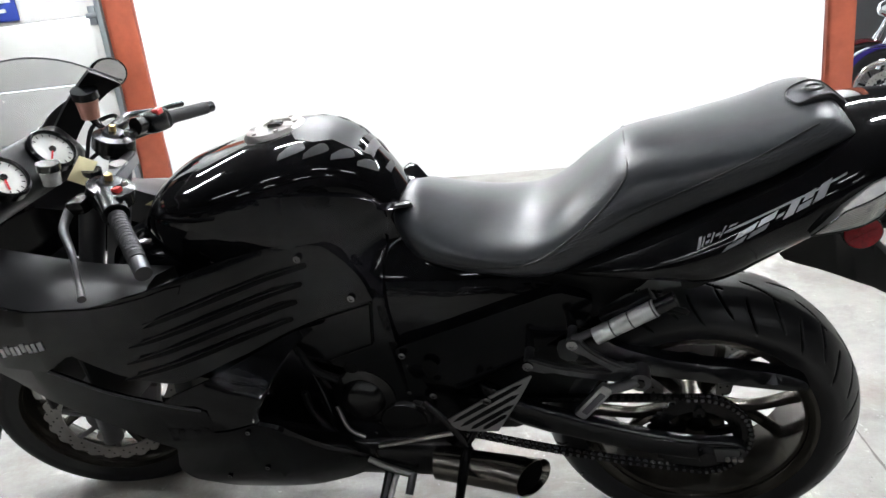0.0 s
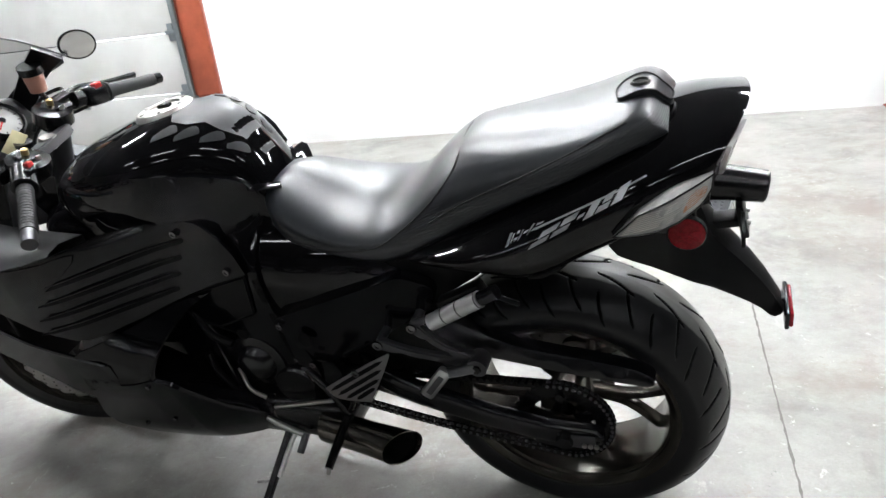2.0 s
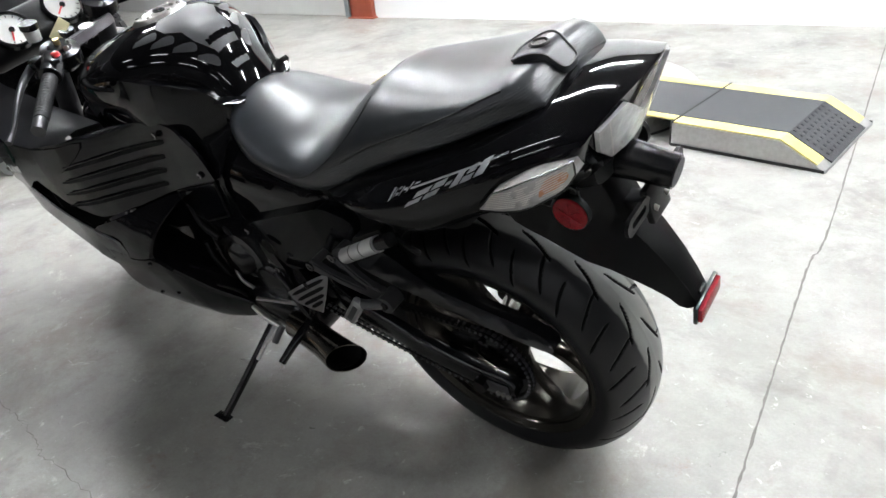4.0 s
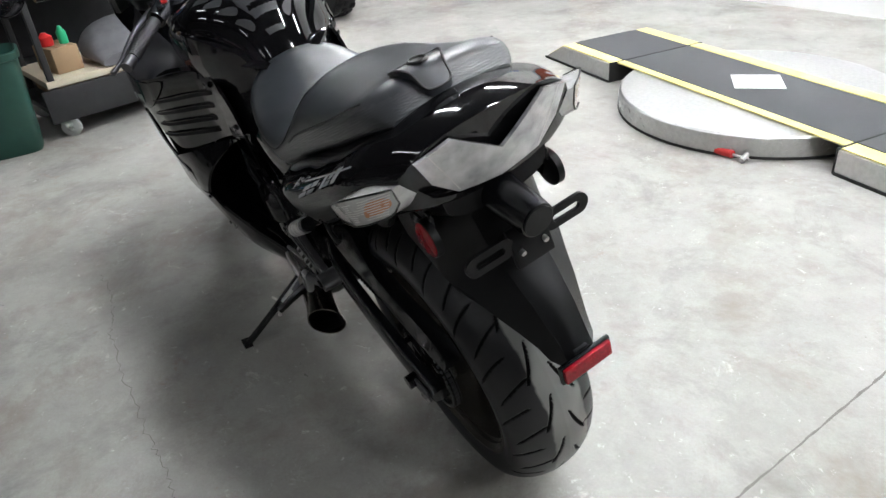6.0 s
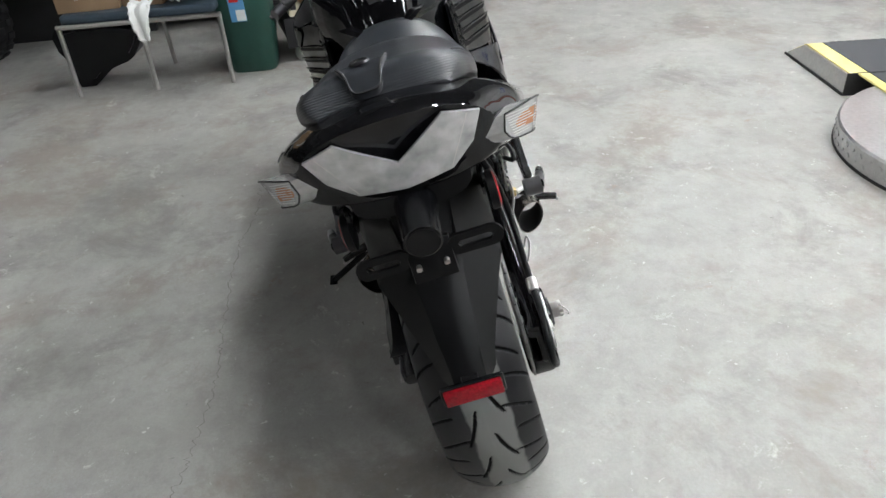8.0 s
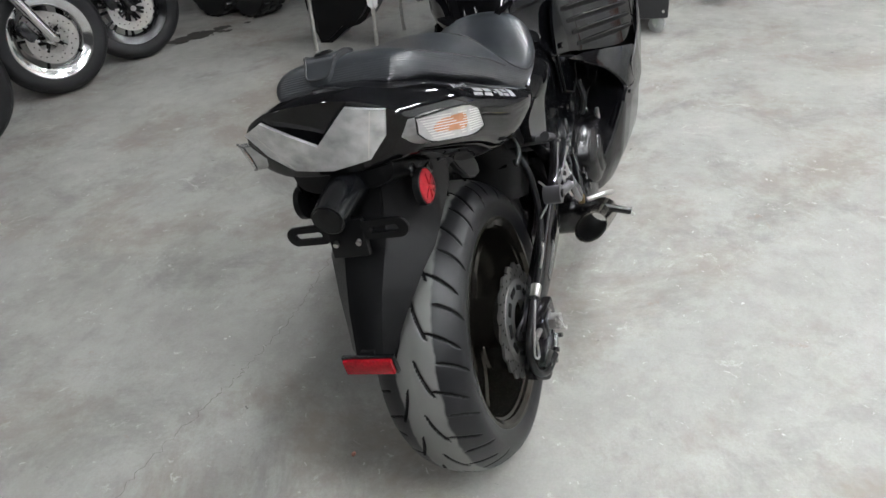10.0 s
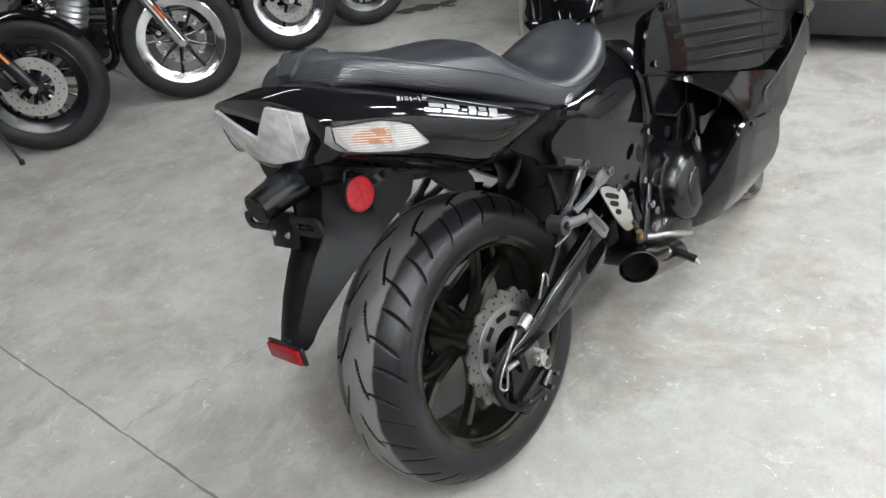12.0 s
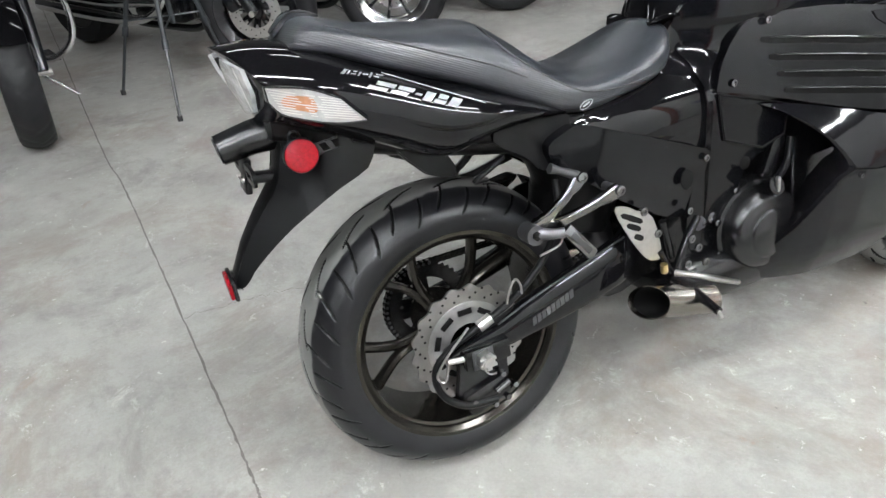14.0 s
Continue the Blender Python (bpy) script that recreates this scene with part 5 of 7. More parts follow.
part("axle_nut", rod((0.003, 0.165, 0.306), (0.003, 0.190, 0.306), 0.019, 6), STEEL, ra, "worn steel axle nut")
part("axle_washer", box(0.046, 0.004, 0.042, (0.003, 0.172, 0.306), 0.0015), GREYMETAL, ra, "grey steel axle plate")
for k in range(6):
    a = radians(60 * k + 30)
    part("nut_castle", box(0.010, 0.008, 0.006, (0.003 + 0.0135 * math.cos(a), 0.193, 0.306 + 0.0135 * math.sin(a)), 0.001), STEEL, ra)
part("axle_end", rod((0.003, 0.186, 0.306), (0.003, 0.198, 0.306), 0.011, 12), STEEL, ra)
part("split_pin", tube([(0.003, 0.192, 0.318), (0.02, 0.205, 0.312), (0.012, 0.208, 0.292), (-0.006, 0.204, 0.285)], 0.0016, 6), STEEL, ra)
part("adjuster_bolt", rod((0.03, 0.160, 0.31), (0.075, 0.160, 0.318), 0.006, 10), STEEL, ra)
cal = new("rear_caliper")
cal.parent = bike
cal["label"] = "dark brake caliper under the axle with bright bolts"
part("body", box(0.105, 0.062, 0.058, (-0.005, 0.126, 0.205), 0.014, Euler((0, 0.25, 0)).to_matrix()), ENGINE, cal)
part("bracket", slab(outline([(-0.06, 0.30), (-0.03, 0.335), (0.03, 0.33), (0.05, 0.26), (0.05, 0.21), (-0.05, 0.20)], 3), 0.128, 0.142, 0.003), ENGINE, cal)
for x, z in ((-0.045, 0.188), (-0.015, 0.182), (0.03, 0.205), (-0.04, 0.245)):
    part("bolt", rod((x, 0.15, z), (x, 0.162, z), 0.006, 8), POLISHED, cal)
part("banjo", rod((-0.050, 0.158, 0.226), (-0.018, 0.160, 0.214), 0.0085, 12), POLISHED, cal, "bright hose fitting")
part("bleed_nipple", rod((-0.062, 0.150, 0.214), (-0.060, 0.172, 0.218), 0.0055, 8), POLISHED, cal)
part("brake_hose", tube([(-0.02, 0.158, 0.194), (0.05, 0.155, 0.205), (0.092, 0.148, 0.245), (0.096, 0.146, 0.300), (0.055, 0.150, 0.340), (-0.02, 0.150, 0.367), (-0.10, 0.152, 0.405), (-0.17, 0.152, 0.465), (-0.215, 0.14, 0.54), (-0.23, 0.12, 0.60)], 0.0075, 10, 6), MATTE, bike, "black rubber brake hose")
part("hose_clamp", rod((-0.006, 0.150, 0.362), (-0.034, 0.151, 0.374), 0.0115, 14), STEEL, bike, "bright hose clamp")
for pts in ([(0.02, 0.160, 0.375), (0.075, 0.158, 0.325), (0.098, 0.156, 0.292), (0.085, 0.160, 0.278), (0.072, 0.160, 0.315)],
            [(-0.07, 0.158, 0.395), (-0.075, 0.170, 0.43), (-0.088, 0.170, 0.446), (-0.10, 0.166, 0.43), (-0.105, 0.158, 0.405)],
            [(-0.155, 0.158, 0.47), (-0.195, 0.172, 0.488), (-0.20, 0.172, 0.52), (-0.185, 0.165, 0.545)]):
    part("hose_guide", tube(pts, 0.0024, 8, 6), STEEL, bike, "bent wire hose guide")

# silver cylinder by the left subframe, and mirror-side mounts
SILVER = material("silver_anodised_metal", (0.70, 0.70, 0.70), 0.34, metal=0.6, var=0.15, scale=60)
cyl = part("shock_reservoir", rod((-0.186, -0.214, 0.640), (-0.084, -0.211, 0.696), 0.0155, 24), SILVER, bike, "silver ribbed shock reservoir")
for q in (0.3, 0.6, 0.97):
    p0, p1 = Vector((-0.186, -0.214, 0.640)), Vector((-0.084, -0.211, 0.696))
    c = p0.lerp(p1, q)
    d = (p1 - p0).normalized() * 0.0015
    # darker band on the surface paints a groove's shade
    part("groove", rod(c - d, c + d, 0.0157, 24), GREYMETAL, cyl)
part("reservoir_cap", rod((-0.083, -0.211, 0.6965), (-0.052, -0.210, 0.713), 0.0135, 20), SATIN, cyl)
part("reservoir_bracket", box(0.10, 0.03, 0.03, (-0.13, -0.18, 0.675), 0.006, Euler((0, -0.48, 0)).to_matrix()), MATTE, cyl)

# side stand
stand = new("side_stand")
stand.parent = bike
stand["label"] = "black steel side stand, folded out on the floor"
part("leg", tube([(-0.655, -0.165, 0.245), (-0.665, -0.24, 0.20), (-0.676, -0.33, 0.145), (-0.685, -0.408, 0.100)], [0.013, 0.011, 0.010, 0.010], 12), ENGINE, stand)
part("foot", turn(box(0.055, 0.026, 0.007, (0, 0, 0), 0.003), Matrix.Translation((-0.694, -0.413, 0.0935)) @ pose(0, 0, 0, -12.35, 0, 0)), ENGINE, stand)
part("pivot", box(0.05, 0.03, 0.06, (-0.655, -0.155, 0.255), 0.008), ENGINE, stand)
part("spring", tube([(-0.63, -0.165, 0.26), (-0.645, -0.21, 0.225), (-0.655, -0.27, 0.185)], 0.006, 10), STEEL, stand)
part("tang", rod((-0.665, -0.27, 0.175), (-0.71, -0.285, 0.178), 0.004, 8), STEEL, stand)

# engine
engine = new("engine")
engine.parent = bike
engine["label"] = "black four-cylinder engine with bolted covers"
part("crankcase", box(0.34, 0.25, 0.24, (-0.74, 0, 0.36), 0.04), ENGINE, engine)
part("cylinder_block", box(0.24, 0.30, 0.26, (-0.90, 0, 0.52), 0.02, Euler((0, -0.4, 0)).to_matrix()), ENGINE, engine)
part("sump", box(0.30, 0.20, 0.1, (-0.76, 0, 0.25), 0.03), ENGINE, engine)
cc = lathe([(0.0, 0.214), (0.055, 0.213), (0.072, 0.205), (0.082, 0.190), (0.086, 0.165), (0.094, 0.162), (0.096, 0.12), (0.0, 0.12)], 48)
bmesh.ops.transform(cc, matrix=Matrix.Translation((-0.720, 0, 0.367)) @ Matrix.Diagonal((1.20, 0.97, 1.15, 1)), verts=cc.verts)
part("clutch_step", turn(lathe([(0.0, 0.219), (0.040, 0.219), (0.046, 0.214), (0.050, 0.205), (0.0, 0.205)], 40), Matrix.Translation((-0.714, -0.006, 0.363)) @ Matrix.Diagonal((1.15, 1, 1.25, 1))), CASE, engine)
clutch = part("clutch_cover", cc, CASE, engine, "glossy black round clutch cover")
part("oil_cap", rod((-0.722, 0.185, 0.462), (-0.722, 0.214, 0.474), 0.020, 20), ENGINE, clutch)
part("cap_tab", box(0.008, 0.01, 0.034, (-0.722, 0.216, 0.478), 0.003), STEEL, clutch)
for k in range(9):
    a = radians(20 + 40 * k)
    x, z = -0.720 + 0.119 * math.cos(a), 0.367 + 0.115 * math.sin(a)
    screw(clutch, x, 0.158, z, 1, 0.008)
lc = lathe([(0.0, -0.185), (0.03, -0.184), (0.042, -0.176), (0.05, -0.16), (0.07, -0.155), (0.074, -0.12), (0, -0.12)], 40)
bmesh.ops.translate(lc, vec=(-0.679, 0, 0.444), verts=lc.verts)
part("stator_cover", lc, ENGINE, engine, "black round generator cover")
lc = lathe([(0.0, -0.165), (0.05, -0.162), (0.06, -0.15), (0.062, -0.12), (0, -0.12)], 36)
bmesh.ops.translate(lc, vec=(-0.60, 0, 0.375), verts=lc.verts)
part("sprocket_cover", lc, ENGINE, engine)
rnd = random.Random(4)
for k in range(22):
    x, z = rnd.uniform(-0.80, -0.53), rnd.uniform(0.26, 0.50)
    screw(engine, x, -0.126 - 0.03 * rnd.random(), z, -1, rnd.uniform(0.004, 0.007))
for pts, r, mt in (([(-0.80, -0.15, 0.60), (-0.77, -0.165, 0.53), (-0.72, -0.165, 0.50)], 0.009, MATTE), ([(-0.79, -0.14, 0.52), (-0.765, -0.16, 0.44), (-0.77, -0.155, 0.36)], 0.006, ENGINE),
                   ([(-0.75, -0.15, 0.41), (-0.73, -0.165, 0.36), (-0.70, -0.16, 0.33)], 0.005, STEEL), ([(-0.81, -0.16, 0.46), (-0.80, -0.165, 0.40), (-0.75, -0.16, 0.315)], 0.008, MATTE),
                   ([(-0.82, 0.16, 0.55), (-0.80, 0.17, 0.50), (-0.78, 0.16, 0.46)], 0.008, MATTE), ([(-0.84, 0.15, 0.50), (-0.82, 0.17, 0.44), (-0.83, 0.16, 0.38)], 0.006, ENGINE)):
    part("hose", tube(pts, r, 10), mt, engine)
part("header_pipe", tube([(-0.98, -0.06, 0.45), (-1.0, -0.06, 0.30), (-0.85, -0.08, 0.24), (-0.66, -0.165, 0.30)], 0.024, 14), BURNT, engine)
part("header_pipe", tube([(-0.98, 0.06, 0.45), (-1.0, 0.06, 0.30), (-0.85, 0.08, 0.24), (-0.66, 0.165, 0.30)], 0.024, 14), BURNT, engine)
part("radiator", box(0.05, 0.36, 0.32, (-1.08, 0, 0.52), 0.01, Euler((0, 0.2, 0)).to_matrix()), MATTE, bike)

part("gearbox_case", box(0.20, 0.22, 0.22, (-0.575, 0, 0.375), 0.04), ENGINE, engine)
part("exhaust_chamber", box(0.33, 0.37, 0.12, (-0.645, 0, 0.278), 0.045, seg=3), ENGINE, engine, "black exhaust chamber under the engine")
for s in (-1, 1):
    part("pivot_plate", slab(outline([(-0.63, 0.50), (-0.52, 0.48), (-0.475, 0.42), (-0.485, 0.34), (-0.56, 0.29), (-0.66, 0.28)], 3), s * 0.118, s * 0.140, 0.006), ENGINE, engine)
    part("pivot_bolt", rod((-0.565, s * 0.138, 0.415), (-0.565, s * 0.152, 0.415), 0.017, 6), GREYMETAL, engine)
    part("link_arm", slab(outline([(-0.50, 0.36), (-0.38, 0.31), (-0.36, 0.27), (-0.42, 0.26), (-0.52, 0.30)], 2), s * 0.04, s * 0.055, 0.004), ENGINE, engine)

# inner mass behind the panels
part("airbox", box(0.46, 0.25, 0.22, (-0.86, 0, 0.70), 0.05), MATTE, bike)
part("subframe", body([(-0.56, 0.74, 0.66, 0.56, 0.12, 3, 3), (-0.36, 0.74, 0.68, 0.62, 0.14, 3, 3), (-0.1, 0.78, 0.73, 0.67, 0.13, 3, 3), (0.1, 0.84, 0.78, 0.72, 0.11, 3, 3), (0.28, 0.88, 0.83, 0.79, 0.09, 3, 3)], 20, 3), MATTE, bike)
part("inner_fender", tube([(-0.32, 0, 0.45), (-0.35, 0, 0.56), (-0.29, 0, 0.65), (-0.21, 0, 0.69)], [0.09, 0.10, 0.07, 0.05], 16), MATTE, bike)
part("chain_slider_cover", slab(outline([(-0.47, 0.53), (-0.26, 0.53), (-0.215, 0.49), (-0.215, 0.43), (-0.25, 0.40), (-0.47, 0.41)], 2), -0.098, -0.104, 0.001), MATTE, bike)
part("shock", rod((-0.42, 0, 0.30), (-0.36, 0, 0.60), 0.035, 16), GREYMETAL, bike)
for s in (-1, 1):
    part("subframe_rail", tube([(-0.40, s * 0.12, 0.64), (-0.2, s * 0.13, 0.70), (0.0, s * 0.12, 0.74), (0.15, s * 0.10, 0.78)], 0.014, 12), MATTE, bike)
    part("tail_bracket", slab(outline([(-0.02, 0.70), (0.05, 0.735), (0.09, 0.76), (0.085, 0.74), (0.03, 0.675), (-0.03, 0.655)], 2), s * 0.085, s * 0.100, 0.003), MATTE, bike)
    part("luggage_hook", tube([(-0.10, s * 0.16, 0.685), (-0.06, s * 0.178, 0.675), (-0.03, s * 0.178, 0.662), (-0.06, s * 0.165, 0.655)], 0.005, 8), MATTE, bike)

# cockpit -----------------------------------------------------------------
bars = new("handlebar")
bars.parent = bike
bars["label"] = "clip-on handlebars turned to the left, with switches and levers"
GRIP = material("grip_rubber", (0.03, 0.03, 0.032), 0.6, bump=0.3, bump_scale=300)
part("top_clamp", slab(outline([(-1.285, 0.0), (-1.25, 0.02), (-1.11, 0.02), (-1.075, 0.0), (-1.11, -0.02), (-1.25, -0.02)], 2), -0.012, 0.012, 0.003), GREYMETAL, bars).matrix_basis = Matrix.Translation((-1.172, 0, 0.935)) @ pose(0, 0, 0, 90 - 8, 0, 17 + 90) @ Matrix.Translation((1.18, 0, 0))
for (x, y, z) in ((-1.238, 0.110, 0.982), (-1.118, -0.100, 0.948)):
    part("fork_cap", turn(lathe([(0, 0.012), (0.022, 0.011), (0.027, 0.004), (0.045, 0.0), (0.047, -0.03), (0.03, -0.05), (0, -0.05)], 32, axis="z"), Matrix.Translation((x, y, z)) @ pose(0, 0, 0, -4, 23, 0)), ENGINE, bars, "black fork cap with adjuster")
    part("fork_adjuster", rod((x, y, z + 0.008), (x + 0.005, y, z + 0.024), 0.008, 10), BRASS, bars)
    for k in range(3):
        a = 2.1 * k
        part("clamp_bolt", rod((x + 0.034 * math.cos(a), y + 0.034 * math.sin(a), z - 0.002), (x + 0.034 * math.cos(a), y + 0.034 * math.sin(a), z + 0.007), 0.006, 10), STEEL, bars)
part("stem_nut", rod((-1.180, 0.012, 0.925), (-1.174, 0.012, 0.952), 0.020, 6), STEEL, bars, "bright steering stem nut")
part("ignition_lock", rod((-1.225, -0.02, 0.92), (-1.218, -0.02, 0.955), 0.020, 18), SATIN, bars)
part("key_tag", turn(box(0.042, 0.0025, 0.058, (0, 0, 0), 0.001), Matrix.Translation((-1.232, -0.030, 0.957)) @ pose(0, 0, 0, -48, 24, 0)), YELLOW, bars, "pale yellow paper key tag")
# right bar
gin, gout = Vector((-1.200, 0.245, 0.968)), Vector((-1.167, 0.412, 0.939))
d = (gout - gin).normalized()
part("bar_tube", rod(Vector((-1.232, 0.12, 0.975)), gout, 0.011), ENGINE, bars)
part("grip", rod(gin + d * 0.012, gout - d * 0.02, 0.0165, 18), GRIP, bars, "ribbed black rubber grip")
part("bar_end", rod(gout - d * 0.02, gout + d * 0.004, 0.015, 18, r2=0.014), SATIN, bars)
part("grip_flange", rod(gin + d * 0.006, gin + d * 0.012, 0.025, 20), GRIP, bars)
part("switch_housing", turn(box(0.055, 0.062, 0.050, (0, 0, 0), 0.012), Matrix.Translation(gin - d * 0.03) @ pose(0, 0, 0, -8, 0, -10)), SATIN, bars)
part("kill_switch", turn(box(0.018, 0.022, 0.014, (0, 0, 0), 0.003), Matrix.Translation(gin - d * 0.028 + Vector((0.02, 0, 0.024)))), REDBTN, bars, "red engine kill switch")
part("clutch_clamp", rod(gin - d * 0.085, gin - d * 0.062, 0.020, 16), ENGINE, bars)
part("brake_lever", tube([(-1.268, 0.18, 0.985), (-1.285, 0.24, 0.988), (-1.262, 0.32, 0.972), (-1.245, 0.41, 0.956)], [0.009, 0.008, 0.006, 0.008], 10), SATIN, bars, "black front brake lever")
part("master_cylinder", rod((-1.262, 0.11, 0.985), (-1.268, 0.19, 0.987), 0.015, 14), ENGINE, bars)
# brake fluid cup
cup = part("brake_reservoir", rod((-1.333, 0.175, 1.012), (-1.322, 0.172, 1.060), 0.021, 24, r2=0.026), FLUID, bars, "brake fluid cup with pinkish fluid")
part("lid", rod((-1.322, 0.172, 1.060), (-1.318, 0.170, 1.078), 0.030, 24), SATIN, cup, "black screw lid")
part("stem", rod((-1.335, 0.175, 1.012), (-1.30, 0.16, 0.985), 0.008, 10), ENGINE, cup)
# left bar
lin, lout = Vector((-1.100, -0.140, 0.930)), Vector((-0.947, -0.307, 0.865))
d = (lout - lin).normalized()
part("bar_tube", rod(Vector((-1.12, -0.11, 0.938)), lout, 0.011), ENGINE, bars)
part("grip", rod(lin + d * 0.055, lout - d * 0.035, 0.0165, 18), GRIP, bars, "ribbed black rubber grip")
for k in range(14):
    c = lin + d * (0.06 + 0.0095 * k)
    part("grip_ring", rod(c, c + d * 0.004, 0.0174, 16), GRIP, bars)
part("bar_end", rod(lout - d * 0.033, lout + d * 0.004, 0.0155, 18), GREYMETAL, bars, "machined bar-end weight")
part("switch_housing", rod(lin - d * 0.015, lin + d * 0.05, 0.026, 20), SATIN, bars)
part("switch_button", turn(box(0.016, 0.016, 0.012, (0, 0, 0), 0.003), Matrix.Translation(lin + d * 0.005 + Vector((0.016, 0.012, 0.022)))), REDBTN, bars, "small red switch button")
part("switch_rocker", turn(box(0.024, 0.018, 0.012, (0, 0, 0), 0.003), Matrix.Translation(lin + d * 0.03 + Vector((0.014, 0.012, 0.020)))), SATIN, bars)
part("clutch_lever", tube([(-1.185, -0.155, 0.925), (-1.175, -0.20, 0.905), (-1.125, -0.255, 0.885), (-1.085, -0.31, 0.85), (-1.060, -0.344, 0.837)], [0.010, 0.009, 0.007, 0.006, 0.008], 10), GREYMETAL, bars, "grey clutch lever")
part("lever_perch", box(0.04, 0.05, 0.03, (-1.165, -0.14, 0.93), 0.008), ENGINE, bars)
cup = part("clutch_reservoir", rod((-1.265, -0.085, 0.955), (-1.26, -0.083, 0.985), 0.018, 20, r2=0.020), CLEAR, bars, "small clutch fluid cup")
part("lid", rod((-1.26, -0.083, 0.985), (-1.257, -0.082, 1.0), 0.023, 20), SATIN, cup, "black screw lid")
for pts in ([(-1.20, 0.21, 0.955), (-1.27, 0.20, 0.94), (-1.33, 0.12, 0.93), (-1.30, 0.04, 0.88)], [(-1.11, -0.12, 0.92), (-1.17, -0.10, 0.90), (-1.25, -0.06, 0.88), (-1.28, 0.0, 0.85)],
            [(-1.26, 0.17, 0.985), (-1.30, 0.21, 1.0), (-1.33, 0.16, 0.99), (-1.33, 0.10, 0.93)]):
    part("cable", tube(pts, 0.005, 8), MATTE, bars)

INNERPANEL = material("dull_inner_plastic", (0.020, 0.020, 0.022), 0.36, var=0.2, bump=0.15, bump_scale=900, spec=0.6)
# instruments, inner panels, screen, mirrors
dash = new("instrument_panel")
dash.parent = bike
dash["label"] = "twin white-faced dials in a black dash"
part("dash_shell", turn(box(0.10, 0.36, 0.12, (0, 0, 0), 0.035, seg=4), Matrix.Translation((-1.435, 0.0, 0.945)) @ pose(0, 0, 0, 0, -38, 0)), MATTE, dash)
for y in (0.078, -0.078):
    m = Matrix.Translation((-1.385, y, 0.975)) @ pose(0, 0, 0, 0, 52, 0)
    part("dial", turn(lathe([(0, 0.0), (0.046, 0.0), (0.046, -0.01), (0, -0.01)], 40, axis="z"), m), PAPER, dash, "white dial face")
    part("bezel", turn(lathe([(0.045, -0.01), (0.045, 0.006), (0.049, 0.009), (0.054, 0.004), (0.055, -0.012)], 40, axis="z", closed=True), m), SATIN, dash)
    part("needle", turn(box(0.004, 0.036, 0.001, (0, -0.016, 0.003)), m @ pose(0, 0, 0, 0, 0, 35 if y > 0 else 60)), REDBTN, dash)
    part("dial_hub", turn(lathe([(0, 0.005), (0.007, 0.005), (0.008, 0.0)], 20, axis="z"), m), SATIN, dash)
    for k in range(11):
        a = radians(-40 + 26 * k)
        part("tick", turn(box(0.002, 0.007, 0.0006, (0, 0.039, 0.0012)), m @ pose(0, 0, 0, 0, 0, -120 + 24 * k)), DARK, dash)
part("screen_glass", turn(box(0.075, 0.05, 0.006, (0, 0, 0), 0.002), Matrix.Translation((-1.40, 0.0, 0.972)) @ pose(0, 0, 0, 0, 52, 0)), GLOSS, dash)
for s in (-1, 1):
    rows = []
    for x in np.linspace(-1.62, -1.0, 12):
        e = Vector((x, s * (side_w(x, 0.785) + 0.001), 0.785 if x < -1.06 else 0.785))
        i = Vector((x, s * lerp(x, [(-1.62, 0.16), (-1.4, 0.17), (-1.2, 0.15), (-1.0, 0.16)]), lerp(x, [(-1.62, 0.90), (-1.4, 0.86), (-1.2, 0.80), (-1.0, 0.79)])))
        mid = e.lerp(i, 0.5) + Vector((0, 0, 0.018))
        rows.append([e, e.lerp(mid, 0.5) + Vector((0, 0, 0.006)), mid, i.lerp(mid, 0.5), i, i - Vector((0, 0, 0.10))])
    part("inner_fairing", loft(rows, closed=False), INNERPANEL, bike, "dull black inner fairing panel")
part("air_box", body([(-1.20, 0.80, 0.72, 0.60, 0.10, 2.6, 2.6), (-1.12, 0.83, 0.74, 0.58, 0.145, 2.8, 2.8), (-1.00, 0.84, 0.74, 0.57, 0.150, 2.8, 2.8), (-0.92, 0.82, 0.74, 0.58, 0.140, 2.6, 2.6)], 28), FAIRING, bike, "gloss black air duct behind the steering head")
# screen
SCREEN = material("smoked_clear_screen", (0.10, 0.10, 0.10), 0.05, alpha=0.32, var=0.02, coat=0.5)
rows, mounts = [], ([], [])
for q in np.linspace(0, 1, 16):
    row = []
    for u in np.linspace(-1, 1, 25):
        w = 0.235 + 0.004 * q
        zt = 0.90 + (0.285 * q) * (1 - 0.38 * abs(u) ** 3 * q)
        x = -1.70 + 0.30 * q + 0.20 * u * u * (1 - 0.35 * q)
        row.append(Vector((x, u * w, zt)))
    rows.append(row)
    for side, strip in zip((row[:3], row[-3:]), mounts):
        strip.append([p + Vector((0.004, -0.005 * math.copysign(1, p.y), -0.004)) for p in side])
scr = part("windscreen", loft(rows, closed=False), SCREEN, bike, "smoked clear windscreen")
scr.visible_shadow = False
for strip in mounts:
    part("screen_mount", loft([[*r, *[p + Vector((0.010, -0.012 * math.copysign(1, p.y), -0.004)) for p in reversed(r)]] for r in strip]), MATTE, bike, "black inner mount along the screen edge")
part("screen_edge", tube([*[r[0] for r in rows[::3]], *[p for p in rows[-1][::3]], *[r[-1] for r in rows[::-3]]], 0.0022, 8, 3), GREYMETAL, scr)
nosecap = loft([[Vector((x0 + 0.16 * abs(u) ** 2.2, u * w, z)) for u in np.linspace(-1, 1, 21)] for x0, w, z in ((-1.70, 0.235, 0.905), (-1.77, 0.225, 0.85), (-1.79, 0.205, 0.78), (-1.77, 0.18, 0.70), (-1.70, 0.17, 0.62))], closed=False)
part("nose_cap", nosecap, GLOSS, bike, "gloss black nose cap")
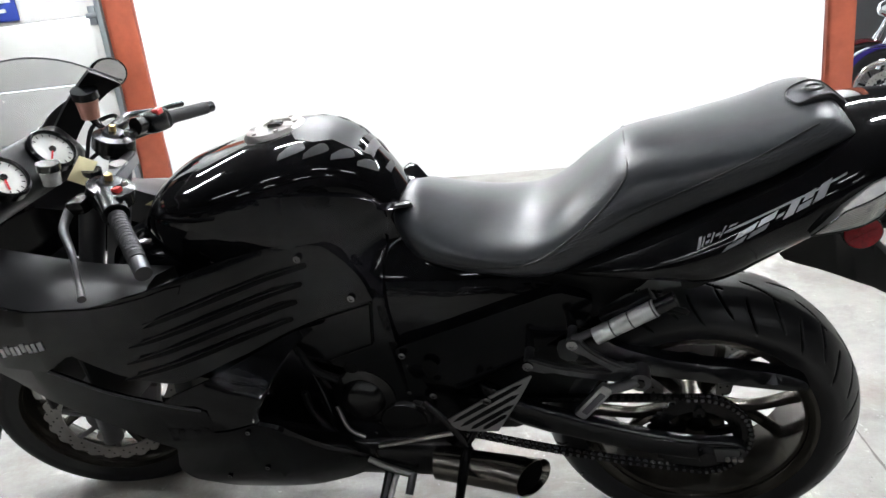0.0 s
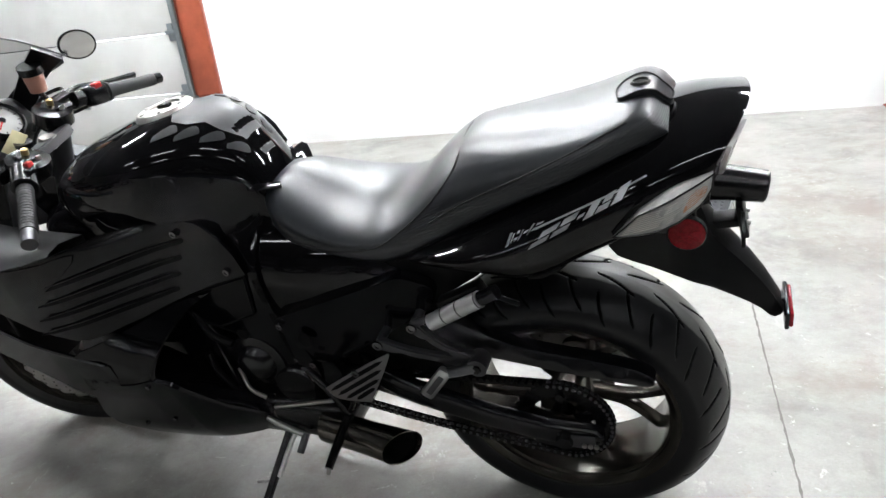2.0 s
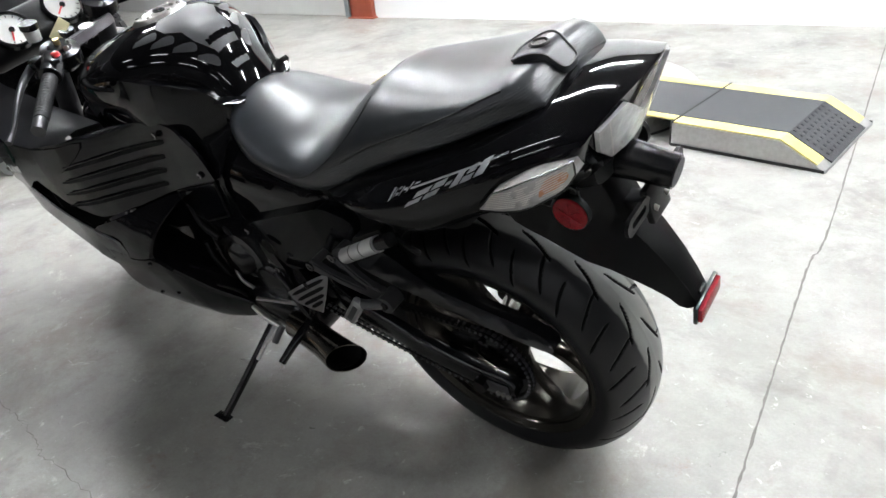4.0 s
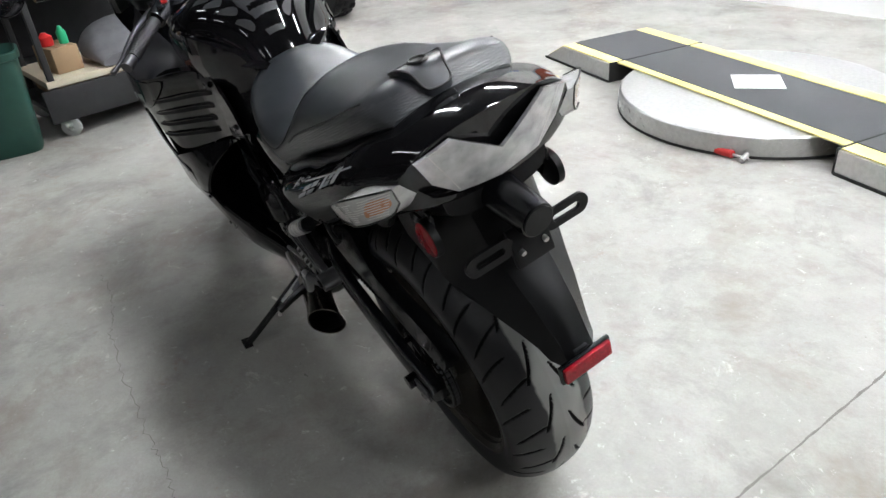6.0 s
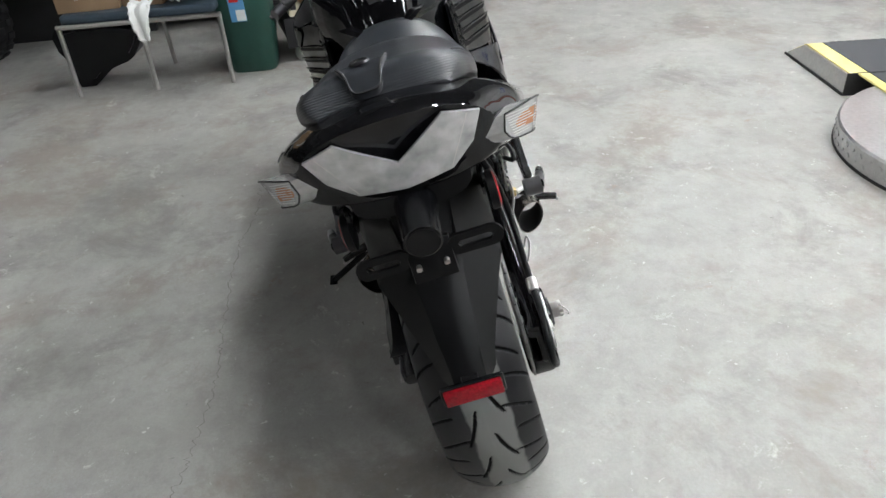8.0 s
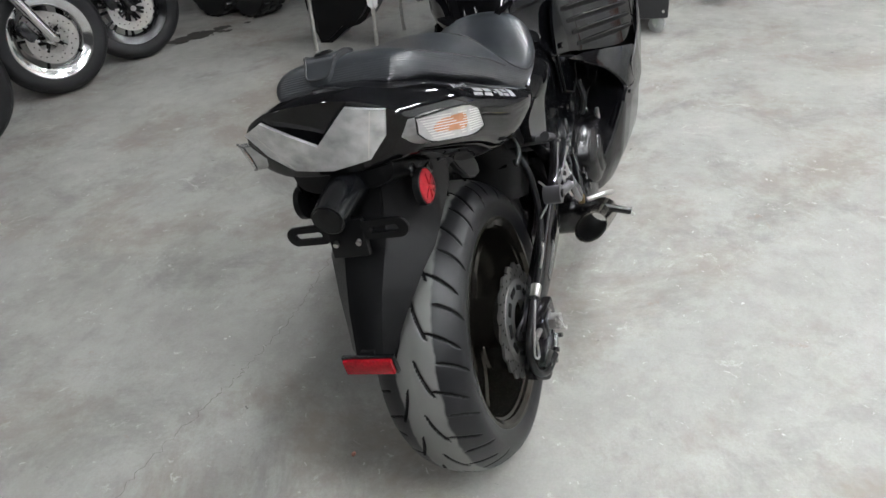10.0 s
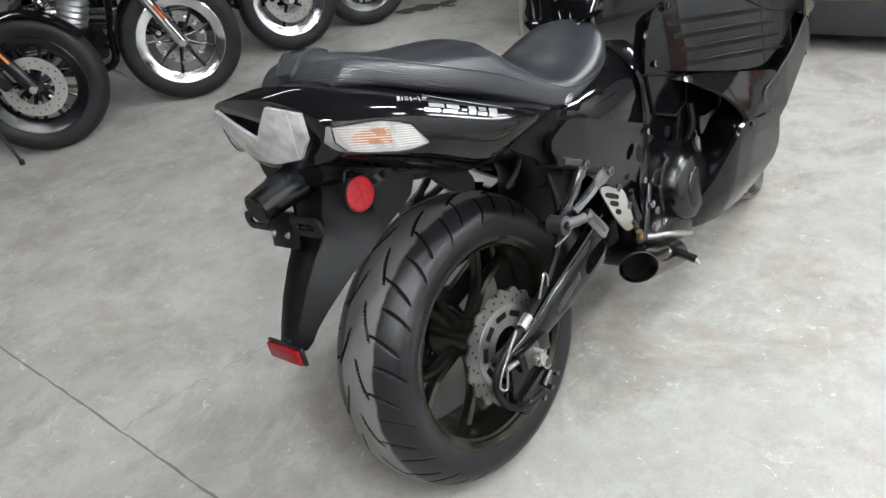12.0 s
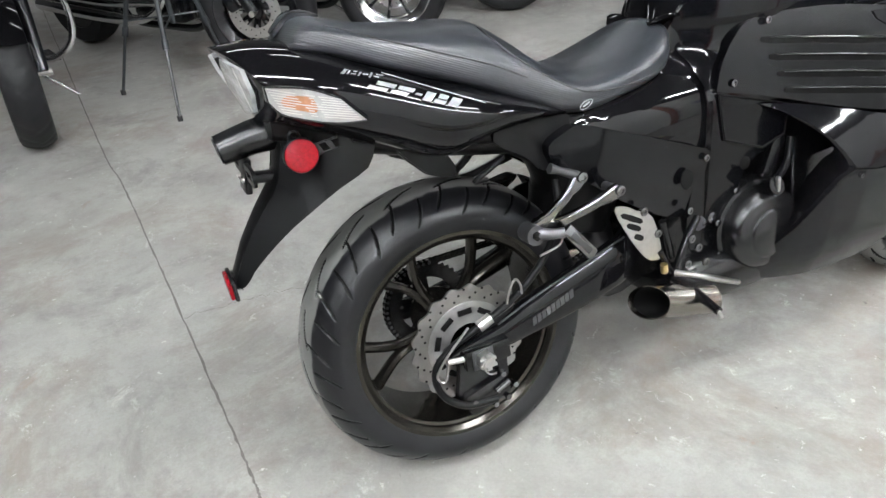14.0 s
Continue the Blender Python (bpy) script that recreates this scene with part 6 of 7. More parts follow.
for s in (-1, 1):
    mir = new("mirror")
    mir.parent = bike
    mir["label"] = "black fairing mirror on a short arm"
    part("arm", tube([(-1.56, s * 0.20, 0.93), (-1.54, s * 0.30, 0.99), (-1.50, s * 0.42, 1.02)], [0.02, 0.014, 0.013], 12), GLOSS, mir)
    hs = turn(lathe([(0, -0.035), (0.035, -0.03), (0.055, -0.012), (0.058, 0.0), (0.055, 0.002), (0, 0.002)], 32, axis="x"), Matrix.Translation((-1.49, s * 0.49, 1.04)) @ pose(0, 0, 0, -s * 12, 2.4, -s * 23) @ Matrix.Diagonal((1.0, 0.98, 0.74, 1)))
    part("housing", hs, GLOSS, mir)
    part("glass", turn(lathe([(0, 0.0035), (0.051, 0.003), (0.052, 0.001)], 32, axis="x"), Matrix.Translation((-1.49, s * 0.49, 1.04)) @ pose(0, 0, 0, -s * 12, 2.4, -s * 23) @ Matrix.Diagonal((1.0, 0.98, 0.74, 1))), CHROME, mir, "mirror glass")

# filler cap, sticker and tank pad
m = Matrix.Translation((-0.785, 0, 0.997)) @ pose(0, 0, 0, 0, -5, 0) @ Matrix.Scale(1.2, 4)
capb = part("filler_cap", turn(lathe([(0, 0.004), (0.028, 0.004), (0.031, 0.008), (0.046, 0.007), (0.052, 0.001), (0.053, -0.006)], 40, axis="z"), m), STEEL, tank, "round silver filler cap")
part("lock_flap", turn(box(0.026, 0.012, 0.006, (0.004, 0, 0.008), 0.002), m), SATIN, capb)
for k in range(6):
    a = radians(60 * k)
    part("bolt", turn(rod((0.039 * math.cos(a), 0.039 * math.sin(a), 0.006), (0.039 * math.cos(a), 0.039 * math.sin(a), 0.0095), 0.004, 8), m), STEEL, capb)
PAD = material("carbon_tank_pad", (0.030, 0.031, 0.034), 0.42, var=0.25, scale=300, spec=0.4)


def tank_patch(rows_, off=0.0015):
    return loft([[skin(TANK, x, a0 + (a1 - a0) * k / 8, off) for k in range(9)] for x, a0, a1 in rows_], closed=False)


pad = part("tank_pad", tank_patch([(-0.735, 80, 100), (-0.715, 68, 112), (-0.68, 64, 116), (-0.65, 70, 110), (-0.62, 66, 114), (-0.59, 72, 108), (-0.56, 78, 102)]), PAD, tank, "grey flame-shaped tank pad")
for s in (-1, 1):
    for x0, x1, a0, a1 in ((-0.735, -0.690, 46, 56), (-0.690, -0.650, 44, 56), (-0.645, -0.610, 44, 58), (-0.605, -0.575, 46, 62)):
        A = (lambda a: a) if s > 0 else (lambda a: 180 - a)
        part("pad_flame", tank_patch([(x0 + 0.012 * q * (1 - q) * 2 + (x1 - x0) * q, A(a0 + (a1 - a0) * q * 0.9), A(a0 + (a1 - a0) * q * 0.9 + 14 * math.sin(math.pi * (0.15 + 0.8 * q)))) for q in np.linspace(0, 1, 6)]), PAD, pad)
part("sticker", turn(box(0.03, 0.002, 0.012, (0, 0, 0)), Matrix.Translation(skin(TANK, -1.07, 122, 0.001)) @ pose(0, 0, 0, 60, -20, 0)), YELLOW, tank, "small yellow warning sticker")


# ---- turntable lift with ramps ----
PLATE = material("diamond_plate_steel", (0.52, 0.52, 0.52), 0.35, metal=0.9, var=0.2, scale=60, bump=0.15, bump_scale=120)
SAFETY = material("yellow_safety_tape", (0.78, 0.68, 0.26), 0.6, var=0.12, scale=30, stain=0.25, stain_scale=12)
GRITTY = material("black_grip_mat", (0.065, 0.067, 0.073), 0.75, var=0.3, scale=150, bump=0.5, bump_scale=400)
EDGE = material("black_rubber_edging", (0.02, 0.02, 0.02), 0.7)
TT = pose(-0.99, 2.14, 0, 0, 0, -6.2)
table = thing("turntable", TT, "motorcycle turntable in diamond plate with black grip deck", "turntable")
disc_b = lathe([(0, 0.098), (0.61, 0.098), (0.618, 0.090), (0.618, 0.012), (0, 0.012)], 96, axis="z")
part("disc", disc_b, PLATE, table, "round diamond-plate disc")
part("base_ring", lathe([(0, 0.012), (0.620, 0.012), (0.622, 0.006), (0.620, 0.0), (0, 0.0)], 96, axis="z"), EDGE, table)
part("deck", box(1.38, 0.43, 0.008, (0, 0, 0.103), 0.002), GRITTY, table, "black grip mat deck")
for s in (-1, 1):
    part("safety_strip", box(1.38, 0.072 if s > 0 else 0.050, 0.008, (0, s * (0.258 if s > 0 else 0.244), 0.1035), 0.002), SAFETY, table, "yellow safety strip")
part("label_plate", box(0.22, 0.20, 0.003, (-0.02, 0.03, 0.1095), 0.001, Euler((0, 0, radians(51))).to_matrix()), PAPER, table, "blank white label plate")
stud = rod((0, 0, 0), (0.0, 0, 0.003), 0.004, 6)
bmesh.ops.scale(stud, vec=(2.6, 1, 1), verts=stud.verts)
first = None
for i in range(74):
    a = 2 * math.pi * i / 74
    for k in range(2):
        aa = a + (0.042 if k else 0)
        mm = Matrix.Translation((0.6185 * math.cos(aa), 0.6185 * math.sin(aa), 0.035 + 0.032 * k)) @ Matrix.Rotation(aa, 4, "Z") @ pose(0, 0, 0, 0, 90, 0) @ pose(0, 0, 0, 0, 0, 45 if (i + k) % 2 else -45)
        if first is None:
            first = part("stud", stud, PLATE, table)
            first.matrix_basis = mm
        else:
            again(first, table, mm)
for s in (-1, 1):
    ramp = thing("ramp", TT @ pose(0, 0, 0, 0, 0, 0 if s > 0 else 180), "low ramp with black tread plate and yellow edges", "ramp", "turntable ramps")
    prof = [(0.70, 0.0), (0.70, 0.10), (1.15, 0.10), (1.33, 0.006), (1.335, 0.0)]
    part("body", slab(prof, -0.31, 0.31), PLATE, ramp, "silver diamond-plate ramp body", False)
    part("deck", slab([(0.702, 0.101), (0.702, 0.107), (1.152, 0.107), (1.33, 0.013), (1.328, 0.008), (1.15, 0.101)], -0.215, 0.215), GRITTY, ramp, "black tread deck", False)
    for t_ in (-1, 1):
        part("safety_strip", slab([(0.702, 0.101), (0.702, 0.106), (1.152, 0.106), (1.30, 0.027), (1.298, 0.022), (1.15, 0.101)], min(t_ * 0.219, t_ * 0.300), max(t_ * 0.219, t_ * 0.300)), SAFETY, ramp, "yellow safety strip", False)
    part("joint_strip", box(0.008, 0.625, 0.106, (0.696, 0, 0.055), 0.002), EDGE, ramp)
    cl = None
    for i in range(6):
        for j in range(9):
            if cl is None:
                cl = part("cleat", box(0.014, 0.030, 0.003, (0, 0, 0), 0.001), GRITTY, ramp)
                cl.matrix_basis = Matrix.Translation((1.165 + 0.027 * i, -0.17 + 0.042 * j, 0.1025 - 0.527 * 0.027 * i)) @ pose(0, 0, 0, 0, 27.6, 0)
            else:
                again(cl, ramp, Matrix.Translation((1.165 + 0.027 * i, -0.17 + 0.042 * j, 0.1025 - 0.527 * 0.027 * i)) @ pose(0, 0, 0, 0, 27.6, 0))
    for t_ in (-1, 1):
        part("base_edge", box(0.63, 0.006, 0.012, (1.015, t_ * 0.313, 0.006), 0.001), EDGE, ramp)
tool = thing("hand_pump", pose(-0.66, 1.60, 0.0, 0, 0, 8), "small red-handled steel tool lying by the turntable", "tool")
part("handle", rod((-0.075, 0, 0.018), (0.0, 0, 0.018), 0.016, 14), material("red_grip_plastic", (0.55, 0.03, 0.03), 0.4), tool, "red grip")
part("shaft", rod((0.0, 0, 0.018), (0.07, 0, 0.016), 0.006, 10), STEEL, tool)
part("valve", rod((0.05, -0.02, 0.012), (0.05, 0.02, 0.026), 0.012, 12), STEEL, tool)

# ---- green bin ----
GREEN = material("dark_green_bin_plastic", (0.011, 0.058, 0.043), 0.45, var=0.15, bump=0.05)
bin_ = thing("rubbish_bin", pose(-3.01, -0.93, 0, 0, 0, 0), "dark green plastic rubbish bin with a blue label", "bin")
rows = []
for z, a, b_, in ((0.0, 0.105, 0.125), (0.02, 0.115, 0.135), (0.46, 0.140, 0.165), (0.465, 0.152, 0.178), (0.495, 0.154, 0.180), (0.50, 0.142, 0.168), (0.44, 0.134, 0.158), (0.03, 0.105, 0.125)):
    ring = []
    for k in range(40):
        t = 2 * math.pi * k / 40
        c, s = math.cos(t), math.sin(t)
        ring.append(Vector((a * math.copysign(abs(c) ** 0.5, c), b_ * math.copysign(abs(s) ** 0.5, s), z)))
    rows.append(ring)
part("tub", loft(rows), GREEN, bin_)
part("label", turn(box(0.003, 0.085, 0.13, (0, 0, 0)), Matrix.Translation((0.1375, -0.02, 0.36)) @ pose(0, 0, 0, 0, 3.4, 0)), material("blue_label", (0.10, 0.30, 0.55), 0.5), bin_, "blue product label")
part("label_print", turn(box(0.003, 0.05, 0.06, (0, 0, 0)), Matrix.Translation((0.1385, -0.005, 0.33)) @ pose(0, 0, 0, 0, 3.4, 0)), PAPER, bin_)
part("label_print", turn(box(0.003, 0.05, 0.018, (0, 0, 0)), Matrix.Translation((0.1422, -0.03, 0.412)) @ pose(0, 0, 0, 0, 3.4, 0)), REDBTN, bin_)

# ---- waiting bench of two seats ----
BLUEVINYL = material("dark_blue_vinyl", (0.035, 0.055, 0.075), 0.45, var=0.2, bump=0.1)
bench = thing("bench_chair", pose(-2.78, -1.45, 0, 0, 0, 0), "two-seat waiting bench in dark blue vinyl, chrome legs", "chair")
for y in (-0.205, 0.205):
    part("seat_pad", box(0.43, 0.40, 0.05, (-0.20, y, 0.405), 0.02, seg=3), BLUEVINYL, bench)
part("front_rail", rod((0.015, -0.43, 0.372), (0.015, 0.43, 0.372), 0.013, 14), STEEL, bench, "bright tube rail")
part("back_rail", rod((-0.40, -0.43, 0.372), (-0.40, 0.43, 0.372), 0.013, 14), STEEL, bench)
for y in (-0.42, 0.0, 0.42):
    part("leg", tube([(0.012, y, 0.375), (0.02, y, 0.2), (0.03, y, 0.0)], 0.013, 12), STEEL, bench, "steel tube leg")
    part("leg", tube([(-0.40, y, 0.375), (-0.42, y, 0.2), (-0.44, y, 0.0)], 0.013, 12), STEEL, bench, "steel tube leg")
CARD = material("brown_cardboard", (0.36, 0.24, 0.14), 0.8, var=0.12, scale=12)
CLOTH = material("white_rag_cloth", (0.70, 0.70, 0.68), 0.9, var=0.1, bump=0.2, bump_scale=150)
GREYCLOTH = material("grey_print_cloth", (0.30, 0.31, 0.30), 0.9, var=0.5, scale=60)


def cardboard(name, m, sx, sy, sz, label):
    o = thing(name, m, label, "box", "cardboard boxes")
    part("body", box(sx, sy, sz, (0, 0, sz / 2), 0.004), CARD, o)
    part("tape", box(sx * 1.002, 0.05, 0.002, (0, 0, sz + 0.0012)), material("brown_tape", (0.42, 0.30, 0.18), 0.35), o)
    return o


cardboard("cardboard_box", pose(-2.98, -1.72, 0.43, 0, 0, 4), 0.30, 0.32, 0.24, "brown cardboard box on the bench")
cardboard("cardboard_box", pose(-3.0, -1.42, 0.43, 0, 0, -6), 0.28, 0.22, 0.20, "brown cardboard box on the bench beside rags")


def rag(name, at, pts, mat, label, seed):
    rnd = random.Random(seed)
    o = thing(name, pose(*at), label, "rag", "workshop rags")
    rows = []
    for (x, y, z, w) in spline(pts, 5):
        row = []
        for u in np.linspace(-1, 1, 11):
            row.append(Vector((x + 0.008 * math.sin(5 * u + 9 * z), y + u * w + 0.006 * rnd.uniform(-1, 1), z + 0.008 * math.cos(7 * u + 3 * x) + 0.004 * rnd.uniform(-1, 1))))
        rows.append(row)
    up_ = [[p + Vector((0.003, 0, 0.003)) for p in r] for r in rows]
    b = loft(rows, closed=False)
    loft(up_, closed=False, bm=b)
    part("cloth", b, mat, o)


rag("white_rag", (-2.78, -1.43, 0.44), [(-0.30, 0.05, 0.01, 0.06), (-0.15, 0.02, 0.012, 0.08), (-0.02, 0.0, 0.008, 0.06), (0.035, -0.01, -0.06, 0.05), (0.04, -0.01, -0.15, 0.035), (0.038, 0.0, -0.17, 0.02)], CLOTH, "white rag draped over the bench edge", 1)
rag("white_rag", (-2.85, -1.27, 0.45), [(-0.10, -0.02, 0.01, 0.05), (0.0, 0.0, 0.025, 0.06), (0.06, 0.03, 0.008, 0.04)], CLOTH, "crumpled white rag on the bench seat", 2)
rag("grey_rag", (-2.95, -1.14, 0.45), [(-0.15, 0, 0.01, 0.08), (-0.02, 0.0, 0.03, 0.10), (0.10, 0.0, 0.01, 0.07)], GREYCLOTH, "grey patterned rag on the bench seat", 3)
rag("white_rag", (-2.80, -1.75, 0.62), [(-0.20, 0, 0.055, 0.05), (-0.05, 0.0, 0.06, 0.05), (0.0, 0.0, -0.02, 0.035), (0.004, 0.01, -0.12, 0.015)], CLOTH, "white rag hanging over a cardboard box", 4)
rag("mauve_rag", (-2.88, -1.16, 0.46), [(-0.12, -0.03, 0.03, 0.06), (0.0, 0.0, 0.06, 0.09), (0.09, 0.02, 0.02, 0.06)], material("mauve_cloth", (0.30, 0.24, 0.27), 0.9, var=0.3, scale=40), "mauve rag heaped on the bench seat", 6)
rag("white_rag", (-2.90, -1.20, 0.52), [(-0.10, -0.06, 0.0, 0.05), (0.0, 0.02, 0.03, 0.07), (0.07, 0.05, -0.02, 0.04)], CLOTH, "white rag on top of the rag heap", 7)
bag = thing("black_bag", pose(-3.0, -1.72, 0, 0, 0, 90), "slumped black bag propped under the bench", "bag")
part("sack", slab(outline([(-0.24, 0.33), (-0.22, 0.15), (-0.20, 0.0), (-0.12, 0.0), (0.0, 0.09), (0.14, 0.15), (0.20, 0.33)], 3), -0.11, 0.14, 0.03), MATTE, bag)

# ---- trolley with clutter ----
DARKSTEEL = material("dark_painted_steel", (0.03, 0.03, 0.032), 0.5, metal=0.3, var=0.2)
CART = pose(-3.296, -0.291, 0, 0, 0, 12.4)
cart = thing("trolley", CART, "black steel trolley on pale grey castors", "trolley")
part("lower_shelf", box(0.55, 0.98, 0.03, (-0.08, 0, 0.16), 0.004), DARKSTEEL, cart)
part("front_panel", box(0.02, 0.98, 0.17, (0.205, 0, 0.175), 0.004), DARKSTEEL, cart)
part("end_panel", box(0.53, 0.02, 0.17, (-0.08, 0.482, 0.175), 0.004), DARKSTEEL, cart)
part("corner_guard", box(0.03, 0.02, 0.42, (0.185, 0.502, 0.42), 0.004), SAFETY, cart, "yellow corner guard")
for z in (0.13, 0.22):
    part("bolt", rod((0.215, 0.46, z), (0.222, 0.46, z), 0.008, 10), STEEL, cart)
CASTOR = material("pale_green_grey_castor", (0.42, 0.46, 0.42), 0.5)
CASTORWHEEL = material("pale_grey_castor_rubber", (0.40, 0.41, 0.40), 0.4)
for x in (-0.32, 0.17):
    for y in (-0.42, 0.42):
        part("post", box(0.03, 0.03, 0.75, (x, y, 0.53), 0.003), DARKSTEEL, cart)
        c = part("castor", box(0.05, 0.045, 0.03, (x, y, 0.125), 0.006), CASTOR, cart, "pale swivel castor")
        swivel = Matrix.Translation((x, y, 0)) @ pose(0, 0, 0, 0, 0, 58) @ Matrix.Translation((-x, -y, 0))
        for dy in (-0.022, 0.022):
            part("castor_fork", turn(slab(outline([(x - 0.02, 0.12), (x + 0.025, 0.12), (x + 0.035, 0.055), (x + 0.02, 0.035), (x + 0.005, 0.055)], 2), y + dy - 0.002, y + dy + 0.002), swivel), CASTOR, c)
        part("castor_wheel", turn(lathe([(0, -0.013), (0.016, -0.013), (0.018, -0.016), (0.042, -0.016), (0.05, -0.010), (0.05, 0.010), (0.042, 0.016), (0.018, 0.016), (0.016, 0.013), (0, 0.013)], 28, at=(x + 0.02, y, 0.050)), swivel), CASTORWHEEL, c)
        part("castor_axle", turn(rod((x + 0.02, y - 0.028, 0.05), (x + 0.02, y + 0.028, 0.05), 0.007, 10), swivel), STEEL, c)
part("top_shelf", box(0.55, 0.98, 0.03, (-0.08, 0, 0.90), 0.004), DARKSTEEL, cart)
sheet = tagged(place(new("paper_sheet", finish("paper_sheet", box(0.20, 0.24, 0.004, (0, 0, 0)), PAPER, False)), CART @ pose(-0.02, 0.33, 0.299, 0, 0, 6)), "pale sheet lying on the trolley edge", "paper")
PLY = material("pale_plywood", (0.62, 0.55, 0.42), 0.7, var=0.15, scale=9)
board = tagged(place(new("plywood_board", finish("plywood_board", box(0.52, 0.90, 0.035, (0, 0, 0), 0.002), PLY, False)), CART @ pose(-0.07, 0, 0.28)), "pale plywood board lying on the trolley", "board")
tagged(place(new("wood_block", finish("wood_block", box(0.40, 0.80, 0.085, (0, 0, 0), 0.003), CARD, False)), CART @ pose(-0.08, 0, 0.2185)), "stack of brown boards under the plywood", "board")
cardboard("cardboard_box", CART @ pose(-0.02, -0.30, 0.299, 0, 0, 8), 0.22, 0.14, 0.13, "small brown box on the trolley board")
gb = thing("grey_cover", CART @ pose(-0.06, 0.10, 0.298), "grey fabric cover folded on the trolley", "cover")
part("fabric", body([(-0.20, 0.06, 0.03, 0.0, 0.18, 2.2, 4), (-0.06, 0.20, 0.05, 0.0, 0.26, 2.2, 4), (0.12, 0.18, 0.05, 0.0, 0.27, 2.2, 4), (0.255, 0.07, 0.02, 0.0, 0.25, 2.2, 4)], 24, 5), material("grey_fabric", (0.14, 0.14, 0.15), 0.8, var=0.3, scale=20, bump=0.3, bump_scale=60), gb)
can = thing("red_can", CART @ pose(-0.01, -0.335, 0.432), "red plastic bottle on a small box", "bottle")
part("bottle", lathe([(0, 0.0), (0.034, 0.0), (0.036, 0.008), (0.036, 0.045), (0.018, 0.058), (0.014, 0.066), (0, 0.066)], 24, axis="z"), REDBTN, can)
can = thing("green_bottle", CART @ pose(0.01, -0.255, 0.4295), "bright green bottle on a small box", "bottle")
part("bottle", lathe([(0, 0.0), (0.022, 0.0), (0.024, 0.008), (0.024, 0.06), (0.012, 0.08), (0.009, 0.09), (0, 0.09)], 24, axis="z"), material("bright_green_plastic", (0.02, 0.45, 0.20), 0.35), can)
for k, (y, mat_, lab) in enumerate(((-0.56, material("blue_bottle_plastic", (0.03, 0.10, 0.35), 0.35), "blue oil bottle on the trolley shelf"), (-0.47, None, "blue oil bottle on the trolley shelf"), (-0.36, CLEAR, "pale plastic jug on the trolley shelf"))):
    o = thing("oil_bottle", CART @ pose(0.06, y + 0.33, 0.915), lab, "bottle", "oil bottles")
    blue = mat_ or blue
    part("bottle", box(0.07, 0.075, 0.20, (0, 0, 0.10), 0.015), mat_ or blue, o)
    part("cap", rod((0, 0, 0.20), (0, 0, 0.225), 0.016, 14), SATIN, o)
    if mat_ and k == 0:
        blue = mat_
jug = thing("yellow_jug", pose(-3.32, -0.84, 0.0), "yellow-labelled white jug hanging off a stand", "jug")
part("stand", rod((0, 0.0, 0.0), (0, 0.0, 0.62), 0.012, 10), DARKSTEEL, jug)
part("jug", box(0.10, 0.15, 0.22, (0.02, -0.02, 0.70), 0.02), PAPER, jug)
part("jug_label", box(0.104, 0.155, 0.07, (0.021, -0.02, 0.63), 0.01), YELLOW, jug)
# dark shelving and tyres along the far side
shelf = thing("shelf_unit", pose(-4.3, -0.95, 0), "dark steel shelf unit against the workshop side", "shelf")
part("back_panel", box(0.04, 1.7, 1.9, (-0.28, 0, 0.95)), DARKSTEEL, shelf)
for z in (0.12, 0.62, 1.12, 1.62):
    part("shelf_board", box(0.5, 1.7, 0.03, (0, 0, z), 0.003), DARKSTEEL, shelf)
for y in (-0.83, 0, 0.83):
    part("upright", box(0.05, 0.05, 1.9, (0.22, y, 0.95), 0.003), DARKSTEEL, shelf)


def fat_tyre(m, R, half, label):
    o = thing("tyre", m, label, "tyre", "loose tyres")
    prof = []
    for u in np.linspace(-1, 1, 17):
        y = half * math.copysign(abs(u) ** 0.7, u)
        r = R - 0.12 * R * abs(u) ** 4 - (0.35 * R if abs(u) > 0.97 else 0)
        prof.append((r, y))
    prof += [(0.5 * R, half * 0.7), (0.5 * R, -half * 0.7)]
    part("carcass", lathe(prof, 48, closed=True, at=(0, 0, R)), FARRUBBER, o)
    lug = None
    for k in range(22):
        for j, y in enumerate((-0.6, 0, 0.6)):
            mm = Matrix.Translation((0, 0, R)) @ pose(0, 0, 0, 0, 360 / 22 * (k + 0.5 * (j % 2)), 0) @ Matrix.Translation((0, y * half, R - 0.008))
            if lug is None:
                lug = part("lug", box(0.05, half * 0.42, 0.03, (0, 0, 0), 0.005), FARRUBBER, o)
                lug.matrix_basis = mm
            else:
                again(lug, o, mm)
    return o


fat_tyre(pose(-3.62, -3.12, 0, 0, 0, 66), 0.30, 0.12, "black knobbly tyre standing on the floor")
fat_tyre(pose(-3.60, -2.78, 0, 0, 0, 66), 0.30, 0.12, "black knobbly tyre standing on the floor")
fat_tyre(pose(-4.14, 0.52, 0, 0, 0, 10), 0.28, 0.11, "black tyre standing by the wall side")
fat_tyre(pose(-4.55, 1.50, 0, 0, 0, 10), 0.28, 0.11, "black tyre standing by the wall side")


# black mass added for the dark area above the tyres; it shades them
cov = thing("shade_mass", pose(-3.95, -2.75, 0), "added black mass over the tyres, keeping them dark", "cover")
cb = slab(outline([(-0.45, 0.0), (-0.10, 0.0), (-0.08, 0.50), (0.45, 0.66), (0.62, 0.72), (0.60, 0.95), (0.3, 1.12), (-0.45, 1.15)], 2, {0, 1}), -0.75, 0.85, 0.02)
part("sheet", cb, material("black_mass_fill", (0.010, 0.010, 0.011), 0.6, var=0.3, scale=8, bump=0.4, bump_scale=12), cov)

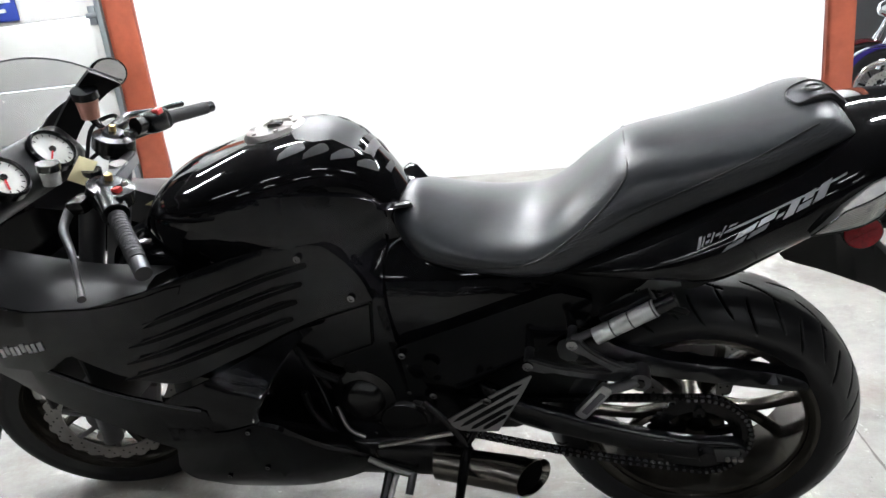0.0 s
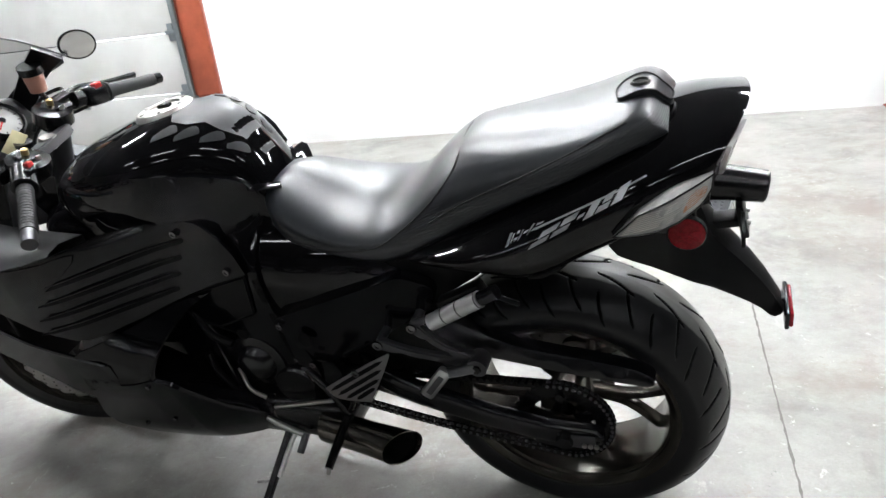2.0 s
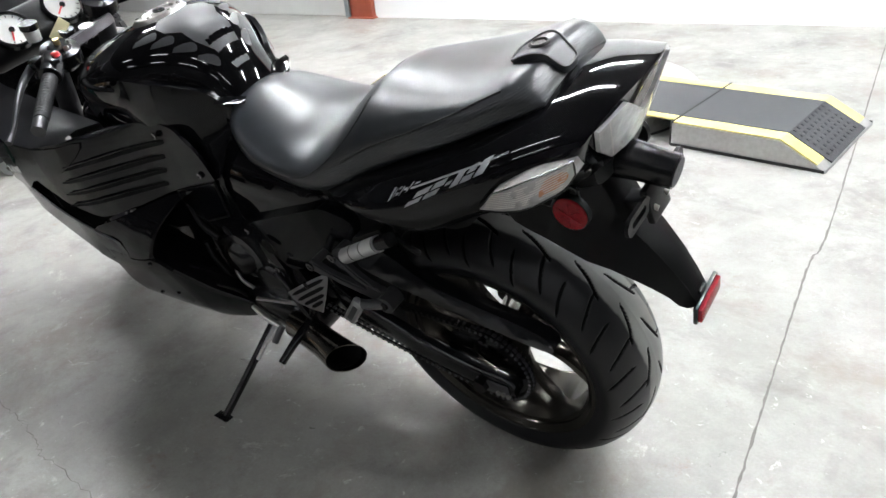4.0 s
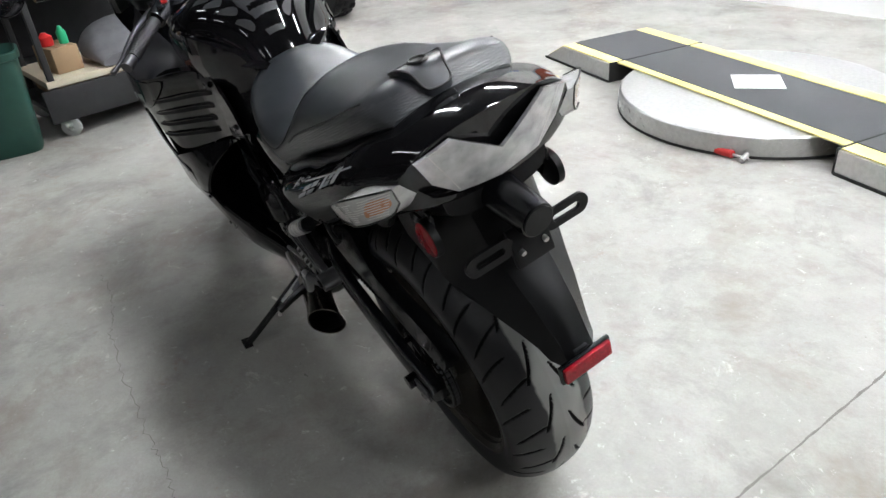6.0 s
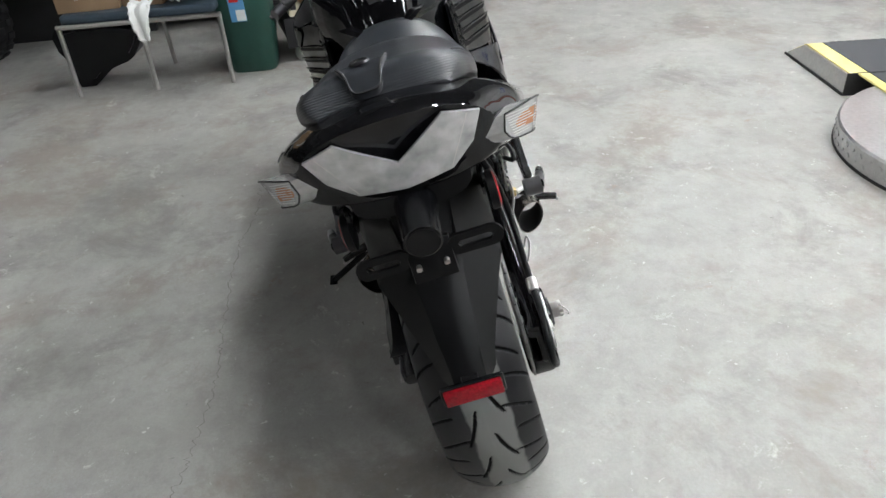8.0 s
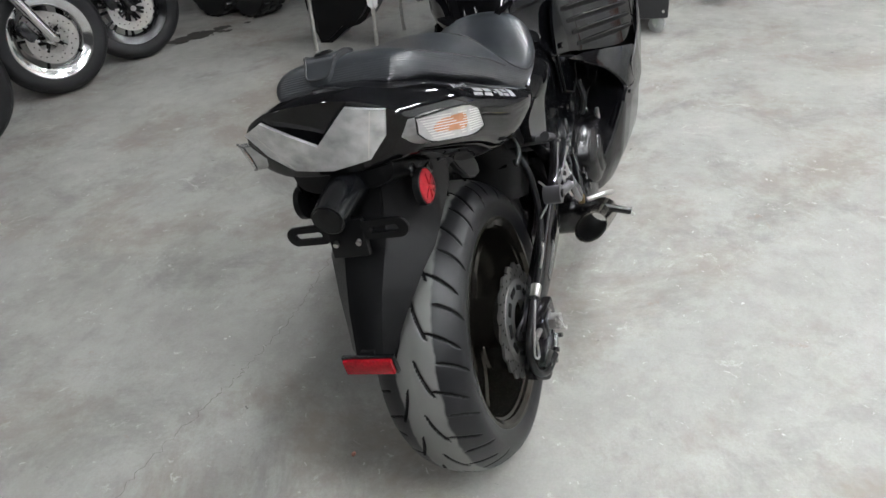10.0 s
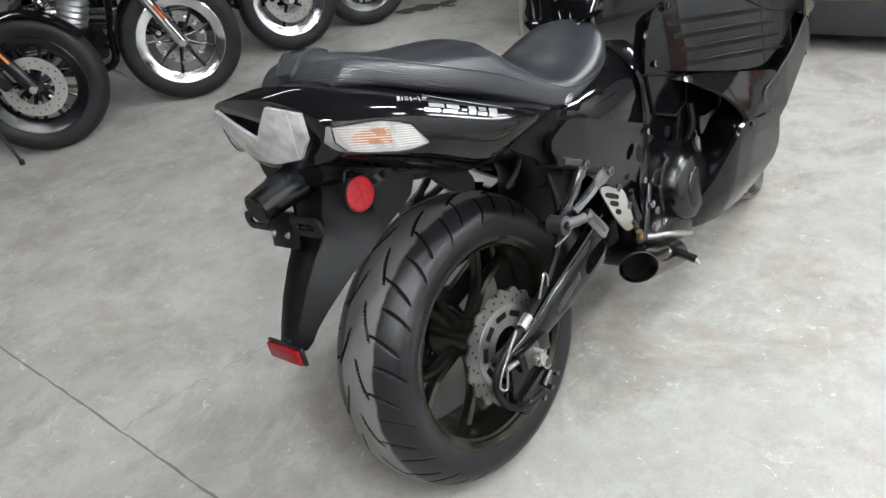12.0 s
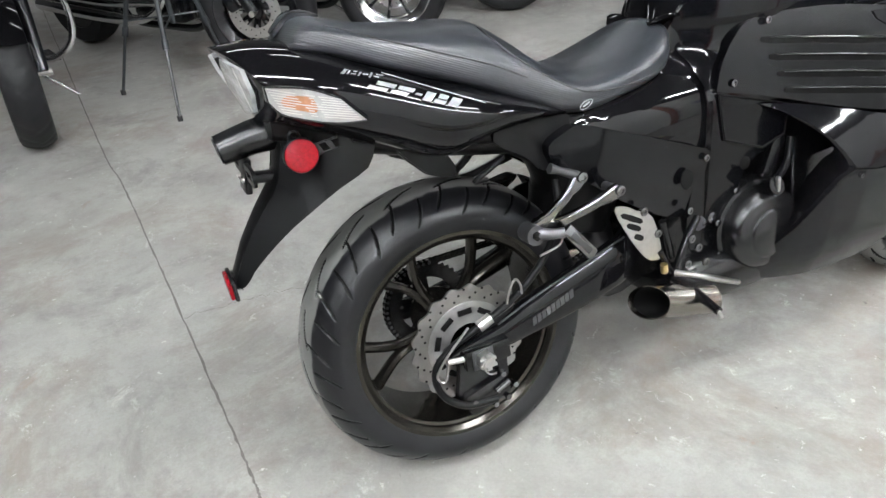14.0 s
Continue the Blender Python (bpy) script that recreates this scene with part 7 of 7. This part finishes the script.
tagged(place(new("pebble", finish("pebble", turn(body([(-0.008, 0.004, 0.002, 0.0, 0.003, 2, 2), (0.0, 0.007, 0.003, 0.0, 0.007, 2, 2), (0.008, 0.004, 0.002, 0.0, 0.004, 2, 2)], 12, 3), Matrix.Scale(0.8, 4)), material("pink_pebble", (0.55, 0.25, 0.20), 0.6))), pose(0.18, -0.33, 0)), "small pink pebble on the concrete floor", "pebble")


# ---- parked cruisers ----
RIMCHROME = material("polished_rim_metal", (0.86, 0.86, 0.86), 0.14, metal=1.0, var=0.06)
PAINT = {"black": GLOSS, "purple": material("purple_blue_paint", (0.03, 0.02, 0.14), 0.12, coat=1.0), "red": material("dark_red_paint", (0.12, 0.01, 0.015), 0.12, coat=1.0)}
ORANGE = material("orange_reflector", (0.8, 0.25, 0.03), 0.25, coat=0.5)
REDORANGE = material("red_orange_reflector", (0.75, 0.09, 0.03), 0.25, coat=0.5)


def cruiser(m, label, rim="black", paint="black", R=0.33, half=0.062, refl=None, spokes=9, discs=(-1, 1), group="parked motorcycles", steer=30.0):
    """A heavy cruiser standing with its front wheel at the origin, heading along -x, leaning left a little."""
    o = thing("cruiser_motorcycle", m, label, "motorcycle", group)
    fw = new("front_wheel")
    fw.parent = o
    at = (0, 0, R)
    prof = []
    for u in np.linspace(-1, 1, 25):
        a = abs(u)
        prof.append((R - 0.028 * min(1, a / 0.7) ** 2.2 - max(0, a - 0.7) / 0.3 * 0.075, half * (a / 0.7 if a < 0.7 else 1 + 0.05 * math.sin((a - 0.7) / 0.3 * math.pi) - 0.2 * ((a - 0.7) / 0.3) ** 2) * math.copysign(1, u)))
    rings = []
    for i in range(160):
        th = 2 * math.pi * i / 160
        rings.append([Vector(((r - (0.004 if ((i + (2 if y > 0 else 0) + int(abs(y) / half * 4)) % 8 == 0 and abs(y) < half * 0.9) else 0)) * math.cos(th), y, R + (r - (0.004 if ((i + (2 if y > 0 else 0) + int(abs(y) / half * 4)) % 8 == 0 and abs(y) < half * 0.9) else 0)) * math.sin(th))) for r, y in prof])
    part("tyre", _wrap(rings, False, None), FARRUBBER, fw, "black treaded tyre")
    rmat = {"black": SATIN, "chrome": RIMCHROME}[rim]
    rr_ = R - 0.103
    lip = [(rr_ + 0.012, half * 0.86), (rr_ + 0.006, half * 0.93), (rr_ - 0.012, half * 0.84), (rr_ - 0.040, half * 0.60), (rr_ - 0.044, half * 0.3), (rr_ - 0.03, half * 0.3)]
    for s in (-1, 1):
        part("rim_lip", lathe([(r, s * y) for r, y in lip], 72, closed=True, at=at), rmat, fw, "bright polished rim lip" if rim == "chrome" else "")
    if -1 in discs and 1 not in discs:
        # polished blocks stand for bright gaps seen through the wheel
        for k in range(13):
            a = 2 * math.pi * k / 13
            part("bright_gap_block", box(0.026, 0.010, 0.020, (0.118 * math.cos(a), 0.045, R + 0.118 * math.sin(a)), 0.003, Euler((0, -a, 0)).to_matrix()), RIMCHROME, fw)
    part("rim", lathe([(rr_ + 0.008, half * 0.85), (rr_ - 0.004, half * 0.8), (rr_ - 0.022, half * 0.35), (rr_ - 0.022, -half * 0.35), (rr_ - 0.004, -half * 0.8), (rr_ + 0.008, -half * 0.85), (rr_ - 0.03, -half * 0.3), (rr_ - 0.03, half * 0.3)], 72, closed=True, at=at), rmat, fw, "chrome rim" if rim == "chrome" else "black cast rim")
    sb = tube([(0.03, 0, 0), ((rr_ - 0.02) * 0.6, 0.0, 0.004), (rr_ - 0.018, 0, 0.0)], [0.013, 0.008, 0.011], 8, 4)
    sp = None
    for k in range(spokes):
        for dd in ((-7, 7) if rim == "black" else (0,)):
            mm = Matrix.Translation(at) @ pose(0, 0, 0, 0, 360 / spokes * k + dd, 0)
            if sp is None:
                sp = part("spoke", sb, SATIN, fw)
                sp.matrix_basis = mm
            else:
                again(sp, fw, mm)
    part("hub", rod((0, -0.06, R), (0, 0.06, R), 0.034, 24), SATIN if rim == "black" else CHROME, fw)
    for s in discs:
        dsk = part("brake_disc", lathe([(0.085, s * 0.066), (0.140, s * 0.066), (0.140, s * 0.071), (0.085, s * 0.071)], 56, closed=True, at=at), STEEL, fw, "drilled steel brake disc")
        # near-black peg in the solid disc, standing for a hole's shade
        hole = rod((0, s * 0.0655, 0), (0, s * 0.0716, 0), 0.004, 8)
        h0 = None
        for k in range(26):
            a = 2 * math.pi * k / 26
            q = 0.10 + 0.012 * (k % 3)
            mm = Matrix.Translation((q * math.cos(a), 0, R + q * math.sin(a)))
            if h0 is None:
                h0 = part("drill_hole", hole, DARK, dsk)
                h0.matrix_basis = mm
            else:
                again(h0, dsk, mm)
        for k in range(8):
            a = 2 * math.pi * k / 8
            part("disc_button", box(0.02, 0.008, 0.012, (0.078 * math.cos(a), s * 0.0685, R + 0.078 * math.sin(a)), 0.002, Euler((0, -a, 0)).to_matrix()), STEEL, fw)
        part("caliper", box(0.06, 0.05, 0.11, (0.12, s * 0.085, R + 0.06), 0.015, Euler((0, 0.5, 0)).to_matrix()), SATIN, fw)
    fork = new("front_fork")
    fork.parent = o
    for s in (-1, 1):
        part("fork_slider", rod((0, s * 0.10, R), (0.19, s * 0.105, R + 0.36), 0.030, 18), CHROME if rim == "chrome" else SATIN, fork, "fork slider")
        part("fork_tube", rod((0.19, s * 0.105, R + 0.36), (0.33, s * 0.105, R + 0.64), 0.022, 18), CHROME, fork, "chrome fork tube")
        part("axle_nut", rod((0, s * 0.10, R), (0, s * 0.14, R), 0.016, 12), STEEL, fork)
        if refl:
            part("reflector", box(0.012, 0.012, 0.085, (0.075, s * 0.133, R + 0.17), 0.004, Euler((0, 0.48, 0)).to_matrix()), refl, fork, "reflector strip")
    part("axle", rod((0, -0.12, R), (0, 0.12, R), 0.012, 12), STEEL, fork)
    fend = lathe([(R + 0.018 - 0.02 * (y / 0.075) ** 2, y) for y in np.linspace(-0.075, 0.075, 9)] + [(R + 0.014 - 0.02 * (y / 0.075) ** 2, y) for y in np.linspace(0.075, -0.075, 9)], 80, closed=True, at=at)
    bmesh.ops.bisect_plane(fend, geom=fend.verts[:] + fend.edges[:] + fend.faces[:], plane_co=(0, 0, R + 0.10), plane_no=(-0.35, 0, -1), clear_outer=True)
    part("front_mudguard", fend, PAINT[paint], o, "glossy front mudguard")
    part("headlamp", lathe([(0, -0.10), (0.05, -0.08), (0.085, -0.02), (0.09, 0.03), (0.085, 0.045), (0, 0.05)], 32, axis="x", at=(0.20, 0, R + 0.58)), CHROME, o, "chrome headlamp")
    part("handlebar", tube([(0.55, -0.42, 0.98), (0.45, -0.30, 1.03), (0.36, -0.10, 1.0), (0.36, 0.10, 1.0), (0.45, 0.30, 1.03), (0.55, 0.42, 0.98)], 0.013, 12), CHROME, o)
    part("fuel_tank", body([(0.38, 0.86, 0.80, 0.74, 0.06, 2.2, 2.2), (0.5, 0.92, 0.80, 0.70, 0.14, 2.3, 2.2), (0.7, 0.90, 0.79, 0.68, 0.15, 2.3, 2.2), (0.9, 0.80, 0.74, 0.67, 0.09, 2.2, 2.2)], 28), PAINT[paint], o, "glossy teardrop fuel tank")
    part("seat", body([(0.88, 0.74, 0.70, 0.66, 0.10, 2.4, 2.6), (1.0, 0.70, 0.66, 0.62, 0.15, 2.6, 2.8), (1.2, 0.74, 0.68, 0.63, 0.15, 2.6, 2.8), (1.45, 0.78, 0.73, 0.69, 0.10, 2.4, 2.6)], 24), VINYL, o)
    eng = new("engine")
    eng.parent = o
    part("crankcase", box(0.42, 0.24, 0.20, (0.72, 0, 0.32), 0.04), SATIN, eng)
    for sgn, x in ((-1, 0.64), (1, 0.82)):
        part("cylinder", turn(lathe([(0.07 + (0.014 if k % 2 else 0), 0.016 * k) for k in range(13)] + [(0, 0.2)], 24, axis="z"), Matrix.Translation((x, 0, 0.40)) @ pose(0, 0, 0, 0, sgn * 22, 0)), ALU, eng)
    part("air_cleaner", lathe([(0, 0.165), (0.07, 0.165), (0.09, 0.15), (0.09, 0.11), (0, 0.11)], 32, at=(0.73, 0, 0.55)), CHROME, eng)
    part("primary_cover", box(0.36, 0.06, 0.15, (0.80, -0.15, 0.30), 0.03), CHROME, eng)
    part("frame", tube([(0.33, 0, 0.72), (0.40, 0, 0.40), (0.46, 0, 0.20), (0.8, 0, 0.17), (1.15, 0, 0.20), (1.2, 0, 0.45), (1.0, 0, 0.66)], 0.022, 12), SATIN, o)
    for dz in (0, 0.09):
        part("exhaust_pipe", tube([(0.62 + dz, 0.10, 0.46), (0.58, 0.16, 0.36), (0.75, 0.18, 0.25 + dz), (1.1, 0.19, 0.24 + dz), (1.75, 0.20, 0.27 + dz)], [0.022, 0.022, 0.024, 0.04, 0.04], 14), CHROME, o, "chrome exhaust pipe")
    rw = new("rear_wheel")
    rw.parent = o
    part("tyre", lathe([(0.31 - 0.02 * (abs(u)) ** 3, 0.075 * u) for u in np.linspace(-1, 1, 11)] + [(0.21, 0.07), (0.21, -0.07)], 64, closed=True, at=(1.60, 0, 0.31)), FARRUBBER, rw)
    part("rim", lathe([(0.215, 0.06), (0.03, 0.05), (0.03, -0.05), (0.215, -0.06), (0.19, 0.0)], 48, closed=True, at=(1.60, 0, 0.31)), rmat, rw)
    rf = lathe([(0.345 - 0.02 * (y / 0.1) ** 2, y) for y in np.linspace(-0.10, 0.10, 9)] + [(0.340 - 0.02 * (y / 0.1) ** 2, y) for y in np.linspace(0.10, -0.10, 9)], 72, closed=True, at=(1.60, 0, 0.31))
    bmesh.ops.bisect_plane(rf, geom=rf.verts[:] + rf.edges[:] + rf.faces[:], plane_co=(1.6, 0, 0.36), plane_no=(0.25, 0, -1), clear_outer=True)
    part("rear_mudguard", rf, PAINT[paint], o, "glossy rear mudguard")
    part("side_stand", tube([(0.70, -0.14, 0.19), (0.62, -0.26, 0.10), (0.58, -0.36, 0.012)], 0.010, 10), CHROME, o, "chrome side stand")
    part("footboard", box(0.22, 0.09, 0.015, (0.55, -0.24, 0.26), 0.004), SATIN, o)
    part("swingarm", tube([(1.1, 0.11, 0.28), (1.6, 0.12, 0.31)], 0.02, 10, smooth=False), SATIN, o)
    part("swingarm", tube([(1.1, -0.11, 0.28), (1.6, -0.12, 0.31)], 0.02, 10, smooth=False), SATIN, o)
    for child in o.children:
        if child.name.split(".")[0] in ("front_wheel", "front_fork", "front_mudguard", "headlamp"):
            child.matrix_basis = pose(0, 0, 0, 0, 0, steer)
    return o


HEAD = -57.0
cruiser(pose(-0.25, -2.96, 0, 4, 0, HEAD), "black cruiser with black cast wheels and an amber reflector", "black", "black", 0.325, 0.07, ORANGE, 9, (1,))
cruiser(pose(-1.04, -2.94, 0, 4, 0, HEAD), "black cruiser with chrome front rim and red reflector strip", "chrome", "black", 0.325, 0.062, REDORANGE, 9, (-1,))
cruiser(pose(-1.92, -3.10, 0, 4, 0, HEAD), "dark cruiser with chrome rim and drilled brake disc", "chrome", "black", 0.32, 0.062, None, 5)
cruiser(pose(-2.55, -3.06, 0, 4, 0, HEAD - 6), "black cruiser with black wheel and bright brake disc", "black", "black", 0.325, 0.066, None)
cruiser(pose(0.94, -2.56, 0, 4, 0, -75), "black cruiser with chrome crash bar, tyre towards the aisle", "black", "black", 0.325, 0.075, None, steer=-9.0)
crash = thing("crash_bar", pose(0.98, -3.05, 0), "chrome tubular crash bar beside the cruiser tyre", "crash bar")
part("loop", tube([(-0.06, 0.02, 0.75), (-0.27, 0.05, 0.70), (-0.33, 0.06, 0.52), (-0.30, 0.06, 0.34), (-0.18, 0.04, 0.26), (-0.02, 0.02, 0.30), (-0.02, 0.0, 0.0)], 0.017, 14, 6), CHROME, crash)
cruiser(pose(1.95, 4.85, 0, 4, 0, 0), "purple cruiser with chrome wheels behind the post", "chrome", "purple", 0.325, 0.062, ORANGE, steer=12.0)
cruiser(pose(2.10, 5.75, 0, 4, 0, 0), "dark red cruiser with chrome wheels by the wall", "chrome", "red", 0.325, 0.062, REDORANGE, steer=8.0)

# ---- tripod ----
TRI = material("dark_grey_tripod_metal", (0.05, 0.055, 0.06), 0.4, metal=0.4)
tri = thing("tripod", pose(0, 0, 0), "thin dark grey camera tripod standing on the floor", "tripod")
top = Vector((0.19, -2.86, 1.05))
for fx, fy in ((0.31, -2.45), (-0.05, -2.92), (0.53, -3.03)):
    f = Vector((fx, fy, 0.012))
    leg = part("leg", rod(f.lerp(top, 0.30), top, 0.012, 12), TRI, tri)
    part("lower_leg", rod(f, f.lerp(top, 0.34), 0.008, 12), GREYMETAL if fx == 0.31 else TRI, leg)
    part("clamp", rod(f.lerp(top, 0.29), f.lerp(top, 0.33), 0.016, 12), TRI, leg)
    part("foot", rod(Vector((fx, fy, 0.0)), f + Vector((0, 0, 0.012)), 0.013, 12), EDGE, leg)
    part("brace", rod(f.lerp(top, 0.36), Vector((0.19, -2.86, 0.40)), 0.004, 8), TRI, tri)
part("column", rod((0.19, -2.86, 0.36), (0.19, -2.86, 1.25), 0.013, 12), TRI, tri)
part("head", box(0.07, 0.06, 0.08, (0.19, -2.86, 1.28), 0.01), TRI, tri)

# ---- banner on the overhead door: plain shapes ----
BLUE = material("blue_banner", (0.03, 0.06, 0.32), 0.5)
ban = thing("banner", GRID @ pose(JL - 1.12, WALL_V + 0.018, 1.61), "blue banner with white lettering as plain bars", "banner")
part("sheet", box(1.5, 0.006, 0.36, (-0.55, 0, 0.18)), BLUE, ban)
for k in range(6):
    part("bar", box(0.12, 0.004, 0.15, (0.10 - 0.16 * k, -0.006, 0.22)), PAPER, ban, "white bar")
part("bar", box(0.9, 0.004, 0.03, (-0.35, -0.006, 0.085)), PAPER, ban, "thin white bar")
